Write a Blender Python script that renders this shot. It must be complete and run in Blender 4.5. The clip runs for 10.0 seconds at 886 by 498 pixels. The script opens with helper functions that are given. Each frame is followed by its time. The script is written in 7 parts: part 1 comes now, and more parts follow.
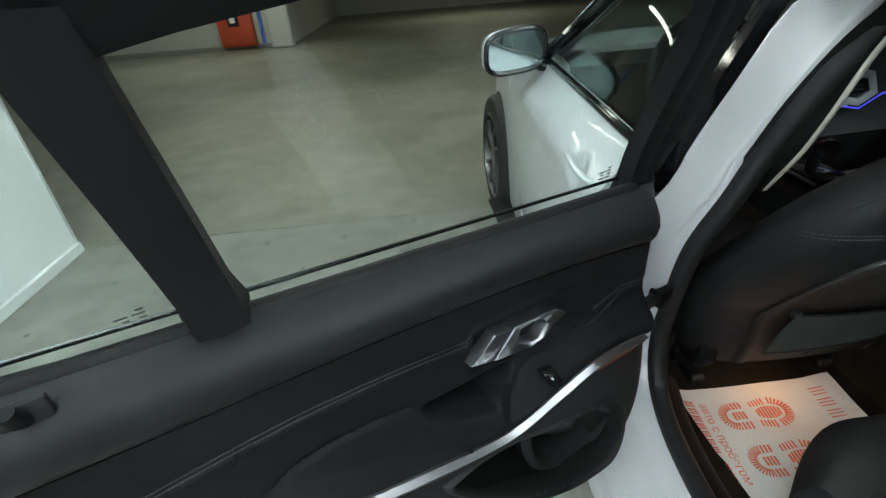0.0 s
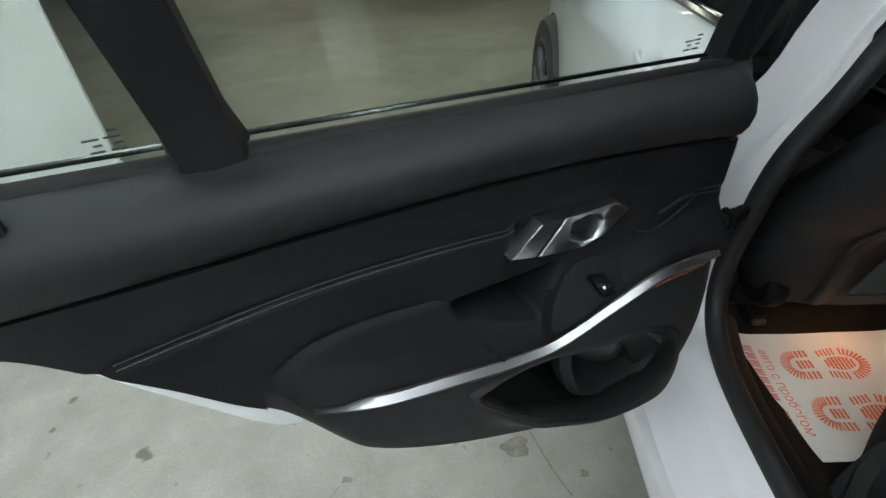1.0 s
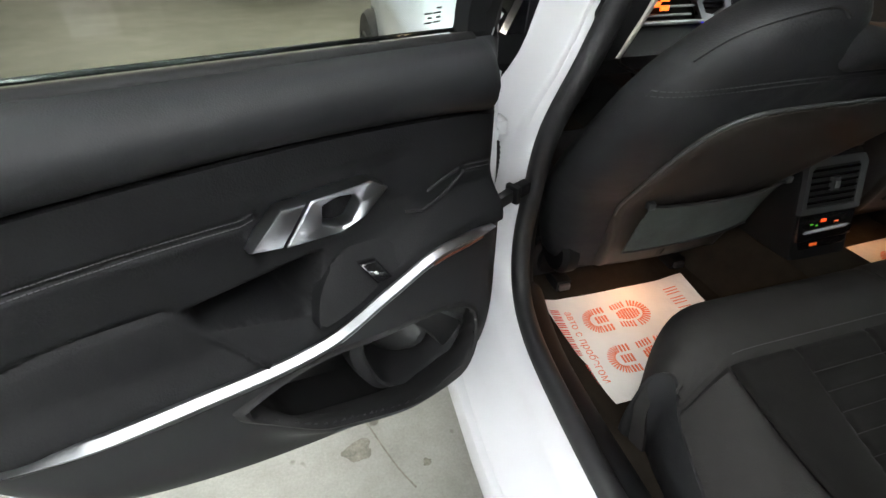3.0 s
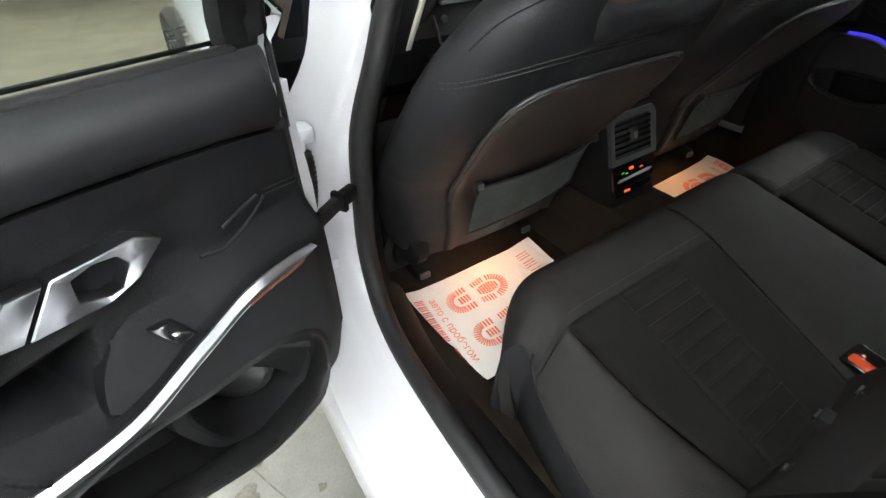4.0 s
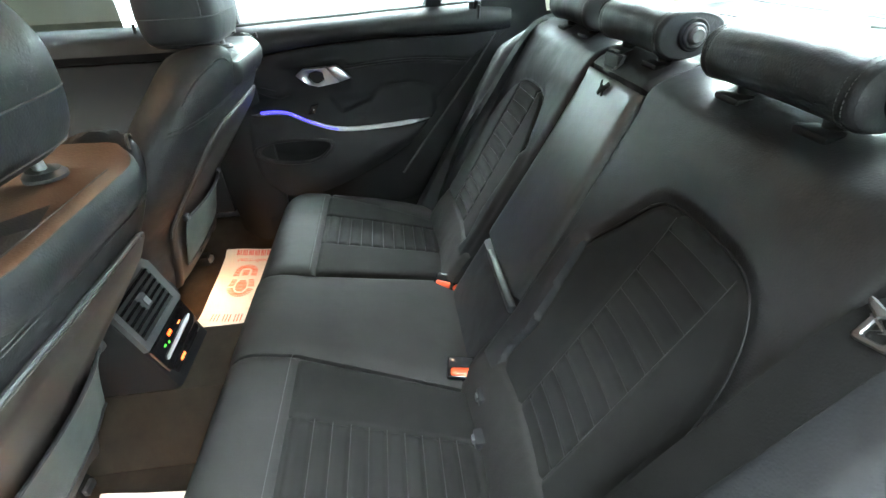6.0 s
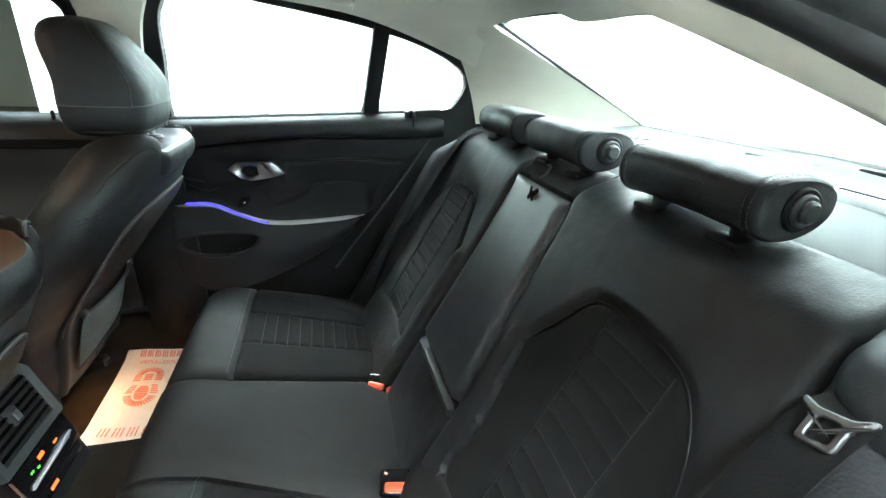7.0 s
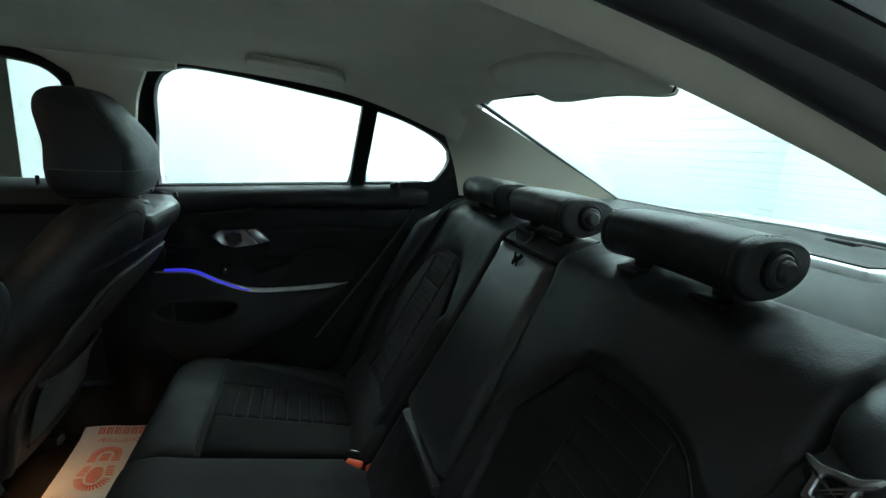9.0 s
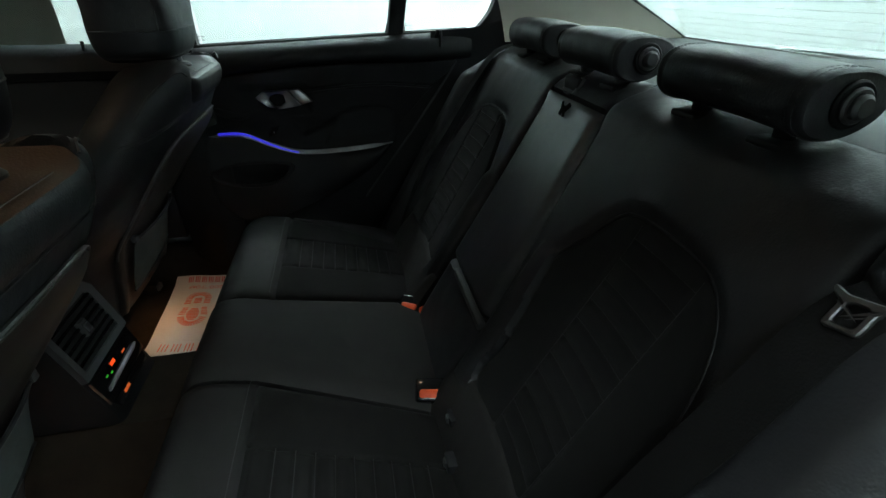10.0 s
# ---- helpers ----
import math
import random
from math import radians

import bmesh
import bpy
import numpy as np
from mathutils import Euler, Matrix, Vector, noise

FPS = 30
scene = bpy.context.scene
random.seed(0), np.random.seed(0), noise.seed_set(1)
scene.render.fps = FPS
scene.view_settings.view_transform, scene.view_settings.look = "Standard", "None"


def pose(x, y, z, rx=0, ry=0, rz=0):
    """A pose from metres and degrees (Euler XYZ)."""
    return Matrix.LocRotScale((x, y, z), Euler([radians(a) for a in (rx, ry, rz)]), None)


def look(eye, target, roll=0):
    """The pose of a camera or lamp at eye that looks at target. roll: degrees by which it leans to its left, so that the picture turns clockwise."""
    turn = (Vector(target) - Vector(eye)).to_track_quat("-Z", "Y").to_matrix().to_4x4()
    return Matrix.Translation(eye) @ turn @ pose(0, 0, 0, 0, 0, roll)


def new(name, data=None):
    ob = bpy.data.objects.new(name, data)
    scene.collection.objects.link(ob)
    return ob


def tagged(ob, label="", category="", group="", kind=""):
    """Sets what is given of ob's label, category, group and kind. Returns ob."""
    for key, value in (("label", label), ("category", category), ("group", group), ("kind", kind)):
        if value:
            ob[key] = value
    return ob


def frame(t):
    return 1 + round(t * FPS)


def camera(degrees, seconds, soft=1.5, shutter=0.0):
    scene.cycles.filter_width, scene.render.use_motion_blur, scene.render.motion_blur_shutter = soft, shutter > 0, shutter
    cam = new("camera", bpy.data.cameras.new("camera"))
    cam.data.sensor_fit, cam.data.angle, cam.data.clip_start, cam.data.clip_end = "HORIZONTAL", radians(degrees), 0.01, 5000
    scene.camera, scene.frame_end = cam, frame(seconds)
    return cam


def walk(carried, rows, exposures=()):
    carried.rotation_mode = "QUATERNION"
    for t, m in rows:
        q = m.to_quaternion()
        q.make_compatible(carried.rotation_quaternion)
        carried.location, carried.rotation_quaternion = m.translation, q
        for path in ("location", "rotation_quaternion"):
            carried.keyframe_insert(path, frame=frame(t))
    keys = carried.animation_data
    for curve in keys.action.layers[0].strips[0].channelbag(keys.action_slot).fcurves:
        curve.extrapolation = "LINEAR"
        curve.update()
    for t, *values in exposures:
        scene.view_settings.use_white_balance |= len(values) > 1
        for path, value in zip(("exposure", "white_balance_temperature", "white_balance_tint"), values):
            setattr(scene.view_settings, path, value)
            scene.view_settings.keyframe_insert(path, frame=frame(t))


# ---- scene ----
cam = camera(87.8, 10.0)
PATH = [
    (0, (-1.241, 0.352, 1.215), (-1.15, 2.072, 0.199), -4.4),
    (0.5, (-1.25, 0.37, 1.136), (-1.289, 2.031, 0.022), -4.5),
    (1, (-1.248, 0.383, 1.091), (-1.326, 1.998, -0.087), -4.3),
    (1.5, (-1.224, 0.396, 1.062), (-1.187, 2.0, -0.132), -2.6),
    (2, (-1.195, 0.401, 1.054), (-0.986, 1.998, -0.132), -0.7),
    (3.5, (-1.068, 0.39, 1.049), (-0.441, 1.848, -0.167), 0.5),
    (4, (-1.018, 0.399, 1.066), (-0.145, 1.693, -0.184), -0.7),
    (4.5, (-0.971, 0.407, 1.1), (0.216, 1.409, -0.16), -3.9),
    (5, (-0.892, 0.434, 1.129), (0.521, 1.036, -0.152), -5.3),
    (5.5, (-0.831, 0.467, 1.14), (0.746, 0.67, -0.074), -4.1),
    (6, (-0.805, 0.488, 1.145), (0.855, 0.327, 0.043), -2.3),
    (7.5, (-0.785, 0.501, 1.136), (1.052, -0.065, 0.584), 4.2),
    (8, (-0.785, 0.502, 1.133), (1.09, -0.098, 0.78), 4.0),
    (8.5, (-0.789, 0.502, 1.128), (1.103, -0.104, 0.898), 4.0),
    (9, (-0.789, 0.508, 1.124), (1.076, -0.072, 0.695), 3.5),
    (9.5, (-0.795, 0.509, 1.121), (1.003, 0.04, 0.381), 2.1),
    (10, (-0.808, 0.507, 1.116), (0.896, 0.155, 0.129), 0.3),
]
EXPO = [(0.0, 0.08, 6500, 11), (1.0, -0.05, 6700, 15), (2.0, 0.32, 7000, 20), (3.5, 1.0, 7000, 20), (4.0, 1.15, 7000, 20), (4.5, 1.35, 6900, 21), (5.0, 1.55, 7250, 24), (5.5, 2.3, 6950, 16), (6.0, 3.35, 6300, 9), (7.5, 2.0, 6300, 9), (8.0, 1.2, 6300, 8), (8.5, 0.85, 6200, 5), (9.0, 0.55, 6000, 1), (9.5, 0.4, 6050, 1), (10.0, 0.3, 6300, 5)]
walk(cam, [(t, look(eye, target, roll)) for t, eye, target, roll in PATH], exposures=EXPO)

# ---- world and lights ----
CX = -0.018


def make_world():
    w = bpy.data.worlds.new("world")
    scene.world = w
    w.use_nodes = True
    nt = w.node_tree
    nt.nodes.clear()
    out = nt.nodes.new("ShaderNodeOutputWorld")
    bg = nt.nodes.new("ShaderNodeBackground")
    bg.inputs["Color"].default_value = (0.55, 0.6, 0.62, 1)
    bg.inputs["Strength"].default_value = 0.05
    nt.links.new(bg.outputs[0], out.inputs[0])


make_world()


def area_lamp(name, m, sx, sy, watts, color):
    d = bpy.data.lights.new(name, "AREA")
    d.shape, d.size, d.size_y, d.energy, d.color = "RECTANGLE", sx, sy, watts, color
    ob = new(name, d)
    ob.matrix_world = m
    return ob


COOL = (0.91, 1.0, 1.02)
WARM = (1.0, 0.52, 0.23)
# rows of ceiling tubes over the booth, and two over the garage lane
for lx, ly, watts in ((-2.1, -0.6, 72), (-0.1, -0.9, 56), (2.0, -0.6, 106)):
    area_lamp("booth_lamp", pose(lx, ly, 2.58), 0.25, 4.6, watts * 0.36, COOL)
    area_lamp("booth_lamp_upward", pose(lx, ly, 2.66, 180), 0.25, 4.6, watts * 1.32, COOL)
area_lamp("lane_lamp", pose(-1.6, 5.4, 2.95), 3.2, 0.25, 56, (1.0, 0.97, 0.82))
area_lamp("lane_lamp", pose(-4.5, 10.6, 2.95), 3.2, 0.25, 58, (1.0, 0.97, 0.82))
area_lamp("lane_lamp", pose(1.5, 17.5, 2.95), 3.2, 0.25, 58, (1.0, 0.93, 0.72))
# the car's own lamps: the roof lamp and the two foot lamps under the front seats
area_lamp("roof_lamp_light", pose(-0.10, 0.64, 1.318), 0.035, 0.05, 0.06, (1.0, 0.64, 0.38))
# unseen front roof lamp, added to warm the saddle and front seats
area_lamp("added_front_lamp_light", pose(0.18, 1.40, 1.300), 0.06, 0.06, 0.08, (1.0, 0.50, 0.22))
area_lamp("foot_lamp_light", look((-0.42, 1.125, 0.392), (-0.43, 1.03, 0.27)), 0.05, 0.03, 0.115, WARM)
area_lamp("foot_lamp_light", look((0.38, 1.145, 0.392), (0.38, 1.0, 0.27)), 0.05, 0.03, 0.085, WARM)


# ---- materials ----
def material(name, color, rough=0.5, metal=0.0, grain=None, bump=0.0, vary=0.12, blotch=3.0, kind="NOISE", coat=0.0, sheen=0.0, spec=0.5, var_rough=0.0, soft=0.0):
    """A principled material: colour varied at a large and a small scale, and fine relief. grain: features per metre."""
    m = bpy.data.materials.new(name)
    m.use_nodes = True
    nt = m.node_tree
    bsdf = nt.nodes["Principled BSDF"]
    bsdf.inputs["Metallic"].default_value = metal
    bsdf.inputs["Roughness"].default_value = rough
    bsdf.inputs["Coat Weight"].default_value = coat
    bsdf.inputs["Coat Roughness"].default_value = 0.04
    bsdf.inputs["Sheen Weight"].default_value = sheen
    bsdf.inputs["Specular IOR Level"].default_value = spec
    tc = nt.nodes.new("ShaderNodeTexCoord")
    big = nt.nodes.new("ShaderNodeTexNoise")
    big.inputs["Scale"].default_value = blotch
    big.inputs["Detail"].default_value = 6.0
    big.inputs["Roughness"].default_value = 0.62
    nt.links.new(tc.outputs["Object"], big.inputs["Vector"])
    ramp = nt.nodes.new("ShaderNodeMapRange")
    ramp.inputs["From Min"].default_value, ramp.inputs["From Max"].default_value = 0.3, 0.7
    ramp.inputs["To Min"].default_value, ramp.inputs["To Max"].default_value = 1.0 - vary, 1.0 + vary
    nt.links.new(big.outputs["Fac"], ramp.inputs["Value"])
    mul = nt.nodes.new("ShaderNodeVectorMath")
    mul.operation = "SCALE"
    mul.inputs[0].default_value = color
    last = ramp.outputs["Result"]
    if grain:
        if kind == "VORONOI":
            fine = nt.nodes.new("ShaderNodeTexVoronoi")
            fine.feature = "SMOOTH_F1"
            height = fine.outputs["Distance"]
        else:
            fine = nt.nodes.new("ShaderNodeTexNoise")
            fine.inputs["Detail"].default_value = 3.0
            height = fine.outputs["Fac"]
        fine.inputs["Scale"].default_value = grain
        nt.links.new(tc.outputs["Object"], fine.inputs["Vector"])
        if bump:
            b = nt.nodes.new("ShaderNodeBump")
            b.inputs["Strength"].default_value = bump
            b.inputs["Distance"].default_value = 0.35 / grain
            nt.links.new(height, b.inputs["Height"])
            nt.links.new(b.outputs["Normal"], bsdf.inputs["Normal"])
            if soft:
                dents = nt.nodes.new("ShaderNodeTexNoise")
                dents.inputs["Scale"].default_value, dents.inputs["Detail"].default_value = 11.0, 2.5
                nt.links.new(tc.outputs["Object"], dents.inputs["Vector"])
                b0 = nt.nodes.new("ShaderNodeBump")
                b0.inputs["Strength"].default_value, b0.inputs["Distance"].default_value = 0.6, soft
                nt.links.new(dents.outputs["Fac"], b0.inputs["Height"])
                nt.links.new(b0.outputs["Normal"], b.inputs["Normal"])
        mr = nt.nodes.new("ShaderNodeMapRange")
        mr.inputs["To Min"].default_value, mr.inputs["To Max"].default_value = 1.0 - vary * 0.8, 1.0 + vary * 0.8
        nt.links.new(height, mr.inputs["Value"])
        mm = nt.nodes.new("ShaderNodeMath")
        mm.operation = "MULTIPLY"
        nt.links.new(last, mm.inputs[0])
        nt.links.new(mr.outputs["Result"], mm.inputs[1])
        last = mm.outputs[0]
    nt.links.new(last, mul.inputs["Scale"])
    nt.links.new(mul.outputs["Vector"], bsdf.inputs["Base Color"])
    if var_rough:
        rr = nt.nodes.new("ShaderNodeMapRange")
        rr.inputs["From Min"].default_value, rr.inputs["From Max"].default_value = 0.3, 0.7
        rr.inputs["To Min"].default_value, rr.inputs["To Max"].default_value = rough - var_rough, rough + var_rough
        nt.links.new(big.outputs["Fac"], rr.inputs["Value"])
        nt.links.new(rr.outputs["Result"], bsdf.inputs["Roughness"])
    return m


def glow(name, color, strength):
    m = bpy.data.materials.new(name)
    m.use_nodes = True
    b = m.node_tree.nodes["Principled BSDF"]
    b.inputs["Base Color"].default_value = (*color, 1)
    b.inputs["Emission Color"].default_value = (*color, 1)
    b.inputs["Emission Strength"].default_value = strength
    return m


def glass(name, tint, rough=0.0):
    """Thin pane: clear, with the gloss that grows towards grazing view."""
    m = bpy.data.materials.new(name)
    m.use_nodes = True
    nt = m.node_tree
    nt.nodes.clear()
    out = nt.nodes.new("ShaderNodeOutputMaterial")
    mix = nt.nodes.new("ShaderNodeMixShader")
    tr = nt.nodes.new("ShaderNodeBsdfTransparent")
    tr.inputs["Color"].default_value = (*tint, 1)
    gl = nt.nodes.new("ShaderNodeBsdfGlossy")
    gl.inputs["Roughness"].default_value = rough
    lw = nt.nodes.new("ShaderNodeLayerWeight")
    pw = nt.nodes.new("ShaderNodeMath")
    pw.operation = "POWER"
    pw.inputs[1].default_value = 5.0
    nt.links.new(lw.outputs["Facing"], pw.inputs[0])
    fr = nt.nodes.new("ShaderNodeMapRange")
    fr.inputs["To Min"].default_value, fr.inputs["To Max"].default_value = 0.035, 0.6
    nt.links.new(pw.outputs[0], fr.inputs["Value"])
    nt.links.new(fr.outputs["Result"], mix.inputs["Fac"])
    nt.links.new(tr.outputs[0], mix.inputs[1])
    nt.links.new(gl.outputs[0], mix.inputs[2])
    nt.links.new(mix.outputs[0], out.inputs[0])
    return m


def concrete(name, light, dark, crack=True):
    """Worn power-floated concrete: broad clouds, stains, small dark specks and fine grit."""
    m = bpy.data.materials.new(name)
    m.use_nodes = True
    nt = m.node_tree
    bsdf = nt.nodes["Principled BSDF"]
    tc = nt.nodes.new("ShaderNodeTexCoord")

    def noise_of(scale, detail=6.0, rough=0.6, distortion=0.0):
        n = nt.nodes.new("ShaderNodeTexNoise")
        n.inputs["Scale"].default_value, n.inputs["Detail"].default_value = scale, detail
        n.inputs["Roughness"].default_value, n.inputs["Distortion"].default_value = rough, distortion
        nt.links.new(tc.outputs["Object"], n.inputs["Vector"])
        return n

    def ramp_of(value, stops):
        r = nt.nodes.new("ShaderNodeValToRGB")
        r.color_ramp.elements[0].position, r.color_ramp.elements[0].color = stops[0][0], (*stops[0][1], 1)
        r.color_ramp.elements[1].position, r.color_ramp.elements[1].color = stops[-1][0], (*stops[-1][1], 1)
        for p, c in stops[1:-1]:
            e = r.color_ramp.elements.new(p)
            e.color = (*c, 1)
        nt.links.new(value, r.inputs["Fac"])
        return r

    def mix_of(a, b, mode, fac):
        x = nt.nodes.new("ShaderNodeMix")
        x.data_type, x.blend_type = "RGBA", mode
        x.inputs[0].default_value = fac
        nt.links.new(a, x.inputs[6])
        nt.links.new(b, x.inputs[7])
        return x.outputs[2]

    base = ramp_of(noise_of(0.9, 8, 0.65, 0.6).outputs["Fac"], ((0.34, dark), (0.52, tuple((a + b) / 2 for a, b in zip(light, dark))), (0.68, light)))
    mid = ramp_of(noise_of(7.0, 8, 0.7).outputs["Fac"], ((0.3, (0.78, 0.78, 0.76)), (0.7, (1.12, 1.12, 1.12))))
    grit = ramp_of(noise_of(160.0, 4, 0.7).outputs["Fac"], ((0.3, (0.82, 0.82, 0.82)), (0.7, (1.14, 1.14, 1.14))))
    speck = ramp_of(noise_of(16.0, 2, 0.4).outputs["Fac"], ((0.255, (0.34, 0.31, 0.27)), (0.31, (1, 1, 1))))
    c = mix_of(base.outputs[0], mid.outputs[0], "MULTIPLY", 1.0)
    c = mix_of(c, grit.outputs[0], "MULTIPLY", 0.8)
    c = mix_of(c, speck.outputs[0], "MULTIPLY", 0.9)
    nt.links.new(c, bsdf.inputs["Base Color"])
    rough = nt.nodes.new("ShaderNodeMapRange")
    rough.inputs["To Min"].default_value, rough.inputs["To Max"].default_value = 0.38, 0.75
    nt.links.new(noise_of(3.0).outputs["Fac"], rough.inputs["Value"])
    nt.links.new(rough.outputs["Result"], bsdf.inputs["Roughness"])
    b = nt.nodes.new("ShaderNodeBump")
    b.inputs["Strength"].default_value, b.inputs["Distance"].default_value = 0.25, 0.004
    nt.links.new(noise_of(60.0, 6).outputs["Fac"], b.inputs["Height"])
    nt.links.new(b.outputs["Normal"], bsdf.inputs["Normal"])
    return m


DOORSKIN = material("black_door_leatherette", (0.0062, 0.0064, 0.0072), 0.62, grain=520, bump=0.30, kind="VORONOI", vary=0.12, var_rough=0.05, spec=0.16)
LEATHER = material("black_leather", (0.0148, 0.0150, 0.0165), 0.52, grain=420, bump=0.30, kind="VORONOI", vary=0.10, var_rough=0.05, spec=0.28, soft=0.010)
LEATHER_SHINE = material("smooth_black_leather", (0.027, 0.0285, 0.031), 0.38, grain=420, bump=0.22, kind="VORONOI", vary=0.10, var_rough=0.05, spec=0.55, soft=0.004)
SOFT = material("soft_black_plastic", (0.0110, 0.0116, 0.0130), 0.50, grain=700, bump=0.22, kind="VORONOI", vary=0.10, var_rough=0.05, spec=0.20)
HARD = material("hard_black_plastic", (0.0052, 0.0052, 0.0058), 0.58, grain=900, bump=0.25, vary=0.10, spec=0.20)
LOWER = material("grained_door_plastic", (0.0125, 0.0127, 0.0138), 0.60, grain=800, bump=0.3, vary=0.10, spec=0.25)
DULL = material("satin_grey_black_leather", (0.0195, 0.0185, 0.0179), 0.66, grain=420, bump=0.30, kind="VORONOI", vary=0.08, var_rough=0.04, spec=0.14, soft=0.010)
# black plastic taken near black: the shade inside hollows is in its colour
DARK = material("shade_black_plastic", (0.0025, 0.0025, 0.003), 0.7, grain=900, bump=0.2)
SUEDE = material("black_suede_cloth", (0.0085, 0.0080, 0.0076), 0.95, grain=1400, bump=0.5, vary=0.25, blotch=14, sheen=0.05, spec=0.08)
# black leather with the warm lamp light put into its colour as brown
SADDLE = material("warm_tinted_saddle_leather", (0.098, 0.050, 0.028), 0.42, grain=420, bump=0.25, kind="VORONOI", vary=0.14, var_rough=0.06, spec=0.4)
SHELL = material("seat_shell_plastic", (0.021, 0.0165, 0.0138), 0.55, grain=900, bump=0.25, vary=0.10)
NET = material("grey_pocket_net", (0.034, 0.044, 0.040), 0.85, grain=500, bump=0.6, vary=0.35, kind="VORONOI", blotch=12)
CARPET = material("dark_carpet", (0.0190, 0.0145, 0.0105), 1.0, grain=900, bump=0.9, vary=0.35, blotch=10, spec=0.1)
RUBBER = material("black_rubber", (0.012, 0.012, 0.013), 0.5, grain=300, bump=0.1, vary=0.2)
TYRE = material("tyre_rubber", (0.022, 0.022, 0.022), 0.7, grain=120, bump=0.3, vary=0.2)
CHROME = material("satin_chrome", (0.36, 0.37, 0.39), 0.28, metal=1.0, vary=0.05)
CAP = material("dark_grey_cap_plastic", (0.028, 0.029, 0.030), 0.45, grain=900, bump=0.2)
# trim metal of ALU with the open door's dim reflections put in its colour
DOORSTRIP = material("dimmed_aluminium", (0.24, 0.245, 0.26), 0.28, metal=1.0, vary=0.08, grain=900, bump=0.05)
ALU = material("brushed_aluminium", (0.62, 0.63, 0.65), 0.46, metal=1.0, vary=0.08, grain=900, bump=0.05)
STEEL = material("dull_steel", (0.24, 0.24, 0.25), 0.45, metal=1.0, vary=0.15, blotch=20)
WHITE = material("white_car_paint", (0.64, 0.64, 0.67), 0.28, coat=0.9, vary=0.02)
GUIDE = material("brown_light_guide", (0.16, 0.045, 0.022), 0.3, vary=0.1)
GREYP = material("grey_console_plastic", (0.046, 0.049, 0.051), 0.5, grain=900, bump=0.2)
GLOSS = material("gloss_black_plastic", (0.008, 0.008, 0.009), 0.08, vary=0.1)
ROOFCLOTH = material("grey_beige_headliner", (0.50, 0.48, 0.42), 0.95, grain=700, bump=0.35, vary=0.06, blotch=5, spec=0.15)
TRIM = material("beige_trim_plastic", (0.45, 0.425, 0.36), 0.7, grain=700, bump=0.15, vary=0.05)
SHELFCLOTH = material("parcel_shelf_cloth", (0.032, 0.034, 0.034), 0.95, grain=900, bump=0.6, vary=0.2)
WEB = material("belt_webbing", (0.0065, 0.0062, 0.006), 0.85, grain=500, bump=0.5, vary=0.2, spec=0.08)
TAGW = material("pale_tag", (0.45, 0.46, 0.46), 0.7, vary=0.05)
PAPER = material("paper_floor_mat", (0.80, 0.77, 0.72), 0.62, grain=22, bump=0.35, vary=0.05, blotch=7)
INK = material("orange_print", (0.80, 0.19, 0.09), 0.65, vary=0.10, blotch=60)
RED_INK = material("red_print", (0.72, 0.09, 0.06), 0.65, vary=0.12, blotch=60)
ORANGE = material("orange_buckle_button", (0.62, 0.060, 0.010), 0.4, vary=0.05)
STITCH = material("grey_thread", (0.045, 0.045, 0.048), 0.7, vary=0.1)
RIBTHREAD = material("dark_rib_thread", (0.014, 0.014, 0.0155), 0.7, vary=0.1)
WALLW = material("white_booth_panel", (0.80, 0.83, 0.83), 0.45, vary=0.03, blotch=1.2, grain=60, bump=0.03)
GARAGE = material("painted_garage_wall", (0.46, 0.46, 0.42), 0.8, vary=0.10, blotch=1.5, grain=40, bump=0.2)
GCEIL = material("garage_ceiling", (0.22, 0.22, 0.20), 0.9, vary=0.15, blotch=1.0, grain=30, bump=0.2)
STAIN = material("oil_stain", (0.16, 0.15, 0.125), 0.55, vary=0.35, blotch=40, grain=160, bump=0.1)
CONC_IN = concrete("booth_concrete", (0.31, 0.31, 0.285), (0.22, 0.22, 0.20))
CONC_OUT = concrete("lane_concrete", (0.31, 0.31, 0.26), (0.20, 0.20, 0.165))
REDPAINT = material("red_hose_cabinet", (0.52, 0.075, 0.03), 0.45, vary=0.06)
BLUEPAINT = material("blue_pipe_paint", (0.02, 0.09, 0.50), 0.4, vary=0.06)
BLUELED = glow("blue_light_line", (0.06, 0.05, 1.0), 0.32)
LAMPGLOW = glow("warm_lamp_glass", (1.0, 0.72, 0.48), 9.0)
TUBE = glow("tube_glass", (0.93, 1.0, 0.97), 9.0)
DISPRED = glow("red_display_mark", (1.0, 0.08, 0.01), 0.6)
DISPORANGE = glow("orange_display_mark", (1.0, 0.16, 0.03), 0.25)
DISPGREEN = glow("green_display_mark", (0.1, 0.9, 0.05), 0.15)
SCREEN = glow("dark_screen_glow", (0.03, 0.014, 0.016), 0.9)
DASHORANGE = glow("bright_orange_display", (1.0, 0.16, 0.02), 1.3)
DASHRED = glow("red_screen_band", (0.75, 0.05, 0.04), 0.55)
TONGUE = material("worn_steel_tongue", (0.11, 0.11, 0.112), 0.48, metal=1.0, vary=0.2, blotch=30)
SCREENTXT = glow("screen_text", (0.85, 0.50, 0.46), 0.30)
GLASS = glass("clear_glass", (0.90, 0.95, 0.93))
MIRROR = material("mirror_glass", (0.75, 0.82, 0.84), 0.02, metal=1.0, vary=0.01)
PRINTW = material("glass_marking", (0.05, 0.055, 0.055), 0.7, vary=0.05)


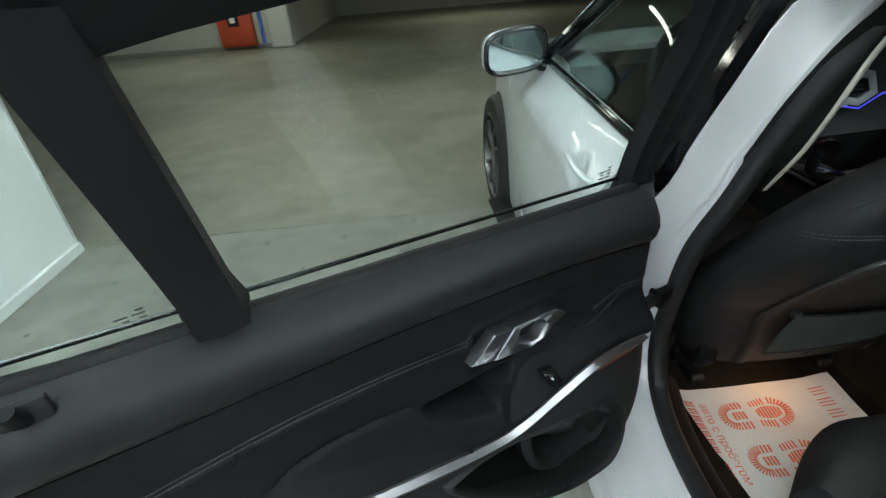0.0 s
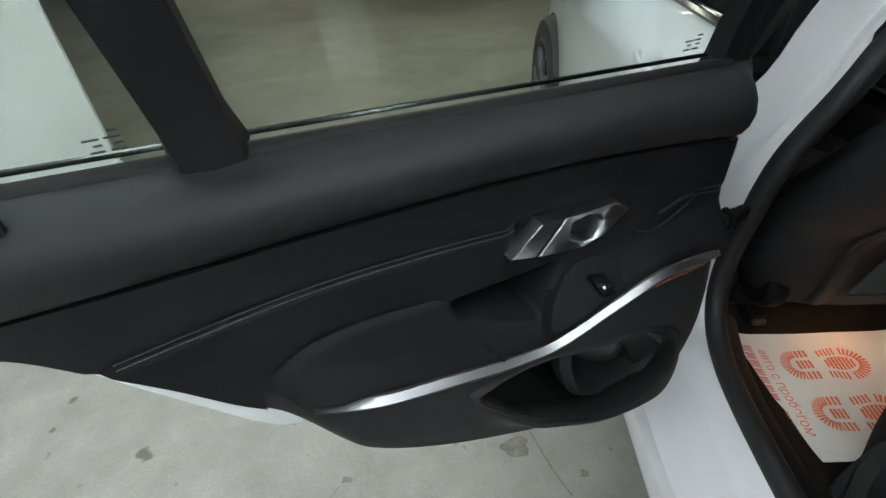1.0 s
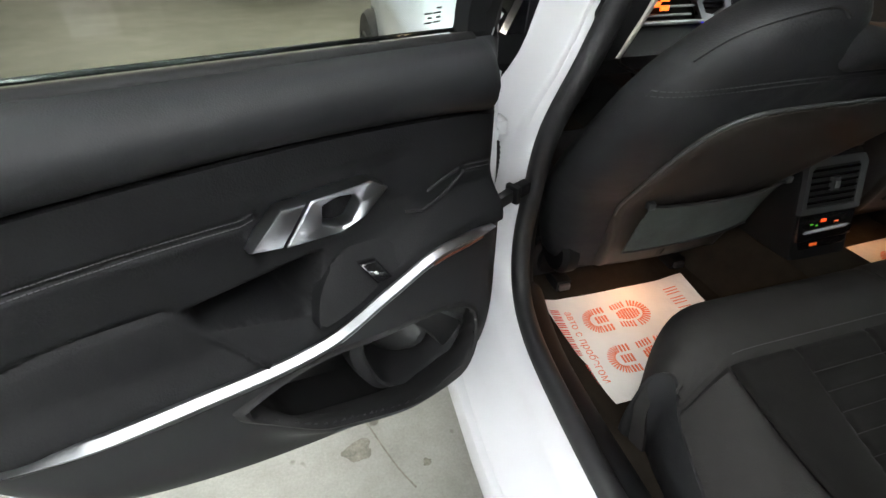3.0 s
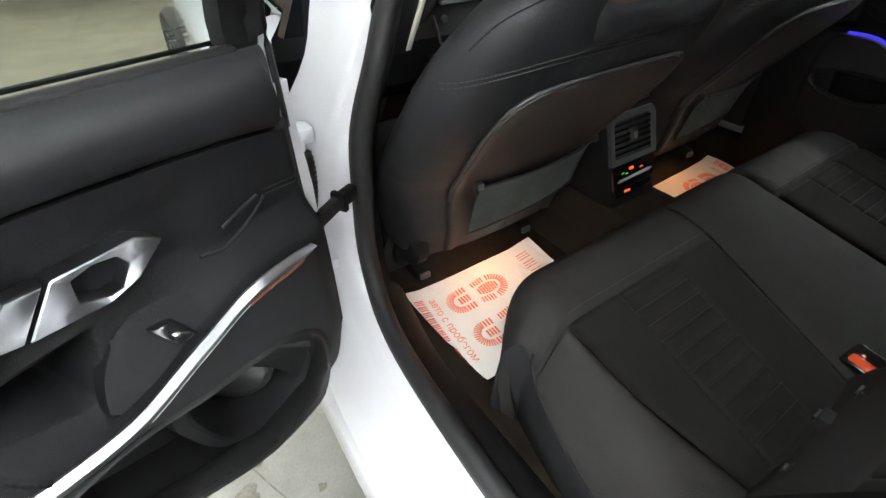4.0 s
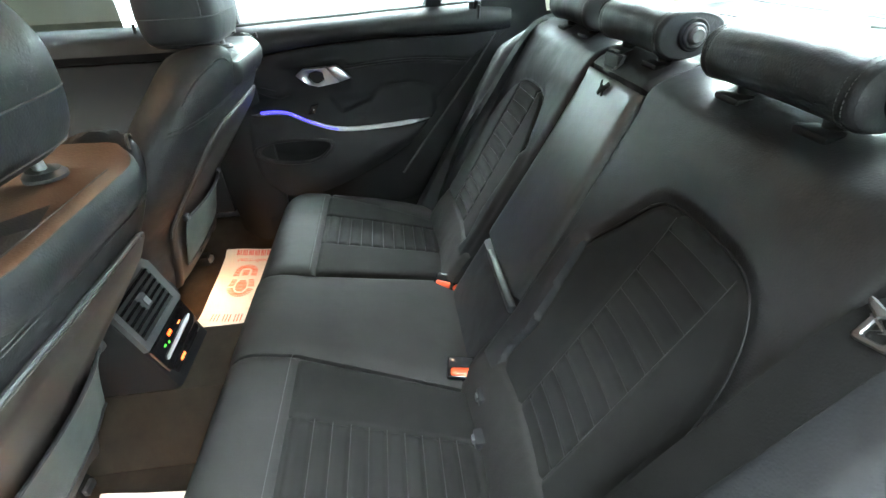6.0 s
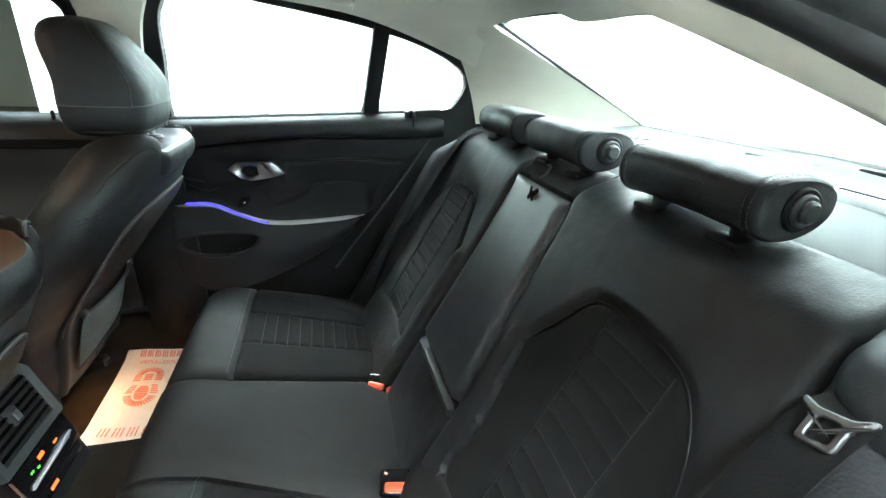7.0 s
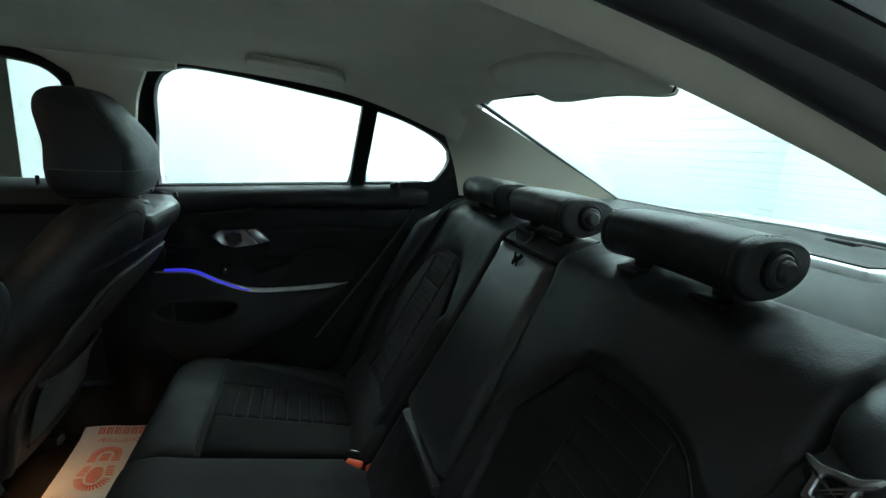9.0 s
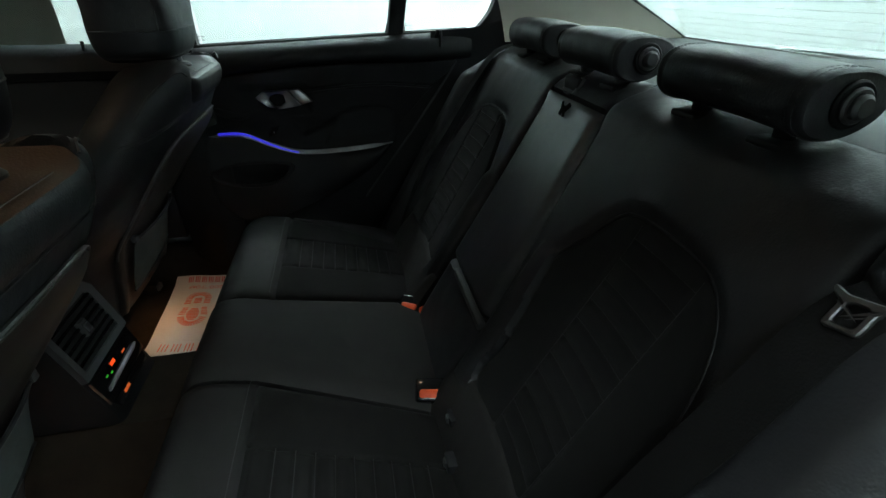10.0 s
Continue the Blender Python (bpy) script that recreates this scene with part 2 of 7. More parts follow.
# ---- mesh tools ----
def finish(name, bm, mat, label="", smooth=True, angle=38):
    me = bpy.data.meshes.new(name)
    bmesh.ops.recalc_face_normals(bm, faces=bm.faces)
    bm.to_mesh(me)
    bm.free()
    me.materials.append(mat)
    if smooth:
        me.polygons.foreach_set("use_smooth", [True] * len(me.polygons))
        me.set_sharp_from_angle(angle=radians(angle))
    ob = new(name, me)
    return tagged(ob, label) if label else ob


def part(name, bm, mat, parent, label="", smooth=True, angle=38):
    ob = finish(name, bm, mat, label, smooth, angle)
    ob.parent = parent
    ob.matrix_parent_inverse = parent.matrix_world.inverted()
    return ob


def thing(name, at, label, category, group="", kind=""):
    ob = new(name)
    ob.empty_display_size = 0.05
    ob.matrix_world = Matrix.Translation(at)
    return tagged(ob, label, category, group, kind)


def structure(name, bm, mat, label, category, smooth=False):
    return tagged(finish(name, bm, mat, "", smooth), label, category, "", "structure")


def add_box(bm, lo, hi, bevel=0.0, seg=2, m=None):
    r = bmesh.ops.create_cube(bm, size=1.0)
    vs = r["verts"]
    for v in vs:
        v.co = Vector([l + (c + 0.5) * (h - l) for c, l, h in zip(v.co, lo, hi)])
    if bevel:
        es = {e for v in vs for e in v.link_edges}
        vs = bmesh.ops.bevel(bm, geom=list(es), offset=bevel, segments=seg, affect="EDGES", profile=0.5)["verts"] or vs
    if m is not None:
        faces = {f for v in vs for f in v.link_faces}
        bmesh.ops.transform(bm, matrix=m, verts=list({v for f in faces for v in f.verts}))
    return bm


def box(lo, hi, bevel=0.0, seg=2, m=None):
    return add_box(bmesh.new(), lo, hi, bevel, seg, m)


def grid(bm, rows, close_u=False, close_v=False, cap=False):
    """Faces over rows of points. close_u: each row is a ring; close_v: the last row meets the first."""
    vs = [[bm.verts.new(p) for p in row] for row in rows]
    nr, nc = len(vs), len(vs[0])
    for i in range(nr if close_v else nr - 1):
        for j in range(nc if close_u else nc - 1):
            bm.faces.new((vs[i][j], vs[(i + 1) % nr][j], vs[(i + 1) % nr][(j + 1) % nc], vs[i][(j + 1) % nc]))
    if cap:
        bm.faces.new(vs[0])
        bm.faces.new(vs[-1][::-1])
    return bm


def smooth_line(points, n, closed=False):
    """n points evenly along a Catmull-Rom curve through the given ones."""
    p = [Vector(q) for q in points]
    k = len(p)
    raw = []
    for i in range(k if closed else k - 1):
        a = p[(i - 1) % k] if closed or i else p[0]
        b, c = p[i], p[(i + 1) % k]
        d = p[(i + 2) % k] if closed or i + 2 < k else p[-1]
        for s in range(16):
            t = s / 16
            raw.append(0.5 * ((2 * b) + (c - a) * t + (2 * a - 5 * b + 4 * c - d) * t * t + (3 * b - a - 3 * c + d) * t ** 3))
    raw.append(p[0] if closed else p[-1])
    dist = [0.0]
    for a, b in zip(raw, raw[1:]):
        dist.append(dist[-1] + (b - a).length)
    out, j = [], 0
    for i in range(n):
        want = dist[-1] * i / (n if closed else n - 1)
        while j < len(raw) - 2 and dist[j + 1] < want:
            j += 1
        f = (want - dist[j]) / max(1e-9, dist[j + 1] - dist[j])
        out.append(raw[j].lerp(raw[j + 1], min(1, max(0, f))))
    return out


def tube(bm, path, r, n=10, closed=False, flat=1.0, ref=(0, 0, 1), cap=True):
    """A round (or flattened) bar along a path."""
    path = [Vector(p) for p in path]
    rows, k, ref = [], len(path), Vector(ref)
    for i, p in enumerate(path):
        a = path[(i - 1) % k] if closed or i else p
        b = path[(i + 1) % k] if closed or i < k - 1 else p
        t = (b - a).normalized()
        s = t.cross(ref)
        s = s.normalized() if s.length > 1e-5 else t.orthogonal().normalized()
        u = s.cross(t)
        rr = r(i / (k - 1)) if callable(r) else r
        rows.append([p + s * rr * math.cos(2 * math.pi * j / n) + u * rr * flat * math.sin(2 * math.pi * j / n) for j in range(n)])
    return grid(bm, rows, close_u=True, close_v=closed, cap=cap and not closed)


def slab(bm, outline, place, d0, d1, bevel=0.0, seg=2):
    """An outline of (a, b) drawn out from depth d0 to d1; place turns (a, b, d) into a point."""
    bot = [bm.verts.new(place(a, b, d0)) for a, b in outline]
    top = [bm.verts.new(place(a, b, d1)) for a, b in outline]
    k = len(outline)
    fs = [bm.faces.new(bot[::-1]), bm.faces.new(top)]
    fs += [bm.faces.new((bot[i], bot[(i + 1) % k], top[(i + 1) % k], top[i])) for i in range(k)]
    if bevel:
        bmesh.ops.bevel(bm, geom=list(fs[1].edges), offset=bevel, segments=seg, affect="EDGES", profile=0.5)
    return bm


def solid(bm, front, back):
    """A closed body between two grids of the same size."""
    nr, nc = len(front), len(front[0])
    a = [[bm.verts.new(p) for p in row] for row in front]
    b = [[bm.verts.new(p) for p in row] for row in back]
    for i in range(nr - 1):
        for j in range(nc - 1):
            bm.faces.new((a[i][j], a[i + 1][j], a[i + 1][j + 1], a[i][j + 1]))
            bm.faces.new((b[i][j], b[i][j + 1], b[i + 1][j + 1], b[i + 1][j]))
    rim = [(0, j) for j in range(nc)] + [(i, nc - 1) for i in range(1, nr)] + [(nr - 1, j) for j in range(nc - 2, -1, -1)] + [(i, 0) for i in range(nr - 2, 0, -1)]
    for (i, j), (k, l) in zip(rim, rim[1:] + rim[:1]):
        bm.faces.new((a[i][j], a[k][l], b[k][l], b[i][j]))
    return bm


def disc(bm, c, axis, r, depth, n=24, bevel=0.0):
    c, axis = Vector(c), Vector(axis).normalized()
    s = axis.orthogonal().normalized()
    u = axis.cross(s)
    rows = []
    prof = [(r, 0), (r, depth - bevel), (r - bevel, depth)] if bevel else [(r, 0), (r, depth)]
    for rr, d in prof:
        rows.append([c + axis * d + (s * math.cos(2 * math.pi * j / n) + u * math.sin(2 * math.pi * j / n)) * rr for j in range(n)])
    return grid(bm, rows, close_u=True, cap=True)


def lerp(a, b, t):
    return a + (b - a) * t


def step(x, a, b):
    t = min(1.0, max(0.0, (x - a) / (b - a)))
    return t * t * (3 - 2 * t)


def curve_at(pts):
    """A smooth function through (x, y) points given in order of x."""
    xs, ys = [p[0] for p in pts], [p[1] for p in pts]

    def f(x):
        if x <= xs[0]:
            return ys[0]
        for i in range(len(xs) - 1):
            if x <= xs[i + 1]:
                t = (x - xs[i]) / (xs[i + 1] - xs[i])
                m0 = (ys[i + 1] - ys[max(0, i - 1)]) / (xs[i + 1] - xs[max(0, i - 1)])
                m1 = (ys[min(len(ys) - 1, i + 2)] - ys[i]) / (xs[min(len(xs) - 1, i + 2)] - xs[i])
                h = xs[i + 1] - xs[i]
                return ((2 * t ** 3 - 3 * t * t + 1) * ys[i] + (t ** 3 - 2 * t * t + t) * h * m0 + (-2 * t ** 3 + 3 * t * t) * ys[i + 1] + (t ** 3 - t * t) * h * m1)
        return ys[-1]
    return f


def bumpn(x, c, w):
    return math.exp(-((x - c) / w) ** 2)


# ---- the booth and the garage ----
structure("floor_booth", box((-14, -5.2, -0.2), (11, 2.845, 0.0)), CONC_IN, "worn grey concrete floor under the car", "floor")
structure("floor_lane", box((-14, 2.853, -0.2), (11, 24.2, 0.0)), CONC_OUT, "stained grey concrete lane of the garage", "floor")
structure("wall_left", box((-3.26, -5.0, 0.0), (-3.19, 2.81, 3.0)), WALLW, "smooth white panel wall of the photo booth", "wall")
structure("wall_right", box((2.60, -5.0, 0.0), (2.67, 2.12, 3.0)), WALLW, "smooth white panel wall of the photo booth", "wall")
structure("wall_back", box((-3.19, -4.0, 0.0), (2.60, -3.93, 3.0)), WALLW, "white panel wall behind the car", "wall")
structure("ceiling_booth", box((-3.3, -5.1, 3.0), (2.7, 2.85, 3.1)), WALLW, "white ceiling over the booth", "ceiling")
structure("ceiling_garage", box((-14, 2.86, 3.0), (11, 24.2, 3.1)), GCEIL, "dim concrete garage ceiling", "ceiling")
structure("wall_far", box((-14, 13.05, 0.0), (-3.95, 13.2, 3.0)), GARAGE, "pale painted concrete wall of the garage", "wall")
structure("wall_garage_west", box((-14.1, -5.2, 0.0), (-14, 13.2, 3.0)), GARAGE, "pale painted concrete side wall", "wall")
structure("wall_garage_east", box((11, -5.2, 0.0), (11.1, 24.2, 3.0)), GARAGE, "pale painted concrete side wall", "wall")
structure("wall_far_end", box((-3.95, 24.0, 0.0), (11, 24.2, 3.0)), GARAGE, "pale painted concrete wall at the end of the garage", "wall")
structure("wall_far_side", box((-4.10, 13.2, 0.0), (-3.95, 24.0, 3.0)), GARAGE, "pale painted concrete return wall", "wall")
structure("pier", box((-4.32, 12.70, 0.0), (-3.80, 13.05, 3.0), 0.05, 3), GARAGE, "white painted concrete pier at the far wall", "pier")
structure("baseboard", box((-3.19, -3.92, 0.0), (-3.165, 2.815, 0.055), 0.004), WALLW, "low white skirting along the panel wall", "baseboard")
structure("trim_corner", box((-3.27, 2.81, 0.0), (-3.18, 2.822, 3.0), 0.003), ALU, "thin metal edge strip at the panel's end", "trim")
structure("trim_sill", box((-14, 13.0, 0.0), (-4.33, 13.05, 0.10), 0.01), GCEIL, "dark scuffed foot of the far wall", "trim")

def stain(cx, cy, r, seed, mat, label):
    bm = bmesh.new()
    pts = []
    for k in range(22):
        a = 2 * math.pi * k / 22
        q = r * (0.75 + 0.55 * noise.noise((math.cos(a) * 1.3 + seed, math.sin(a) * 1.3, seed)))
        pts.append(bm.verts.new((cx + q * math.cos(a), cy + 0.62 * q * math.sin(a), 0.0006)))
    bm.faces.new(pts)
    structure("floor_stain", bm, mat, label, "floor stain")


for k, (sx, sy, sr) in enumerate(((-1.13, 1.02, 0.050), (-1.20, 0.86, 0.030), (-0.98, 0.95, 0.018), (-1.62, 0.62, 0.035), (-1.40, 0.30, 0.022), (-1.55, 0.95, 0.016), (-1.05, 0.72, 0.014), (-1.30, 0.55, 0.012))):
    stain(sx, sy, sr, k * 3.7, STAIN, "small dark oil stain on the concrete")
for k, (sx, sy, ang) in enumerate(((-1.66, 0.70, 1.2), (-1.02, 0.90, 2.0))):
    line = smooth_line([(sx + 0.05 * j * math.cos(ang) + 0.02 * noise.noise((j * 1.7, k, 0)), sy + 0.05 * j * math.sin(ang) + 0.02 * noise.noise((j * 1.7, k, 5)), 0.0006) for j in range(6)], 40)
    bm = bmesh.new()
    grid(bm, [[p + Vector((0.0018, 0.001, 0)), p - Vector((0.0018, 0.001, 0))] for p in line])
    structure("floor_crack", bm, STAIN, "fine dark crack in the concrete floor", "floor crack")

cab = thing("hose_cabinet", (-5.05, 12.9, 0.05), "red fire hose cabinet with a small window on the garage wall", "hose cabinet")
part("body", box((-5.50, 12.82, 0.08), (-4.70, 13.05, 1.40), 0.012), REDPAINT, cab)
part("door", box((-5.46, 12.80, 0.12), (-4.74, 12.822, 1.36), 0.006), REDPAINT, cab)
part("window", box((-5.24, 12.79, 0.52), (-4.98, 12.802, 0.86), 0.004), DARK, cab, "dark inspection window")
part("notice", box((-5.18, 12.78, 0.60), (-5.06, 12.789, 0.74)), WALLW, cab, "small white notice")
pipe = thing("pipe", (-4.53, 12.95, 0), "blue painted water pipe running up the wall", "pipe")
part("pipe_run", tube(bmesh.new(), [(-4.53, 12.97, 0.1), (-4.53, 12.97, 3.0)], 0.045, 14), BLUEPAINT, pipe)
part("clamp", box((-4.60, 12.93, 1.2), (-4.46, 13.05, 1.24), 0.004), STEEL, pipe)
block = thing("concrete_block", (-1.29, 2.53, 0), "chipped pale concrete block lying on the floor", "block")
part("block_body", box((-1.36, 2.42, 0.0), (-1.19, 2.53, 0.05), 0.012, 2, None), CONC_IN, block)

for lx, ly, lz, sx, sy, kind in ((-2.1, -0.6, 2.60, 0.16, 4.7, "booth"), (-0.1, -0.9, 2.60, 0.16, 4.7, "booth"), (2.0, -0.6, 2.60, 0.16, 4.7, "booth"), (-1.6, 5.4, 2.985, 3.3, 0.16, "lane"), (-4.5, 10.6, 2.985, 3.3, 0.16, "lane"), (1.5, 17.5, 2.985, 3.3, 0.16, "lane")):
    lamp = thing("tube_lamp", (lx, ly, lz), "long white fluorescent tube lamp under the ceiling", "lamp", "tube lamps")
    part("housing", box((lx - sx / 2, ly - sy / 2, lz), (lx + sx / 2, ly + sy / 2, lz + 0.05), 0.006), WALLW, lamp)
    if sx < sy:
        for ry in (-1.7, 0.0, 1.7):
            part("rod", tube(bmesh.new(), [(lx, ly + ry, lz + 0.045), (lx, ly + ry, 3.0)], 0.006, 6), STEEL, lamp)
        part("tube", tube(bmesh.new(), [(lx, ly - sy / 2 + 0.05, lz - 0.035), (lx, ly + sy / 2 - 0.05, lz - 0.035)], 0.018, 10), TUBE, lamp)
    else:
        part("tube", tube(bmesh.new(), [(lx - sx / 2 + 0.05, ly, lz - 0.02), (lx + sx / 2 - 0.05, ly, lz - 0.02)], 0.018, 10), TUBE, lamp)


# ---- the car's body ----
car = thing("car", (0, 1.4, 0), "white four-door saloon car parked with its rear door open", "car")

# door opening on the driver's side: rubber seal line and the painted flange round it
SEAL = [(-0.80, 0.36, 0.385), (-0.80, 0.60, 0.372), (-0.788, 0.85, 0.370), (-0.772, 0.98, 0.378), (-0.756, 1.06, 0.415), (-0.75, 1.09, 0.50), (-0.75, 1.075, 0.62), (-0.748, 1.05, 0.75), (-0.722, 1.017, 0.87), (-0.70, 1.005, 0.95), (-0.68, 0.97, 1.05), (-0.655, 0.93, 1.14), (-0.650, 0.87, 1.205), (-0.655, 0.75, 1.228), (-0.655, 0.60, 1.222), (-0.655, 0.455, 1.203), (-0.655, 0.347, 1.180), (-0.655, 0.201, 1.136), (-0.672, 0.06, 1.072), (-0.70, -0.03, 0.965), (-0.73, 0.02, 0.80), (-0.77, 0.14, 0.62), (-0.79, 0.26, 0.46)]
OUTER = [(-0.915, 0.36, 0.30), (-0.912, 0.60, 0.295), (-0.905, 0.85, 0.295), (-0.893, 1.0, 0.305), (-0.885, 1.115, 0.38), (-0.875, 1.15, 0.50), (-0.865, 1.15, 0.62), (-0.845, 1.125, 0.75), (-0.79, 1.075, 0.87), (-0.772, 1.055, 0.95), (-0.75, 1.02, 1.05), (-0.72, 0.985, 1.155), (-0.705, 0.90, 1.205), (-0.70, 0.75, 1.222), (-0.70, 0.60, 1.205), (-0.70, 0.436, 1.172), (-0.70, 0.345, 1.150), (-0.70, 0.17, 1.10), (-0.725, 0.03, 1.04), (-0.76, -0.07, 0.94), (-0.80, -0.03, 0.78), (-0.84, 0.09, 0.60), (-0.87, 0.22, 0.42)]
NS = 120
seal_line = smooth_line(SEAL, NS, True)
outer_line = smooth_line(OUTER, NS, True)


def flange(fractions):
    """Rings of the flange; under the roof rail it steps up behind the rubber."""
    rows = []
    for f, lift in fractions:
        rows.append([s.lerp(o, f) + Vector((-lift, 0, 0.035 * step(s.z, 1.08, 1.15) * (1 - step(s.y, 0.80, 0.90)))) for s, o in zip(seal_line, outer_line)])
    return rows


bm = bmesh.new()
rows = flange([(0.0, -0.03), (0.05, 0.0), (0.20, 0.004), (0.38, -0.008), (0.46, -0.010), (0.75, 0.006), (0.95, 0.012), (1.0, 0.008), (1.05, -0.03)])
grid(bm, rows, close_u=True)
part("door_opening_flange", bm, WHITE, car, "white painted door opening flange")

# seal round the opening
bm = bmesh.new()
tube(bm, [p + Vector((0.012, 0, 0.012 * step(p.z, 1.08, 1.15) * (1 - step(p.y, 0.80, 0.90)))) for p in seal_line], 0.020, 12, True, ref=(1, 0, 0))
part("door_seal", bm, RUBBER, car, "black rubber door seal")
# rubber on the rail over the door
rail_a = smooth_line([(-0.650, 0.95, 1.172), (-0.650, 0.75, 1.206), (-0.650, 0.60, 1.198), (-0.650, 0.455, 1.180), (-0.650, 0.409, 1.171), (-0.650, 0.368, 1.162), (-0.650, 0.278, 1.136), (-0.650, 0.201, 1.111), (-0.664, 0.05, 1.048), (-0.696, -0.05, 0.940)], 40)
rail_b = smooth_line([(-0.679, 0.97, 1.166), (-0.679, 0.75, 1.203), (-0.679, 0.60, 1.195), (-0.679, 0.451, 1.175), (-0.679, 0.405, 1.168), (-0.679, 0.37, 1.161), (-0.679, 0.33, 1.152), (-0.679, 0.25, 1.130), (-0.697, 0.04, 1.042), (-0.735, -0.07, 0.930)], 40)
rail_c = smooth_line([(-0.705, 0.985, 1.160), (-0.705, 0.75, 1.204), (-0.705, 0.60, 1.193), (-0.705, 0.45, 1.171), (-0.705, 0.41, 1.164), (-0.705, 0.37, 1.157), (-0.705, 0.30, 1.142), (-0.705, 0.20, 1.112), (-0.728, 0.01, 1.022), (-0.77, -0.09, 0.92)], 40)
bm = bmesh.new()
rows = []
for a, b, c in zip(rail_a, rail_b, rail_c):
    up = Vector((-0.25, 0, -0.97))
    row = []
    for k in range(13):
        f = k / 12
        p = a.lerp(b, f * 2) if f < 0.5 else b.lerp(c, f * 2 - 1)
        swell = abs(math.sin(f * 2 * math.pi)) ** 0.8 * 0.007
        row.append(p + up * swell)
    rows.append(row)
solid(bm, rows, [[p + Vector((0, 0, 0.03)) for p in r] for r in rows])
part("roof_rail_seal", bm, RUBBER, car, "double black rubber seal under the roof rail")

# painted roof edge outside the rail
bm = bmesh.new()
rows = []
for c in rail_c:
    rows.append([c + Vector((dx, 0, dz)) for dx, dz in ((0.002, 0.012), (-0.003, -0.001), (-0.010, -0.002), (-0.018, 0.004), (-0.025, 0.016), (-0.030, 0.035), (-0.032, 0.060), (-0.028, 0.090), (-0.01, 0.125), (0.06, 0.17), (0.14, 0.20))])
grid(bm, rows)
part("roof_edge", bm, WHITE, car, "white painted roof edge")

# roof skin above the headliner, and the far side
bm = bmesh.new()
rows = []
for i in range(25):
    y = lerp(0.0, 2.0, i / 24)
    zc = 1.43 - 0.185 * ((y - 1.0) / 1.2) ** 2
    rows.append([(x, y, zc - 0.08 * abs(x / 0.66) ** 3) for x in [lerp(-0.62, 0.68, j / 20) for j in range(21)]])
solid(bm, rows, [[(p[0], p[1], p[2] - 0.015) for p in r] for r in rows])
part("roof", bm, WHITE, car)

# sill skin below the opening, rear quarter and far side of the body
bm = bmesh.new()
prof = [(-0.80, 0.30), (-0.89, 0.285), (-0.925, 0.27), (-0.935, 0.24), (-0.92, 0.19), (-0.86, 0.165), (-0.60, 0.16)]
grid(bm, [[(x + 0.085 * max(0.0, y - 1.1) * (x < -0.7), y, z) for x, z in prof] for y in (0.30, 0.8, 1.3, 2.0, 2.12)])
part("sill", bm, WHITE, car)
bm = bmesh.new()
grid(bm, [[(x, y, 0.165 + 0.002) for x in (-0.86, 0.86)] for y in (-0.9, 2.6)])
part("underbody", bm, DARK, car)
bm = bmesh.new()
rows = []
for y, dx in ((-0.95, 0.10), (-0.6, 0.03), (0.0, 0.0), (0.9, -0.01), (1.8, 0.02), (2.5, 0.06)):
    rows.append([(0.90 - dx - d, y, z) for d, z in ((0.05, 0.17), (0.01, 0.35), (0.0, 0.6), (0.03, 0.82), (0.10, 0.93))])
solid(bm, rows, [[(p[0] - 0.05, p[1], p[2]) for p in r] for r in rows])
part("far_side_skin", bm, WHITE, car)
# rear quarter on the near side, behind the open doorway
bm = bmesh.new()
rows = []
for y, dx in ((-1.0, 0.14), (-0.7, 0.05), (-0.35, 0.0), (-0.15, 0.0)):
    rows.append([(-0.905 + dx + d, y, z) for d, z in ((0.04, 0.20), (0.0, 0.45), (0.0, 0.65), (0.03, 0.82), (0.10, 0.93), (0.17, 1.0))])
solid(bm, rows, [[(p[0] + 0.05, p[1], p[2]) for p in r] for r in rows])
part("rear_quarter", bm, WHITE, car)
# boot lid behind the rear window
bm = bmesh.new()
rows = [[(x, y, z - 0.03 * (x / 0.7) ** 2) for x in [lerp(-0.72, 0.72, j / 10) for j in range(11)]] for y, z in ((-0.66, 0.985), (-0.8, 0.985), (-1.0, 0.975), (-1.1, 0.95), (-1.12, 0.6))]
grid(bm, rows)
part("boot_lid", bm, WHITE, car)


def side_x(y):
    return -0.905 + 0.085 * (y - 1.1)


# front wing with its arch, bonnet and screen pillar, front wheel
bm = bmesh.new()
rows = []
for i in range(30):
    y = lerp(2.10, 3.55, i / 29)
    arch = 0.36 + math.sqrt(max(0.0, 0.36 ** 2 - (y - 2.83) ** 2)) - 0.05 if abs(y - 2.83) < 0.36 else 0.22
    row = []
    for k in range(9):
        z = lerp(arch, 0.92, k / 8)
        row.append((side_x(y) + 0.02 - 0.01 * bumpn(z, 0.6, 0.25) + 0.10 * step(z, 0.80, 0.95) + 0.10 * step(y, 3.0, 3.6), y, z))
    rows.append(row)
solid(bm, rows, [[(p[0] + 0.04, p[1], p[2]) for p in r] for r in rows])
part("front_wing", bm, WHITE, car)
bm = bmesh.new()
rows = [[(x, y, z - 0.05 * (x / 0.75) ** 2) for x in [lerp(-0.66, 0.74, j / 12) for j in range(13)]] for y, z in ((2.02, 0.985), (2.3, 0.975), (2.8, 0.935), (3.3, 0.86), (3.55, 0.76))]
solid(bm, rows, [[(p[0], p[1], p[2] - 0.02) for p in r] for r in rows])
part("bonnet", bm, WHITE, car)
bm = bmesh.new()
tube(bm, smooth_line([(-0.66, 2.16, 0.95), (-0.62, 1.9, 1.10), (-0.58, 1.62, 1.24), (-0.56, 1.4, 1.30)], 14), 0.032, 10)
part("windscreen_pillar", bm, WHITE, car)
bm = bmesh.new()
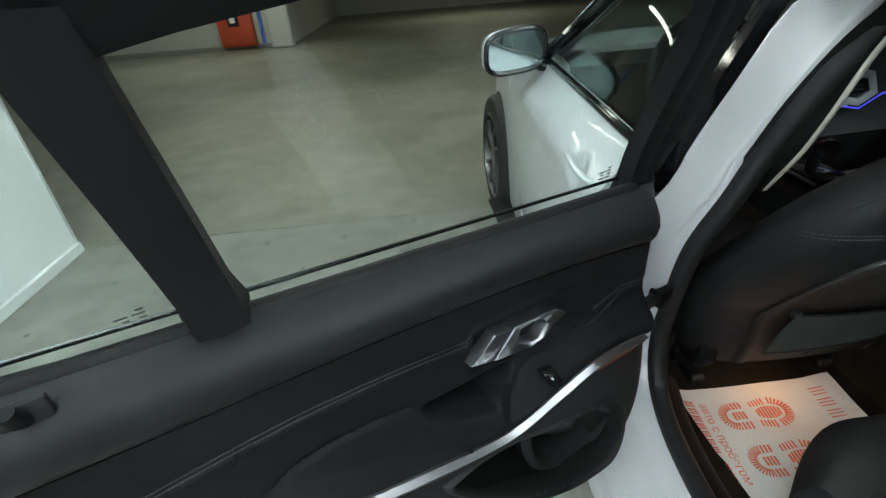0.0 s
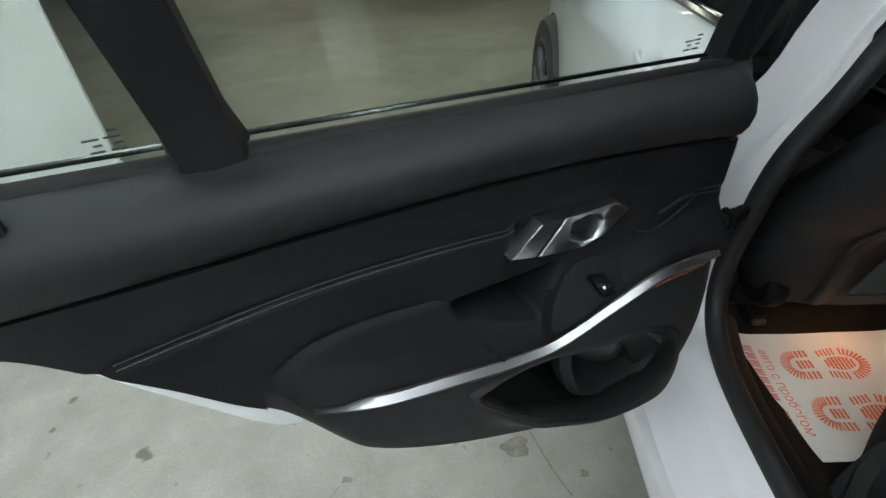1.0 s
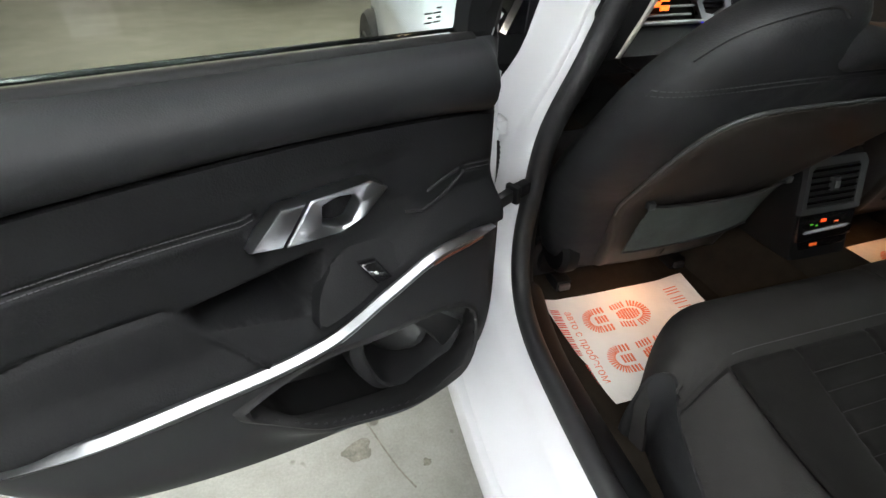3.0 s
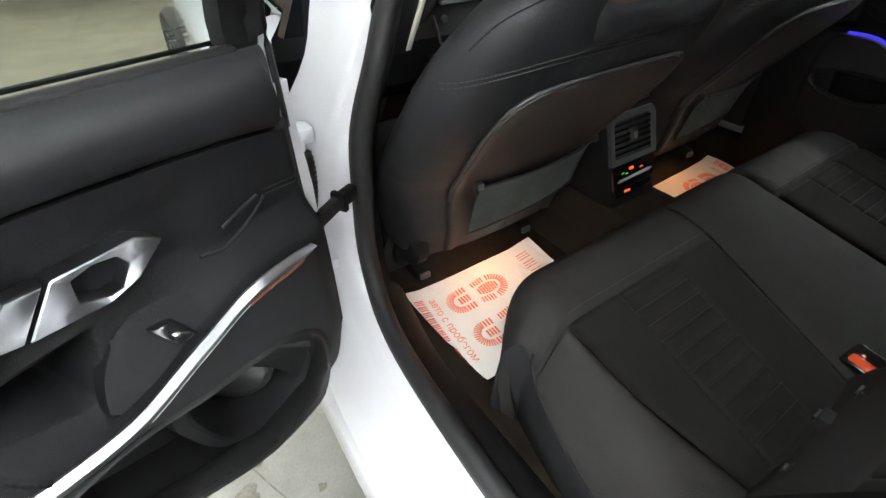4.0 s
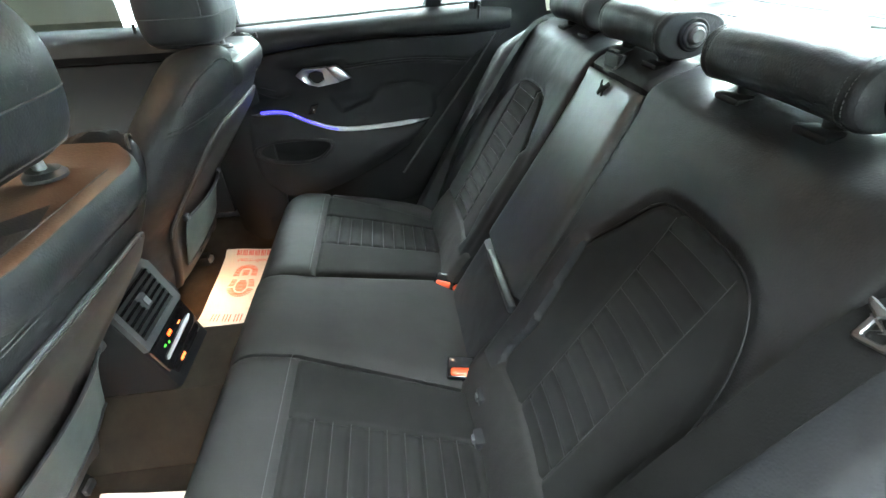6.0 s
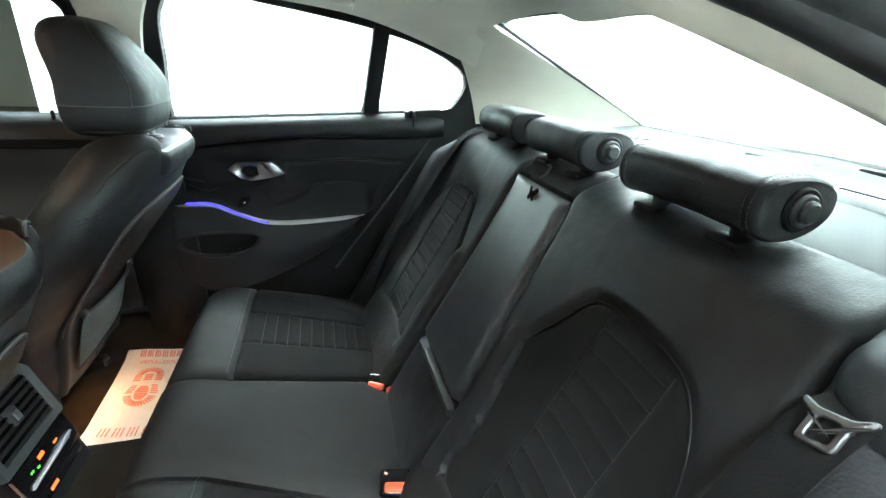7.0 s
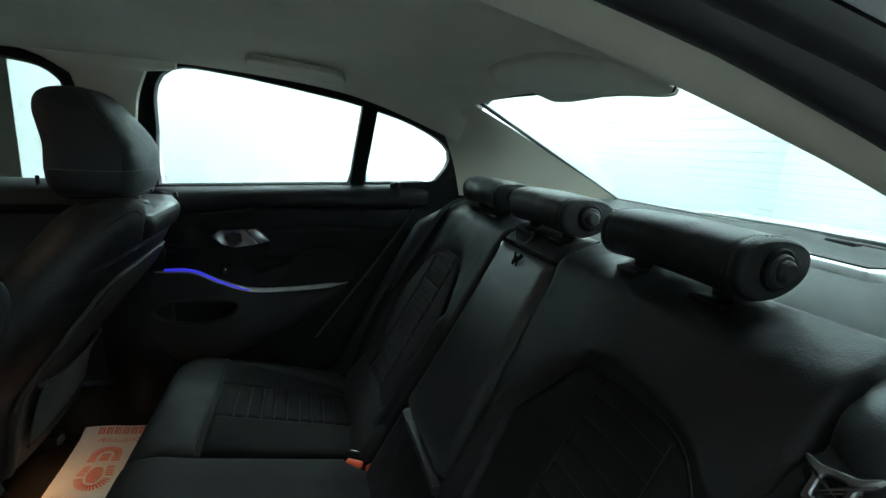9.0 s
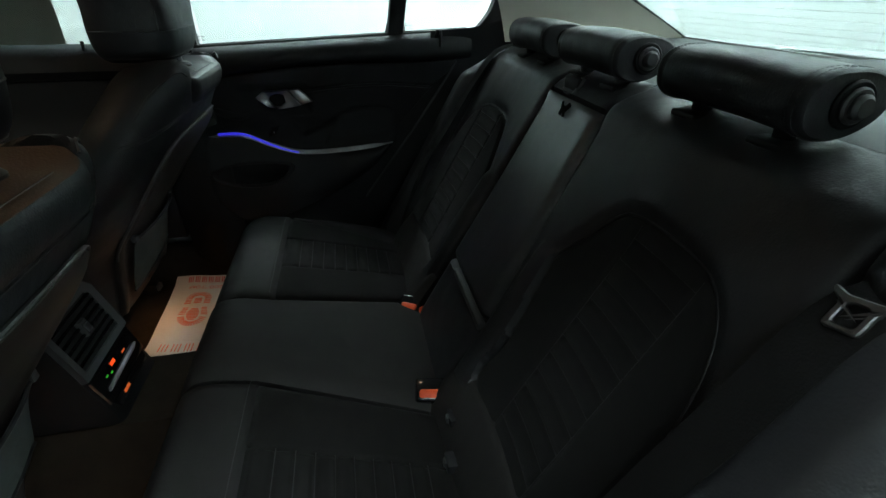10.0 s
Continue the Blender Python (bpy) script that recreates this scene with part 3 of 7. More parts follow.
tube(bm, smooth_line([(0.66, 2.16, 0.95), (0.64, 1.9, 1.10), (0.60, 1.62, 1.26), (0.58, 1.4, 1.32)], 14), 0.036, 10)
part("windscreen_pillar", bm, GARAGE, car)
bm = bmesh.new()
rows = [[(lerp(-0.64, 0.66, j / 10), y + 0.05 * (1 - (2 * j / 10 - 1) ** 2), z) for j in range(11)] for y, z in ((2.12, 0.96), (1.9, 1.10), (1.68, 1.24), (1.52, 1.32))]
solid(bm, rows, [[(p[0], p[1] - 0.004, p[2] - 0.004) for p in r] for r in rows])
pane = part("windscreen", bm, GLASS, car)
pane.visible_shadow = False

bm = bmesh.new()
rows = []
for r, x in ((0.235, -0.58), (0.31, -0.585), (0.328, -0.61), (0.33, -0.69), (0.328, -0.77), (0.31, -0.792), (0.235, -0.80)):
    rows.append([(x, 2.83 + r * math.cos(2 * math.pi * j / 40), 0.33 + r * math.sin(2 * math.pi * j / 40)) for j in range(40)])
grid(bm, rows, close_u=True)
wheel = part("wheel", bm, TYRE, car, "black tyre on a dark alloy wheel")
bm = bmesh.new()
rows = []
for r, x in ((0.236, -0.60), (0.236, -0.795), (0.222, -0.80), (0.215, -0.77), (0.21, -0.66), (0.02, -0.66)):
    rows.append([(x, 2.83 + r * math.cos(2 * math.pi * j / 40), 0.33 + r * math.sin(2 * math.pi * j / 40)) for j in range(40)])
grid(bm, rows, close_u=True)
part("rim", bm, STEEL, wheel)
for k in range(10):
    a = 2 * math.pi * k / 10
    bm = bmesh.new()
    c, s = math.cos(a), math.sin(a)
    c2, s2 = math.cos(a + 0.16), math.sin(a + 0.16)
    tube(bm, [(-0.775, 2.83 + 0.04 * c, 0.33 + 0.04 * s), (-0.79, 2.83 + 0.12 * c, 0.33 + 0.12 * s), (-0.785, 2.83 + 0.217 * c2, 0.33 + 0.217 * s2)], 0.012, 6)
    part("spoke", bm, STEEL, wheel)
part("hub", disc(bmesh.new(), (-0.76, 2.83, 0.33), (-1, 0, 0), 0.055, 0.03, 20, 0.008), STEEL, wheel)

# closed front door on the near side
fd = thing("front_door", (-0.9, 1.6, 0.25), "closed white front car door with a body-coloured mirror", "car door")
bm = bmesh.new()
rows = []
for i in range(80):
    y = lerp(1.150, 2.10, i / 79)
    row = []
    for k in range(60):
        z = lerp(0.27, 0.915 + 0.03 * (y - 1.15), k / 59)
        x = side_x(y) + 0.045 * bumpn(z, 0.22, 0.13) + 0.085 * step(z, 0.80, 0.94) - 0.006 * bumpn(z, 0.60, 0.1)
        x += 0.016 * math.exp(-(((y - 1.30) / 0.05) ** 2 + ((z - 0.822) / 0.026) ** 2) ** 2)
        row.append((x, y, z))
    rows.append(row)
solid(bm, rows, [[(p[0] + 0.03, p[1], p[2]) for p in r] for r in rows])
part("outer_skin", bm, WHITE, fd)
bm = bmesh.new()
belt = [(side_x(y) + 0.082, y, 0.922 + 0.03 * (y - 1.15)) for y in [lerp(1.15, 2.08, i / 12) for i in range(13)]]
tube(bm, belt, 0.012, 8, flat=0.8)
part("window_strip", bm, GLOSS, fd, "gloss black window strip")
bm = bmesh.new()
tube(bm, smooth_line([(side_x(1.20) + 0.016, 1.200, 0.834), (side_x(1.22) + 0.004, 1.225, 0.836), (side_x(1.3) - 0.002, 1.30, 0.838), (side_x(1.36) + 0.004, 1.36, 0.838), (side_x(1.38) + 0.018, 1.385, 0.837)], 16), 0.0065, 10)
part("handle", bm, WHITE, fd, "white pull handle over a round recess")
bm = bmesh.new()
top = smooth_line([(-0.70, 1.10, 1.17), (-0.69, 1.22, 1.215), (-0.67, 1.45, 1.215), (-0.66, 1.66, 1.17), (-0.68, 1.86, 1.07), (-0.745, 2.04, 0.955)], 22)
rows = []
for p in top:
    y = p.y
    base = Vector((side_x(y) + 0.095, y, 0.92 + 0.03 * (y - 1.15)))
    rows.append([base.lerp(p, f) for f in (0.0, 0.35, 0.7, 1.0)])
solid(bm, rows, [[p + Vector((0.004, 0, 0)) for p in r] for r in rows])
g = part("window_glass", bm, GLASS, fd)
g.visible_shadow = False
bm = bmesh.new()
tube(bm, top, 0.022, 8)
part("window_frame", bm, GLOSS, fd, "gloss black window frame")
bm = bmesh.new()
rows = [[(side_x(1.14) + 0.09 - 0.0 + (z - 0.92) * 0.50, y, z) for z in (0.90, 0.97, 1.04, 1.11, 1.18)] for y in (1.070, 1.095)]
solid(bm, rows, [[(p[0] + 0.03, p[1], p[2]) for p in r] for r in rows])
part("pillar_cover", bm, GLOSS, fd, "gloss black pillar cover")
# mirror
bm = bmesh.new()
ring = []
for d, s in ((0.0, 0.93), (0.012, 1.0), (0.05, 1.0), (0.10, 0.85), (0.135, 0.55), (0.145, 0.2)):
    row = []
    for j in range(28):
        a = 2 * math.pi * j / 28
        cx, cz = math.cos(a), math.sin(a)
        ex = math.copysign(abs(cx) ** 0.6, cx) * 0.108 * s
        ez = math.copysign(abs(cz) ** 0.6, cz) * 0.070 * s
        row.append((-0.862 + ex, 1.985 + d, 0.985 + ez + 0.10 * ex))
    ring.append(row)
grid(bm, ring, close_u=True, cap=True)
mir = part("mirror", bm, WHITE, fd, "white door mirror housing with a black rim")
bm = bmesh.new()
tube(bm, [Vector(p) + Vector((0, -0.006, 0)) for p in ring[0]], 0.009, 8, True, ref=(0, 1, 0))
part("mirror_rim", bm, GLOSS, mir)
bm = bmesh.new()
a = [bm.verts.new((p[0] * 0.97 - 0.862 * 0.03, 1.981, p[2] * 0.97 + 0.985 * 0.03)) for p in ring[0]]
bm.faces.new(a)
part("mirror_pane", bm, MIRROR, mir)
bm = bmesh.new()
tube(bm, [(-0.80, 2.03, 0.945), (-0.765, 2.03, 0.93), (-0.74, 2.02, 0.925)], 0.022, 10)
part("mirror_foot", bm, GLOSS, mir)


# ---- inside the car: floor, roof lining, pillars ----
bm = bmesh.new()
rows = []
for i in range(40):
    y = lerp(0.45, 2.1, i / 39)
    row = []
    for j in range(41):
        x = lerp(-0.76, 0.76, j / 40)
        z = 0.262 + 0.075 * step(abs(x), 0.60, 0.74) + 0.14 * (1 - step(abs(x - CX), 0.10, 0.17)) + 0.10 * step(y, 1.20, 1.24) * (1 - step(y, 1.75, 1.85))
        row.append((x, y, z + 0.004 * noise.noise((x * 9, y * 9, 0))))
    rows.append(row)
grid(bm, rows)
tagged(finish("floor_carpet", bm, CARPET), "dark brown-black car carpet over the tunnel", "carpet", "", "structure")


def roof_z(x, y):
    c = curve_at([(-0.05, 1.225), (0.05, 1.252), (0.34, 1.312), (0.6, 1.336), (0.9, 1.345), (1.3, 1.335), (1.7, 1.29)])(y)
    e = curve_at([(-0.05, 1.09), (0.065, 1.150), (0.34, 1.246), (0.55, 1.278), (0.85, 1.295), (1.3, 1.285), (1.7, 1.23)])(y)
    if x < 0:
        e -= curve_at([(-0.05, 0.02), (0.15, 0.035), (0.34, 0.062), (0.5, 0.060), (0.9, 0.05), (1.3, 0.03), (1.7, 0.0)])(y)
    t = min(1.0, abs(x) / 0.60)
    # the lining lifts towards the top of the rear window
    lift = step(-y, -0.28, 0.01) * step(x, -0.28, 0.05) * (1 - step(x, 0.50, 0.60)) * (0.022 + 0.018 * (abs(x) / 0.47) ** 3)
    return c + (e - c) * (0.25 * t * t + 0.75 * t ** 5) + lift


bm = bmesh.new()
rows = []
for i in range(50):
    row = []
    for j in range(45):
        x = lerp(-0.612, 0.612, j / 44)
        y = lerp(0.045 - 0.072 * max(0.0, 1 - (x / 0.47) ** 2), 1.62, i / 49)
        row.append((x, y, roof_z(x, y)))
    rows.append(row)
solid(bm, rows, [[(p[0], p[1], p[2] + 0.02) for p in r] for r in rows])
tagged(finish("ceiling", bm, ROOFCLOTH), "grey-beige cloth headliner of the car", "headliner", "", "structure")

# raised panel of the lining before the rear window, with a lip over the glass
rp = thing("roof_panel", (0.012, 0.05, 1.26), "raised cloth panel of the headliner before the rear window", "headliner panel")
bm = bmesh.new()
rows = []
for i in range(41):
    s = lerp(-1, 1, i / 40)
    x = 0.012 + 0.198 * s
    y0, y1 = 0.158 - 0.075 * s ** 4, -0.050 + 0.022 * s ** 6
    end = 1.243 + 0.01 * s * s
    row = []
    for k in range(25):
        f = k / 24
        y = lerp(y0, y1, f)
        level = lerp(roof_z(x, y0), end + 0.006, f ** 0.9)
        edge = min(1.0, min(f, 0.5) * 14) * min(1.0, (1 - abs(s)) * 16)
        row.append((x, y, min(level, roof_z(x, y)) - 0.0065 * math.sin(math.pi / 2 * edge) + 0.001))
    rows.append(row)
solid(bm, rows, [[(p[0], p[1], p[2] + 0.035) for p in r] for r in rows])
part("panel", bm, ROOFCLOTH, rp)
foot = [Vector(r[-1]) for r in rows]
# dark tube drawn for the shade in the gap above the lip
part("edge", tube(bmesh.new(), [p + Vector((0, -0.003, 0.004)) for p in foot], 0.0030, 8), SHELFCLOTH, rp, "dark strip for the shade in the edge gap")
part("lip", tube(bmesh.new(), [p + Vector((0, -0.008, 0.0)) for p in foot], 0.0030, 8, flat=0.7), TRIM, rp, "pale lip over the glass")


def ribbon(a, b, n, bulge, mat, name, label, category, thick=0.02, m=8):
    la, lb = smooth_line(a, n), smooth_line(b, n)
    rows = []
    for p, q in zip(la, lb):
        rows.append([p.lerp(q, k / m) + Vector(bulge) * math.sin(math.pi * k / m) for k in range(m + 1)])
    b2 = bmesh.new()
    d = Vector(bulge).normalized() * -thick if Vector(bulge).length else Vector((0, 0, thick))
    solid(b2, rows, [[p + d for p in r] for r in rows])
    return tagged(finish(name, b2, mat), label, category, "", "structure")


# far rear pillar, its mate on the near side, and the far middle pillar
ribbon([(0.60, 0.19, 1.262), (0.612, 0.16, 1.235), (0.645, 0.085, 1.17), (0.672, 0.045, 1.10), (0.69, 0.02, 1.04), (0.70, 0.0, 0.97)], [(0.466, 0.085, 1.268), (0.480, 0.050, 1.248), (0.505, -0.10, 1.184), (0.541, -0.28, 1.106), (0.573, -0.455, 1.029), (0.590, -0.545, 0.985)], 24, (-0.022, 0.012, 0.004), TRIM, "trim_rear_pillar", "beige moulded rear pillar trim", "pillar trim")
ribbon([(-0.654, 0.50, 1.188), (-0.654, 0.409, 1.171), (-0.654, 0.278, 1.136), (-0.654, 0.201, 1.111), (-0.668, 0.05, 1.05), (-0.70, -0.04, 0.96)], [(-0.600, 0.49, 1.198), (-0.598, 0.447, 1.187), (-0.60, 0.332, 1.160), (-0.600, 0.174, 1.114), (-0.60, 0.05, 1.065), (-0.62, -0.10, 0.98)], 24, (0.004, 0.004, -0.006), TRIM, "trim_near_pillar", "beige moulded pillar trim beside the open doorway", "pillar trim")
ribbon([(-0.598, 0.447, 1.189), (-0.598, 0.332, 1.163), (-0.598, 0.174, 1.117), (-0.60, 0.05, 1.068), (-0.62, -0.10, 0.985)], [(-0.47, 0.05, 1.245), (-0.49, -0.05, 1.195), (-0.52, -0.25, 1.11), (-0.55, -0.42, 1.03), (-0.57, -0.52, 0.98)], 24, (0.010, 0.010, 0.004), TRIM, "trim_near_pillar_inner", "beige inner face of the rear pillar trim", "pillar trim")
ribbon([(0.63, 1.06, 1.252), (0.645, 1.07, 1.20), (0.68, 1.075, 1.08), (0.715, 1.07, 0.965)], [(0.622, 0.892, 1.275), (0.652, 0.925, 1.20), (0.688, 0.946, 1.08), (0.718, 0.955, 0.965)], 24, (-0.014, 0, 0), ROOFCLOTH, "trim_middle_pillar", "grey-beige middle pillar trim", "pillar trim")
ribbon([(0.715, 1.075, 0.963), (0.72, 1.08, 0.8), (0.71, 1.09, 0.6), (0.70, 1.06, 0.36), (0.67, 1.05, 0.26)], [(0.722, 0.925, 0.963), (0.715, 0.905, 0.8), (0.71, 0.89, 0.6), (0.70, 0.885, 0.42), (0.66, 0.90, 0.26)], 24, (-0.020, 0, 0), HARD, "trim_middle_pillar_foot", "black lower trim of the far middle pillar", "pillar trim")
ribbon([(0.72, 0.95, 0.40), (0.72, 0.70, 0.37), (0.72, 0.45, 0.37), (0.74, 0.2, 0.5), (0.74, -0.02, 0.94)], [(0.64, 0.95, 0.27), (0.64, 0.70, 0.27), (0.64, 0.45, 0.27), (0.62, 0.2, 0.3), (0.62, -0.05, 0.6)], 24, (-0.02, 0, 0.01), HARD, "far_sill_trim", "black trim along the far sill", "sill trim")
ribbon([(0.755, 0.66, 0.40), (0.76, 0.50, 0.45), (0.76, 0.2, 0.55), (0.755, -0.06, 0.70)], [(0.755, 0.66, 0.62), (0.765, 0.50, 0.72), (0.775, 0.2, 0.90), (0.77, -0.06, 0.96)], 16, (-0.004, 0, 0), HARD, "far_arch_trim", "black wheel arch trim beside the bench", "arch trim")
ribbon([(-0.745, 0.50, 0.33), (-0.75, 0.35, 0.42), (-0.74, 0.2, 0.55), (-0.70, 0.02, 0.80), (-0.665, -0.03, 0.96)], [(-0.68, 0.50, 0.30), (-0.66, 0.35, 0.36), (-0.64, 0.2, 0.5), (-0.60, 0.02, 0.80), (-0.58, -0.06, 0.96)], 24, (0.012, 0.012, 0), HARD, "near_arch_trim", "black wheel arch trim beside the bench", "arch trim")
ribbon([(-0.640, 0.865, 1.195), (-0.650, 0.915, 1.113), (-0.654, 0.95, 1.01), (-0.657, 0.975, 0.945), (-0.661, 1.016, 0.871)], [(-0.626, 0.875, 1.197), (-0.638, 0.925, 1.113), (-0.643, 0.960, 1.01), (-0.646, 0.985, 0.945), (-0.651, 1.026, 0.869)], 20, (0.002, -0.003, 0), TRIM, "trim_near_middle_pillar", "pale upper trim of the near middle pillar", "pillar trim", 0.004)
ribbon([(-0.688, 1.03, 0.858), (-0.72, 1.06, 0.75), (-0.735, 1.085, 0.62), (-0.735, 1.09, 0.5), (-0.73, 1.04, 0.40)], [(-0.658, 1.09, 0.858), (-0.672, 1.12, 0.75), (-0.68, 1.14, 0.62), (-0.68, 1.14, 0.5), (-0.68, 1.14, 0.30)], 20, (0.012, -0.004, 0), HARD, "trim_lower_pillar", "black lower trim of the near middle pillar", "pillar trim")
ribbon([(-0.655, 0.872, 1.190), (-0.668, 0.935, 1.120), (-0.690, 0.975, 1.03), (-0.706, 1.002, 0.945), (-0.722, 1.030, 0.865)], [(-0.634, 0.868, 1.193), (-0.645, 0.918, 1.113), (-0.649, 0.953, 1.01), (-0.652, 0.978, 0.945), (-0.656, 1.020, 0.868)], 20, (0.003, -0.004, 0), HARD, "trim_near_pillar_lining", "black lining of the near middle pillar", "pillar trim", 0.012)
# sill tread inside the seal
ribbon([(-0.785, 0.36, 0.372), (-0.785, 0.60, 0.366), (-0.772, 0.85, 0.362), (-0.755, 0.98, 0.370), (-0.735, 1.07, 0.41)], [(-0.69, 0.36, 0.30), (-0.69, 0.60, 0.30), (-0.685, 0.85, 0.292), (-0.675, 0.98, 0.295), (-0.66, 1.08, 0.31)], 24, (0.010, 0, 0.016), HARD, "sill_tread", "black plastic tread plate along the sill", "tread plate")

ribbon([(0.742, 0.22, 1.000), (0.735, 0.14, 1.005), (0.715, 0.05, 1.020), (0.685, -0.04, 1.050)], [(0.755, 0.16, 0.70), (0.75, 0.06, 0.72), (0.735, -0.04, 0.80), (0.70, -0.10, 0.92)], 16, (-0.006, 0.002, 0.002), HARD, "far_quarter_trim", "black quarter trim behind the far rear door", "quarter trim")

# lining beside the bench, below the far door's panel, and the edge strip of the headliner
ribbon([(0.733, 0.98, 0.25), (0.733, 0.50, 0.25), (0.733, 0.0, 0.30)], [(0.735, 0.98, 0.46), (0.735, 0.80, 0.46), (0.735, 0.62, 0.51), (0.735, 0.44, 0.62), (0.735, 0.32, 0.74), (0.735, 0.20, 0.86), (0.735, 0.0, 0.98)], 30, (-0.003, 0, 0), HARD, "far_side_lining", "black lining beside the bench under the far door", "side lining")
ribbon([(0.605, 0.82, 1.300), (0.605, 1.0, 1.300), (0.605, 1.3, 1.290), (0.600, 1.62, 1.245)], [(0.622, 0.82, 1.278), (0.626, 0.95, 1.262), (0.628, 1.06, 1.250), (0.620, 1.14, 1.270), (0.616, 1.3, 1.274), (0.612, 1.62, 1.225)], 20, (-0.003, 0, -0.006), ROOFCLOTH, "headliner_edge", "grey-beige edge of the headliner over the far doors", "headliner edge")

# rear window with its heating wires
top_l, top_r, bot_l, bot_r = Vector((-0.49, 0.055, 1.262)), Vector((0.49, 0.055, 1.272)), Vector((-0.60, -0.56, 0.985)), Vector((0.60, -0.56, 0.985))


def rear_glass(a, f):
    p = top_l.lerp(top_r, a).lerp(bot_l.lerp(bot_r, a), f)
    return p + Vector((0, -0.072 + 0.062 * f, -0.006 + 0.006 * f)) * (1 - (2 * a - 1) ** 2)


rw = thing("window_rear", (0, -0.3, 0.98), "slanted rear window with fine heating wires", "window", "", "structure")
bm = bmesh.new()
rows = [[rear_glass(a / 16, f / 8) for a in range(17)] for f in range(9)]
solid(bm, rows, [[p + Vector((0, 0.0, 0.004)) for p in r] for r in rows])
g = part("pane", bm, GLASS, rw)
g.visible_shadow = False
for k in range(14):
    f = 0.16 + 0.78 * k / 13
    bm = bmesh.new()
    tube(bm, [rear_glass(0.04 + 0.92 * a / 12, f) + Vector((0, 0, -0.002)) for a in range(13)], 0.00028, 4)
    part("heating_wire", bm, STEEL, rw)
bm = bmesh.new()
ring = [rear_glass(a / 12, 0) for a in range(13)] + [rear_glass(1, f / 8) for f in range(1, 9)] + [rear_glass(a / 12, 1) for a in range(11, -1, -1)] + [rear_glass(0, f / 8) for f in range(7, 0, -1)]
tube(bm, [p.lerp(rear_glass(0.5, 0.5), 0.004) + Vector((0, 0, -0.004)) for p in ring], 0.0055, 8, True)
part("window_frame", bm, RUBBER, rw)

# parcel shelf with a speaker
shelf = thing("parcel_shelf", (0, -0.3, 0.97), "dark cloth parcel shelf under the rear window", "shelf")
bm = bmesh.new()
rows = []
for i in range(16):
    y = lerp(0.02, -0.58, i / 15)
    rows.append([(x, y, 0.975 - 0.02 * bumpn(y, 0.02, 0.03) + 0.008 * bumpn(y, -0.55, 0.05) + 0.012 * bumpn(x, CX, 0.08) * step(-y, 0.2, 0.3)) for x in [lerp(-0.64, 0.64, j / 24) for j in range(25)]])
solid(bm, rows, [[(p[0], p[1], p[2] - 0.02) for p in r] for r in rows])
part("board", bm, SHELFCLOTH, shelf)
for sx, way in ((-0.308, 1), (0.272, -1)):
    def on_shelf(a, b, d, sx=sx, way=way):
        return (sx + way * a, -0.285 + b, d)
    vent = part("shelf_vent", slab(bmesh.new(), [(-0.060, -0.026), (0.052, -0.040), (0.066, -0.018), (0.060, 0.022), (-0.052, 0.028), (-0.066, 0.008)], on_shelf, 0.97, 0.990, 0.006), ALU, shelf, "silver-rimmed shelf vent")
    part("slot", slab(bmesh.new(), [(-0.048, -0.016), (0.042, -0.027), (0.050, -0.012), (0.046, 0.008), (-0.042, 0.016)], on_shelf, 0.984, 0.9925), DARK, vent)
part("anchor_cap", box((-0.175, -0.552, 0.972), (-0.115, -0.528, 0.990), 0.005), HARD, shelf)
part("brake_lamp_bump", box((-0.08, -0.55, 0.972), (0.10, -0.47, 0.986), 0.010), SHELFCLOTH, shelf)

# roof lamp and grab handle
lampt = thing("roof_lamp", (-0.08, 0.63, 1.33), "small lit roof lamp with a chrome-edged diamond frame", "lamp")


def on_roof(a, b, d):
    x, y = -0.094 + a * 0.87 + b * 1.1, 0.624 - a * 0.49 + b * 1.35
    return (x, y, roof_z(x, y) - d)


dia = [(-0.050, 0.0), (-0.024, 0.021), (0.036, 0.021), (0.053, 0.0), (0.024, -0.021), (-0.032, -0.021)]
part("frame", slab(bmesh.new(), dia, on_roof, -0.004, 0.006, 0.003), ALU, lampt, "silver diamond frame")
part("lens", slab(bmesh.new(), [(a * 0.38 - 0.022, b * 0.62) for a, b in dia], on_roof, 0.003, 0.009, 0.002), LAMPGLOW, lampt, "glowing warm lamp lens")
for k in range(3):
    part("switch", slab(bmesh.new(), [(0.006 + 0.014 * k, -0.015), (0.018 + 0.014 * k, -0.015), (0.018 + 0.014 * k, 0.015), (0.006 + 0.014 * k, 0.015)], on_roof, 0.003, 0.0085, 0.0015), TRIM, lampt)
grab = thing("grab_handle", (0.56, 0.52, 1.29), "beige folding grab handle above the far rear window", "grab handle")


def on_side(y, x, d):
    return Vector((x, y, roof_z(x, y))) + Vector((-0.45, 0, -0.89)) * d


flap = [(0.640, 0.492), (0.632, 0.480), (0.600, 0.474), (0.440, 0.474), (0.412, 0.480), (0.404, 0.494), (0.404, 0.528), (0.412, 0.540), (0.632, 0.540), (0.640, 0.530)]
part("grip", slab(bmesh.new(), flap, on_side, -0.004, 0.018, 0.006, 3), TRIM, grab)
part("finger_slot", slab(bmesh.new(), [(0.590, 0.492), (0.455, 0.492), (0.450, 0.500), (0.455, 0.508), (0.590, 0.508), (0.596, 0.500)], on_side, 0.010, 0.0195, 0.001), ROOFCLOTH, grab)
for y in (0.632, 0.412):
    part("mount", slab(bmesh.new(), [(y - 0.012, 0.510), (y + 0.012, 0.510), (y + 0.012, 0.555), (y - 0.012, 0.555)], on_side, -0.004, 0.014, 0.004), TRIM, grab)


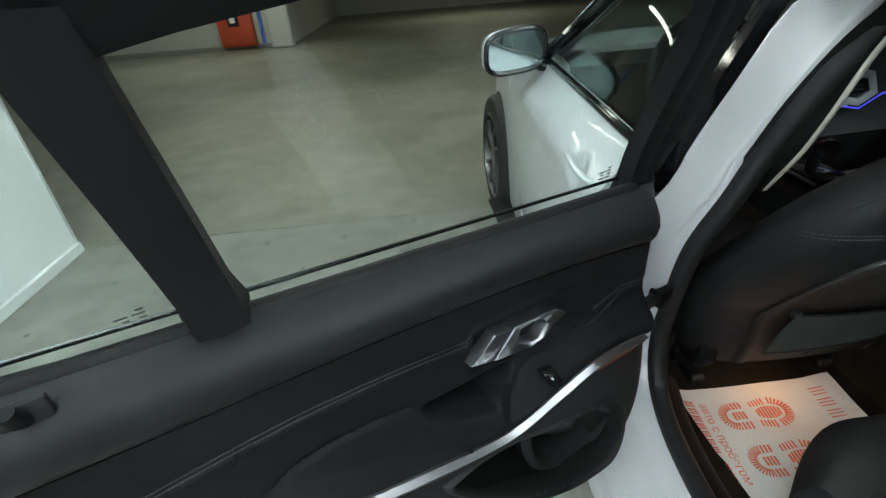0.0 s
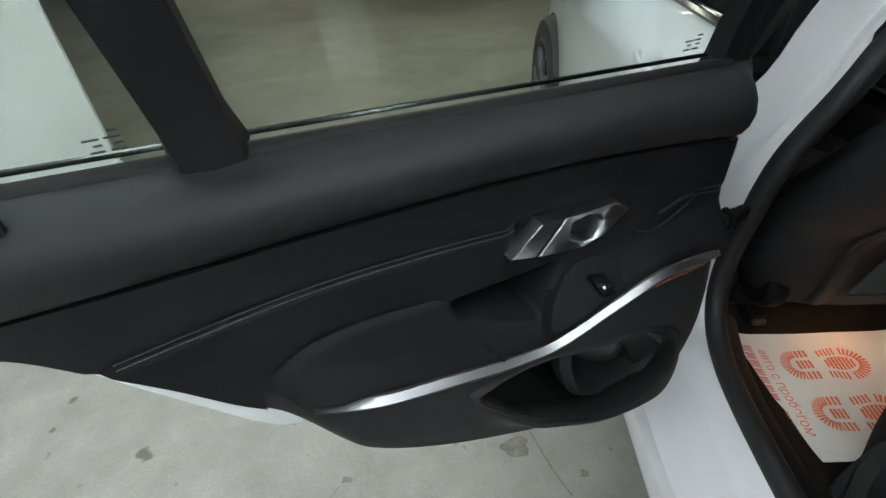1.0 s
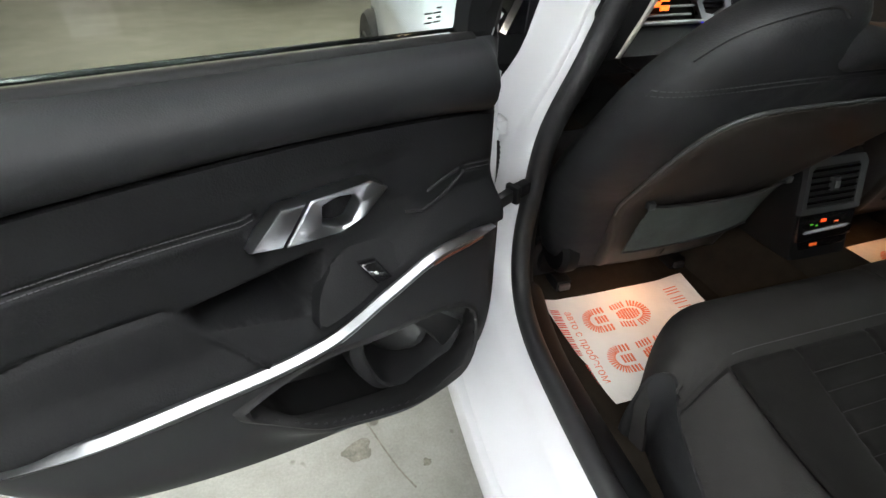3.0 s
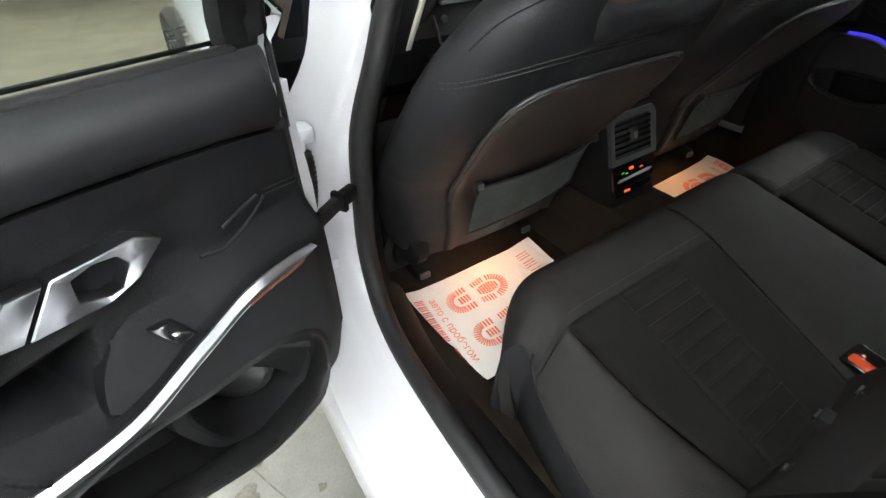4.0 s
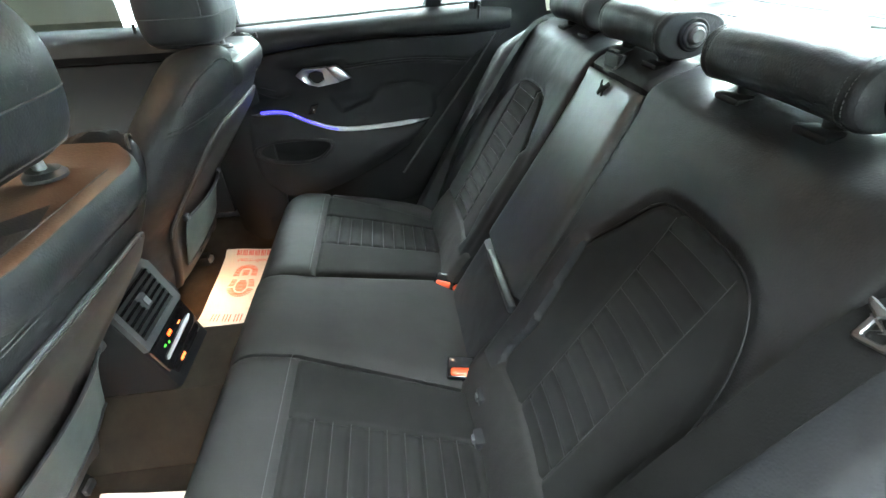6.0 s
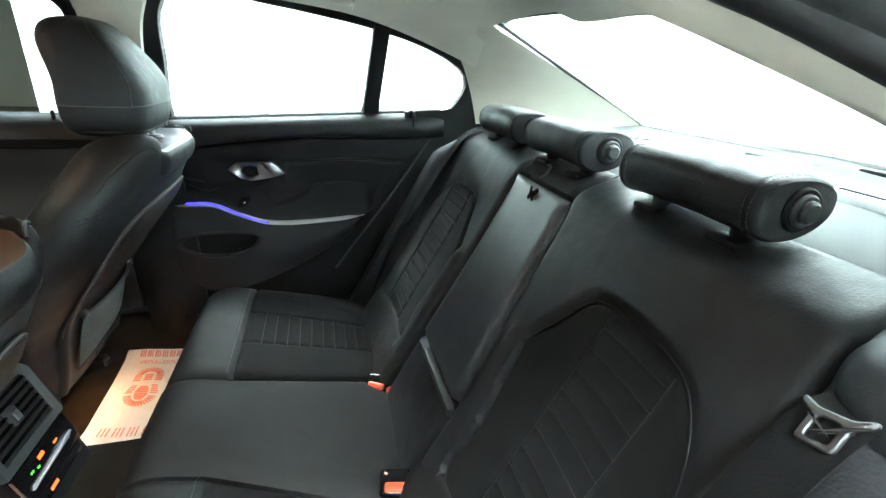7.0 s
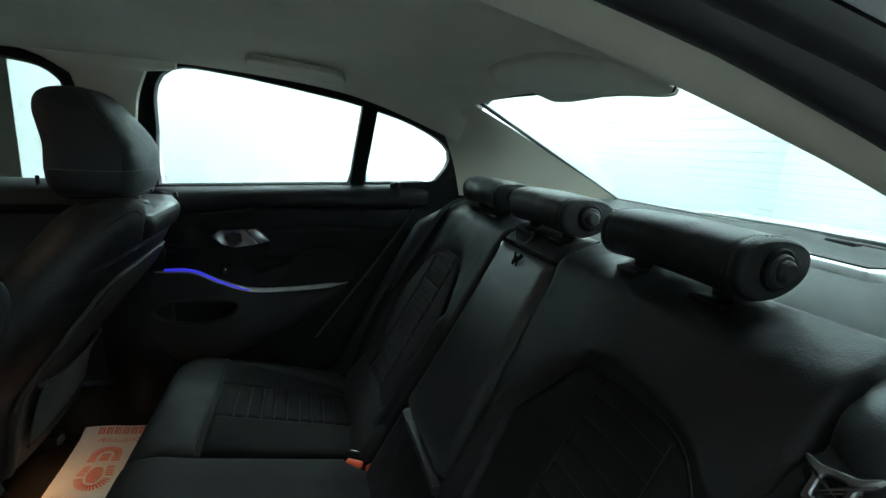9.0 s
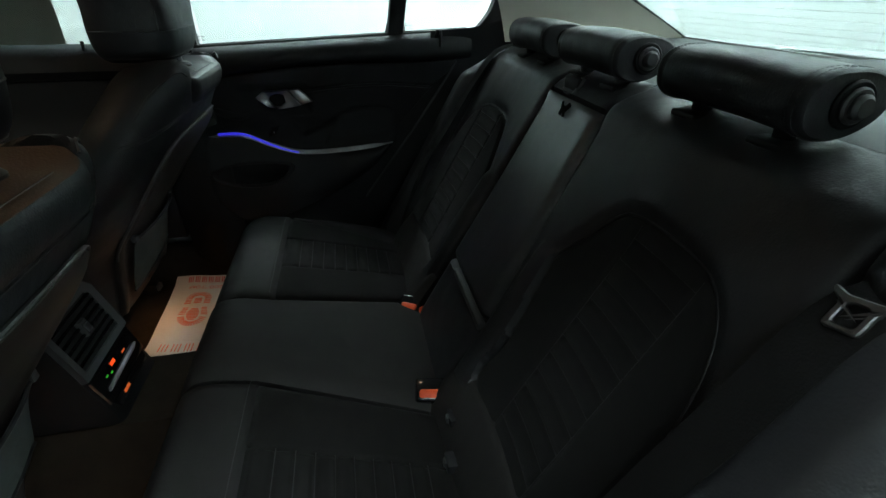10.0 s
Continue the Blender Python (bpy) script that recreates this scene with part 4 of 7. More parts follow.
# ---- rear doors ----
NEAR_STRIP = curve_at([(-0.13, 0.680), (-0.03, 0.684), (0.073, 0.687), (0.15, 0.667), (0.251, 0.642), (0.40, 0.665), (0.532, 0.696), (0.575, 0.718)])
FAR_STRIP = curve_at([(-0.13, 0.690), (-0.03, 0.698), (0.073, 0.698), (0.15, 0.664), (0.235, 0.636), (0.37, 0.634), (0.53, 0.647), (0.575, 0.655)])
SIDE = ["near"]


def STRIP(u):
    return (NEAR_STRIP if SIDE[0] == "near" else FAR_STRIP)(u)


PADLINE = curve_at([(-0.10, 0.826), (0.0, 0.845), (0.2, 0.867), (0.4, 0.876), (0.64, 0.877), (0.85, 0.88)])
BOTTOM = curve_at([(-0.13, 0.50), (-0.115, 0.455), (0.0, 0.415), (0.108, 0.402), (0.276, 0.459), (0.461, 0.562), (0.565, 0.672), (0.60, 0.707), (0.64, 0.756), (0.68, 0.800), (0.72, 0.843), (0.78, 0.878)])
ARMTOP = curve_at([(0.34, 0.735), (0.36, 0.744), (0.415, 0.751), (0.459, 0.755), (0.50, 0.753), (0.531, 0.746), (0.575, 0.722)])
POCKET = [(0.350, 0.612), (0.253, 0.613), (0.168, 0.598), (0.100, 0.588), (0.040, 0.572), (0.002, 0.535), (0.006, 0.488), (0.042, 0.462), (0.090, 0.456), (0.155, 0.472), (0.240, 0.527), (0.311, 0.574)]
LIP = curve_at([(0.0, 0.490), (0.042, 0.462), (0.090, 0.456), (0.155, 0.472), (0.240, 0.527), (0.311, 0.574), (0.35, 0.605)])
FAR_POCKET = [(0.188, 0.592), (0.11, 0.604), (0.03, 0.602), (-0.022, 0.586), (-0.020, 0.560), (0.04, 0.538), (0.12, 0.535), (0.175, 0.556)]
NEAR_FRONT = [(-0.042, 0.900), (-0.056, 1.10), (-0.045, 1.19), (0.03, 1.240)]
FAR_FRONT = [(-0.004, 0.900), (0.0, 1.10), (0.018, 1.20), (0.075, 1.243)]
PANE = [(0.20, 1.238), (0.35, 1.220), (0.44, 1.207), (0.545, 1.190), (0.70, 1.150), (0.82, 1.100), (0.862, 1.055), (0.845, 1.0), (0.77, 0.950), (0.40, 0.915), (0.20, 0.905)]


def belt_z(u):
    return 0.922 + 0.046 * u


def inside(poly, a, b):
    hit = False
    for (x0, y0), (x1, y1) in zip(poly, poly[1:] + poly[:1]):
        if (y0 > b) != (y1 > b) and a < (x1 - x0) * (b - y0) / (y1 - y0) + x0:
            hit = not hit
    return hit


def lean(z):
    return -0.035 + 0.115 * max(0.0, (z - 0.94) / 0.3) ** 1.25


def mid_depth(u, z):
    w = 0.012
    a = STRIP(u)
    rest = 0.338 + 0.68 * (z - 0.693)
    if u > 0.30:
        top = ARMTOP(u)
        swell = 0.026 * min(1.0, max(0.0, (top - z) / (top - a))) ** 0.85 - 0.003 * bumpn(z, top, 0.004)
        w += swell * step(u - rest, -0.003, 0.007) * (1 - step(u, 0.535, 0.572))
    if u < 0.40:
        slope = step(-z, -0.745, -a - 0.012)
        w += 0.026 * slope * (1 - step(u - rest, -0.004, 0.010))
        # grip well before the armrest, behind the switch plate
        well = step(rest - u, 0.0, 0.012) * step(u - 0.249 + 0.70 * (z - 0.674), 0.0, 0.016) * step(z - 0.684 - 0.35 * (u - 0.269), -0.002, 0.008)
        w -= (0.085 if SIDE[0] == "near" else 0.012) * well * (1 - step(z, 0.705, 0.742))
    # hollow behind the inner handle
    w -= 0.008 * step(u, 0.05, 0.11) * (1 - step(u, 0.268, 0.292)) * step(z, 0.735, 0.760) * (1 - step(z, 0.805, 0.835))
    # seam
    s = SEAM(u)
    w -= 0.004 * bumpn(z, s, 0.005) * (1 if u > 0.27 or u < -0.005 else 0)
    w += 0.010 * step(-z, -a - 0.04, -a) * (1 - step(u, 0.50, 0.565))
    return lerp(-0.020, w, step(u, -0.106, -0.06))


SEAM = curve_at([(-0.10, 0.752), (-0.01, 0.766), (0.15, 0.79), (0.266, 0.803), (0.40, 0.814), (0.517, 0.816), (0.657, 0.805), (0.72, 0.797)])


def rear_door(name, place, label, near):
    """A rear door in its own measure: u from the hinges to the rear, w into the car, z up."""
    SIDE[0] = "near" if near else "far"
    door = thing(name, place(0.35, -0.05, 0.40), label, "car door", "rear doors")
    P = lambda u, w, z: Vector(place(u, w, z))
    nu = 90
    # upper pad
    bm = bmesh.new()
    us = [lerp(-0.084, 0.80, i / nu) for i in range(nu + 1)]
    prof = [(-0.026, 1.0, -0.030), (-0.024, 1.0, -0.004), (-0.019, 1.0, 0.001), (-0.010, 1.0, 0.0), (0.004, 0.93, 0.0), (0.018, 0.80, 0.0), (0.027, 0.62, 0.0), (0.031, 0.42, 0.0), (0.028, 0.22, 0.0), (0.021, 0.08, 0.0), (0.012, 0.0, 0.0), (-0.01, -0.03, 0.0)]
    rows = []
    for u in us:
        e = step(u, -0.084, -0.050)
        b, a = belt_z(u), PADLINE(u)
        rows.append([P(u + 0.018 * (1 - f) * (1 - e), w * (0.35 + 0.65 * e) - 0.012 * (1 - e), a + (b - a) * f + dz) for w, f, dz in prof])
    solid(bm, rows, [[p + (P(0, -0.02, 0) - P(0, 0, 0)) for p in r] for r in rows])
    part("upper_pad", bm, SOFT, door, "soft black upper door pad")
    # middle panel down to the bright strip
    bm = bmesh.new()
    nu, nk = (280, 96) if near else (130, 52)
    us = [lerp(-0.101, 0.80, i / nu) for i in range(nu + 1)]
    rows = []
    for u in us:
        lo = max(STRIP(u) - 0.004, BOTTOM(u)) if u < 0.575 else BOTTOM(u)
        hi = PADLINE(u) - 0.003
        rows.append([P(u, mid_depth(u, lerp(lo, hi, k / nk)) - 0.03 * (k == 0) * (u > 0.575) - 0.003 * (k == nk), lerp(lo, hi, k / nk)) for k in range(nk + 1)])
    solid(bm, rows, [[p + (P(0, -0.022, 0) - P(0, 0, 0)) for p in r] for r in rows])
    part("middle_panel", bm, DOORSKIN, door, "black leatherette middle panel with armrest")
    # lower panel with the pocket
    bm = bmesh.new()
    us = [lerp(-0.104, 0.582, i / 120) for i in range(121)]
    nz = 44

    def low_w(u, z):
        lo, hi = BOTTOM(u), STRIP(u) - 0.004
        f = min(1.0, max(0.0, (z - lo) / (hi - lo)))
        w = 0.020 + 0.036 * math.sin(math.pi * min(1.0, 0.12 + 0.80 * f)) ** 0.6
        w += (0.034 if near else 0.0) * bumpn(z, LIP(u) - 0.010, 0.030) * step(u, -0.04, 0.05) * (1 - step(u, 0.27, 0.37))
        return w * step(u, -0.122, -0.03) * (1 - 0.8 * step(u, 0.49, 0.575))

    def low(u, k):
        z = lerp(BOTTOM(u), STRIP(u) - 0.004, k / nz)
        return u, low_w(u, z), z
    rows = [[low(u, k) for k in range(nz + 1)] for u in us]
    vs = [[bm.verts.new(P(*q)) for q in r] for r in rows]
    hole = [(a, b) for a, b in [(p.x, p.z) for p in smooth_line([(a, 0, b) for a, b in (POCKET if near else FAR_POCKET)], 60, True)]]
    hu, hz = (0.175, 0.552) if near else (0.08, 0.570)
    for i in range(len(us) - 1):
        for k in range(nz):
            c = [rows[i][k], rows[i + 1][k], rows[i + 1][k + 1], rows[i][k + 1]]
            if not inside(hole, sum(q[0] for q in c) / 4, sum(q[2] for q in c) / 4):
                bm.faces.new((vs[i][k], vs[i + 1][k], vs[i + 1][k + 1], vs[i][k + 1]))
    # rim round the foot
    back = [bm.verts.new(P(q[0], -0.03, q[2] + 0.004)) for q in [r[0] for r in rows]]
    for i in range(len(us) - 1):
        bm.faces.new((vs[i][0], vs[i + 1][0], back[i + 1], back[i]))
    fr = [bm.verts.new(P(rows[0][k][0], -0.03, rows[0][k][2])) for k in range(nz + 1)]
    for k in range(nz):
        bm.faces.new((vs[0][k], vs[0][k + 1], fr[k + 1], fr[k]))
    lower = part("lower_panel", bm, LOWER, door, "hard black lower door panel")
    bm = bmesh.new()
    ring = []
    for dw, s in ((-0.005, 1.10), (0.004, 1.06), (0.006, 1.02), (0.002, 1.0), (-0.010, 1.0)) if near else ((-0.002, 1.20), (0.007, 1.16), (0.010, 1.08), (0.006, 1.0), (-0.010, 1.0)):
        row = []
        for a, b in hole:
            u, z = hu + (a - hu) * s, hz + (b - hz) * s
            row.append(P(u, low_w(u, z) + dw, z))
        ring.append(row)
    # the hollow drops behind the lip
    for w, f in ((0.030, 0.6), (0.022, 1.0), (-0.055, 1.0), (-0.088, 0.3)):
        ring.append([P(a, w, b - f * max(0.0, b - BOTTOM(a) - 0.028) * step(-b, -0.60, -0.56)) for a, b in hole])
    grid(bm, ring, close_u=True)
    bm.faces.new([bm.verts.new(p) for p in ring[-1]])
    # the near-black colour stands in for shade deep in the pocket
    part("pocket", bm, DARK, lower, "deep black door pocket with its shade put in the colour")
    if near:
        # rounded mouth of the bottle holder
        mouth = smooth_line([(0.186, 0, 0.545), (0.187, 0, 0.585), (0.168, 0, 0.604), (0.137, 0, 0.601), (0.086, 0, 0.583), (0.035, 0, 0.545), (0.008, 0, 0.495), (0.022, 0, 0.462), (0.057, 0, 0.440), (0.108, 0, 0.442), (0.160, 0, 0.475)], 56, True)
        rows = []
        for su, sz, w in ((1.24, 1.06, 0.012), (1.22, 1.05, 0.032), (1.06, 1.02, 0.037), (1.0, 1.0, 0.034), (0.97, 0.97, 0.022), (0.92, 0.93, -0.055)):
            rows.append([P(0.097 + (p.x - 0.097) * su if p.x > 0.097 else p.x, w, 0.522 + (p.z - 0.522) * sz) for p in mouth])
        bm = bmesh.new()
        grid(bm, rows, close_u=True)
        part("holder_mouth", bm, LOWER, lower, "rounded mouth of the bottle holder")
        bm = bmesh.new()
        rows = []
        for k in range(13):
            f = k / 12
            row = []
            for j in range(24):
                a = 2 * math.pi * j / 24
                r = math.sin(math.pi * (0.02 + 0.48 * f)) ** 0.6
                row.append(P(0.072 + 0.052 * r * math.cos(a) - 0.3 * 0.05 * r * math.sin(a), lerp(0.012, -0.075, f), 0.492 + 0.058 * r * math.sin(a)))
            rows.append(row)
        grid(bm, rows, close_u=True, cap=True)
        part("bottle_holder", bm, CAP, lower, "smooth grey bottle holder")
        part("pocket_end", slab(bmesh.new(), [(0.080, 0.580), (0.030, 0.566), (-0.004, 0.535), (0.004, 0.500), (0.034, 0.535), (0.056, 0.558)], lambda a, b, d: P(a, d, b), -0.03, 0.040, 0.006), GREYP, lower)
    # bright strip
    bm = bmesh.new()
    rows = []
    n = 60
    for i in range(n + 1):
        u = lerp(-0.035, 0.535, i / n)
        s = STRIP(u)
        h = (0.0062 if near else 0.0085) * min(1.0, (1 - i / n) * 9 + 0.05) * min(1.0, i / n * 14 + 0.2)
        ww = 0.053 - 0.010 * step(u, 0.45, 0.55) - (0.0 if near else 0.012) * step(-u, -0.05, 0.04)
        rows.append([P(u, ww - 0.006, s + h * 0.62), P(u, ww - 0.002, s + h * 0.55), P(u, ww + 0.0065, s - h * 0.35), P(u, ww + 0.006, s - h * 0.75), P(u, ww - 0.012, s - h * 0.9)])
    grid(bm, rows)
    # near strip takes the darkened copy of the metal for its dim reflections
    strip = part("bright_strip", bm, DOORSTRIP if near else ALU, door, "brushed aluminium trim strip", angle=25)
    if near:
        # underside of the strip, its shade put in as grey, and its fine bright rim towards the hinges
        bm = bmesh.new()
        rows = []
        for i in range(n + 1):
            u = lerp(-0.030, 0.520, i / n)
            s = STRIP(u) - 0.0055
            h = 0.0145 * min(1.0, (1 - i / n) * 5) * min(1.0, i / n * 8 + 0.3)
            ww = 0.058 - 0.010 * step(u, 0.45, 0.55)
            rows.append([P(u, ww - 0.008, s + 0.002), P(u, ww, s), P(u, ww - 0.004, s - h * 0.6), P(u, ww - 0.009, s - h), P(u, ww - 0.022, s - h)])
        grid(bm, rows)
        part("strip_underside", bm, GREYP, strip, "underside of the trim strip, its shade put in as grey", angle=25)
        bm = bmesh.new()
        tube(bm, [r[3] for r in rows[7:29]], 0.0011, 6)
        part("strip_rim", bm, ALU, strip, "thin bright rim")
        bm = bmesh.new()
        tube(bm, [r[2] + (r[1] - r[0]) * 0.1 for r in rows[2:13]], 0.0018, 6)
        part("light_guide", bm, GUIDE, strip, "unlit brown light guide")
    if not near:
        bm = bmesh.new()
        tube(bm, [P(u, 0.056, STRIP(u) + lerp(0.0035, -0.003, step(u, 0.08, 0.23))) for u in [lerp(0.005, 0.232, i / 30) for i in range(31)]], 0.0036, 8)
        part("light_line", bm, BLUELED, strip, "glowing blue light line")
    # inner handle: lever and open ring
    bm = bmesh.new()
    slab(bm, [(0.293, 0.779), (0.260, 0.7705), (0.226, 0.8105), (0.254, 0.8135), (0.273, 0.797)], lambda a, b, d: P(a, d, b), 0.008, 0.028, 0.004)
    part("handle_lever", bm, CHROME, door, "satin chrome door handle lever")
    bm = bmesh.new()
    outer = [(0.257, 0.7695), (0.192, 0.7605), (0.160, 0.768), (0.126, 0.793), (0.149, 0.8085), (0.180, 0.809), (0.2215, 0.811)]
    inner = [(0.212, 0.777), (0.190, 0.7655), (0.176, 0.7665), (0.161, 0.785), (0.168, 0.798), (0.190, 0.803), (0.209, 0.799)]
    rows = [[P(a, d, b) for a, b in o] for o, d in ((inner, -0.004), (inner, 0.024), (outer, 0.028), (outer, 0.004))]
    grid(bm, rows, close_u=True)
    bmesh.ops.bevel(bm, geom=[e for e in bm.edges], offset=0.0015, segments=1, affect="EDGES")
    part("handle_bezel", bm, CHROME, door, "satin chrome handle surround")
    # flat near-black fill stands for the shade in the handle's opening
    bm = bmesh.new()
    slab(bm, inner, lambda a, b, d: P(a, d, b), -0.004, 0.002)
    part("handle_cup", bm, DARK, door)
    # switch on its leaf-shaped plate
    bm = bmesh.new()
    leaf = [(p.x, p.z) for p in smooth_line([(0.208, 0, 0.719), (0.203, 0, 0.723), (0.158, 0, 0.731), (0.107, 0, 0.728), (0.072, 0, 0.716), (0.092, 0, 0.698), (0.146, 0, 0.687), (0.200, 0, 0.675), (0.246, 0, 0.671), (0.250, 0, 0.676), (0.234, 0, 0.700)], 60, True)]
    slab(bm, leaf, lambda a, b, d: P(a, d - (b - 0.70) * 0.75, b), 0.018, 0.0365, 0.003)
    if near:
        part("switch_plate", bm, DOORSKIN, door, "black leaf-shaped switch plate")
    bm = bmesh.new()
    slab(bm, [(0.181, 0.713), (0.157, 0.7095), (0.147, 0.688), (0.169, 0.689)], lambda a, b, d: P(a, d - (b - 0.70) * 0.75, b), 0.034, 0.046, 0.003)
    sw = part("window_switch", bm, GLOSS, door, "black window lift switch")
    part("switch_mark", slab(bmesh.new(), [(0.168, 0.7015), (0.1645, 0.701), (0.1635, 0.698), (0.167, 0.6985)], lambda a, b, d: P(a, d - (b - 0.70) * 0.75, b), 0.044, 0.0468), TAGW, sw)
    # seam threads
    for off in (-0.0032, 0.0032):
        for u0, u1 in ((0.275, 0.670), (-0.09, -0.012)):
            bm = bmesh.new()
            n = int((u1 - u0) / 0.0042)
            for i in range(n):
                ua, ub = u0 + 0.0042 * i, u0 + 0.0042 * i + 0.0033
                tube(bm, [P(ua, mid_depth(ua, SEAM(ua) + off) + 0.0008, SEAM(ua) + off), P(ub, mid_depth(ub, SEAM(ub) + off) + 0.0008, SEAM(ub) + off)], 0.0006, 4, cap=False)
            part("seam_thread", bm, STITCH, door)
    # crease from the seam down beside the handle
    bm = bmesh.new()
    for line in (((-0.012, 0.762), (0.010, 0.749), (0.027, 0.741), (0.047, 0.736), (0.067, 0.733), (0.093, 0.739)), ((0.0, 0.769), (0.03, 0.763), (0.055, 0.755))):
        tube(bm, [P(a, mid_depth(a, b) + 0.0008, b) for a, b in line], 0.0022, 8)
    part("crease", bm, LOWER, door)
    # window frame and panes
    n = 72
    g1 = smooth_line([(a, 0, b) for a, b in (NEAR_FRONT + PANE if near else FAR_FRONT + [(a + (0.014 if a > 0.6 else 0.0), b) for a, b in PANE])], n, True)
    mid = Vector((0.42, 0, 1.08))
    bm = bmesh.new()
    rows = []
    for s, d in ((0.0, 0.004), (0.02, 0.012), (0.055, 0.014), (0.062, -0.004), (0.055, -0.030), (0.0, -0.030)):
        row = []
        for p in g1:
            q = p - mid
            q = Vector((q.x, 0, q.z))
            away = Vector((q.x * 0.18, 0, q.z)).normalized()
            a, b = p.x + away.x * s, p.z + away.z * s * (1.0 if p.z > 1.0 else 0.15)
            row.append(P(a, lean(b) + d, b))
        rows.append(row)
    grid(bm, rows, close_u=True, close_v=True)
    part("window_frame", bm, HARD, door, "black window frame")
    bm = bmesh.new()
    rows = []
    for f in range(9):
        z = lerp(0.950, 1.215, f / 8)
        a0 = lerp(0.506, 0.550, f / 8) if near else lerp(0.540, 0.572, f / 8)
        sp = 0.006 * (1 - step(z, 0.955, 0.985))
        dw = 0.018 * (1 - f / 8) if near else 0.0
        a0 += 0.010 * (1 - f / 8) if near else 0.0
        rows.append([P(a0 - sp, lean(z) - 0.012, z), P(a0 + 0.002, lean(z) + 0.014 + sp + dw, z), P(a0 + 0.025, lean(z) + 0.020 + sp + dw, z), P(a0 + 0.048, lean(z) + 0.014 + sp + dw, z), P(a0 + 0.053 + sp, lean(z) - 0.012, z)])
    solid(bm, rows, [[p + (P(0, -0.008, 0) - P(0, 0, 0)) for p in r] for r in rows])
    part("window_divider", bm, HARD, door, "black window divider")
    up = curve_at(([(-0.06, 1.14), (-0.04, 1.20), (0.0, 1.234), (0.07, 1.247)] if near else [(-0.006, 1.10), (0.012, 1.19), (0.04, 1.228), (0.075, 1.245)]) + [(0.20, 1.240), (0.35, 1.222), (0.44, 1.209), (0.545, 1.192), (0.70, 1.152), (0.82, 1.102), (0.865, 1.055)])
    for u0, u1, lab in ((-0.050 if near else -0.004, 0.555, "pane"), (0.565, 0.872, "pane")):
        bm = bmesh.new()
        rows = []
        for i in range(25):
            u = lerp(u0, u1, i / 24)
            lo = belt_z(u) - 0.01 if u < 0.77 else lerp(0.965, 1.05, (u - 0.77) / 0.09)
            rows.append([P(u, lean(z) - 0.012, z) for z in [lerp(lo, up(u), k / 6) for k in range(7)]])
        solid(bm, rows, [[p + (P(0, -0.004, 0) - P(0, 0, 0)) for p in r] for r in rows])
        g = part(lab, bm, GLASS, door)
        g.visible_shadow = False
    # maker's markings in the corner of the glass, as fine bars
    for u0, z0 in ((-0.018, 0.938), (0.597, 0.962)):
        for k in range(7):
            ua, z = u0 + 0.014 * (k // 4), z0 + 0.0052 * (k % 4)
            ub = ua + (0.010, 0.006, 0.011, 0.007)[k % 4]
            part("glass_mark", slab(bmesh.new(), [(ua, z), (ub, z), (ub, z + 0.0016), (ua, z + 0.0016)], lambda a, b, d: P(a, lean(b) + d, b), -0.0115, -0.0105), PRINTW, door)
    # seals along the belt, inside and outside
    bm = bmesh.new()
    tube(bm, [P(u, -0.024, belt_z(u) - 0.004) for u in [lerp(-0.05, 0.80, i / 20) for i in range(21)]], 0.0115, 10)
    part("belt_seal", bm, HARD, door)
    bm = bmesh.new()
    tube(bm, [P(u, -0.056, belt_z(u) + 0.004) for u in [lerp(-0.05, 0.80, i / 20) for i in range(21)]], 0.0028, 8)
    part("outer_strip", bm, GLOSS, door, "gloss black outer window strip")
    # peg on its plate at the rear of the pad
    bm = box((-0.019, -0.004, -0.019), (0.019, 0.005, 0.019), 0.004, 2, Matrix.Identity(4))
    for v in bm.verts:
        v.co = P(0.690 + v.co.x, 0.010 + v.co.y, 0.942 + v.co.z)
    pg = part("peg_plate", bm, LOWER, door)
    bm = bmesh.new()
    tube(bm, [P(0.690, 0.010, 0.943), P(0.691, 0.022, 0.952), P(0.692, 0.026, 0.965)], 0.0065, 10)
    part("peg", bm, HARD, pg)
    # painted shell outside
    bm = bmesh.new()
    us = [lerp(-0.135, 0.82, i / 40) for i in range(41)]
    f_rows, b_rows = [], []
    for u in us:
        lo = BOTTOM(max(-0.11, u - 0.004)) - 0.040 - 0.050 * step(u, 0.53, 0.57) * (1 - step(u, 0.58, 0.80))
        if u <= 0.28:
            lo = lerp(0.362, BOTTOM(0.28) - 0.04, step(u, 0.10, 0.28))
        hi = belt_z(u) - 0.055
        f_rows.append([P(u, -0.038 + 0.004 * math.sin(k) - 0.060 * (0 < k < 12) * step(u, -0.09, -0.05) * (1 - step(u, 0.40, 0.44)), lerp(lo, hi, k / 12)) for k in range(13)])
        b_rows.append([P(u, -0.120 - 0.030 * math.sin(math.pi * (0.15 + 0.75 * k / 12)), lerp(lo - 0.01, hi, k / 12)) for k in range(13)])
    solid(bm, f_rows, b_rows)
    part("outer_skin", bm, WHITE, door, "white painted outer skin")
    if near:
        # broad black post at the hinge side of the window
        bm = bmesh.new()
        rows = []
        for k in range(15):
            z = lerp(0.925, 1.225, k / 14)
            lead = 0.030 * step(z, 1.10, 1.225)
            rows.append([P(u + lead, lean(z) + dw, z) for u, dw in ((-0.046, 0.010), (-0.060, 0.014), (-0.085, 0.012), (-0.108, 0.004), (-0.122, -0.012))])
        solid(bm, rows, [[p + (P(0, -0.025, 0) - P(0, 0, 0)) for p in r] for r in rows])
        part("frame_post", bm, HARD, door, "broad black window frame post")
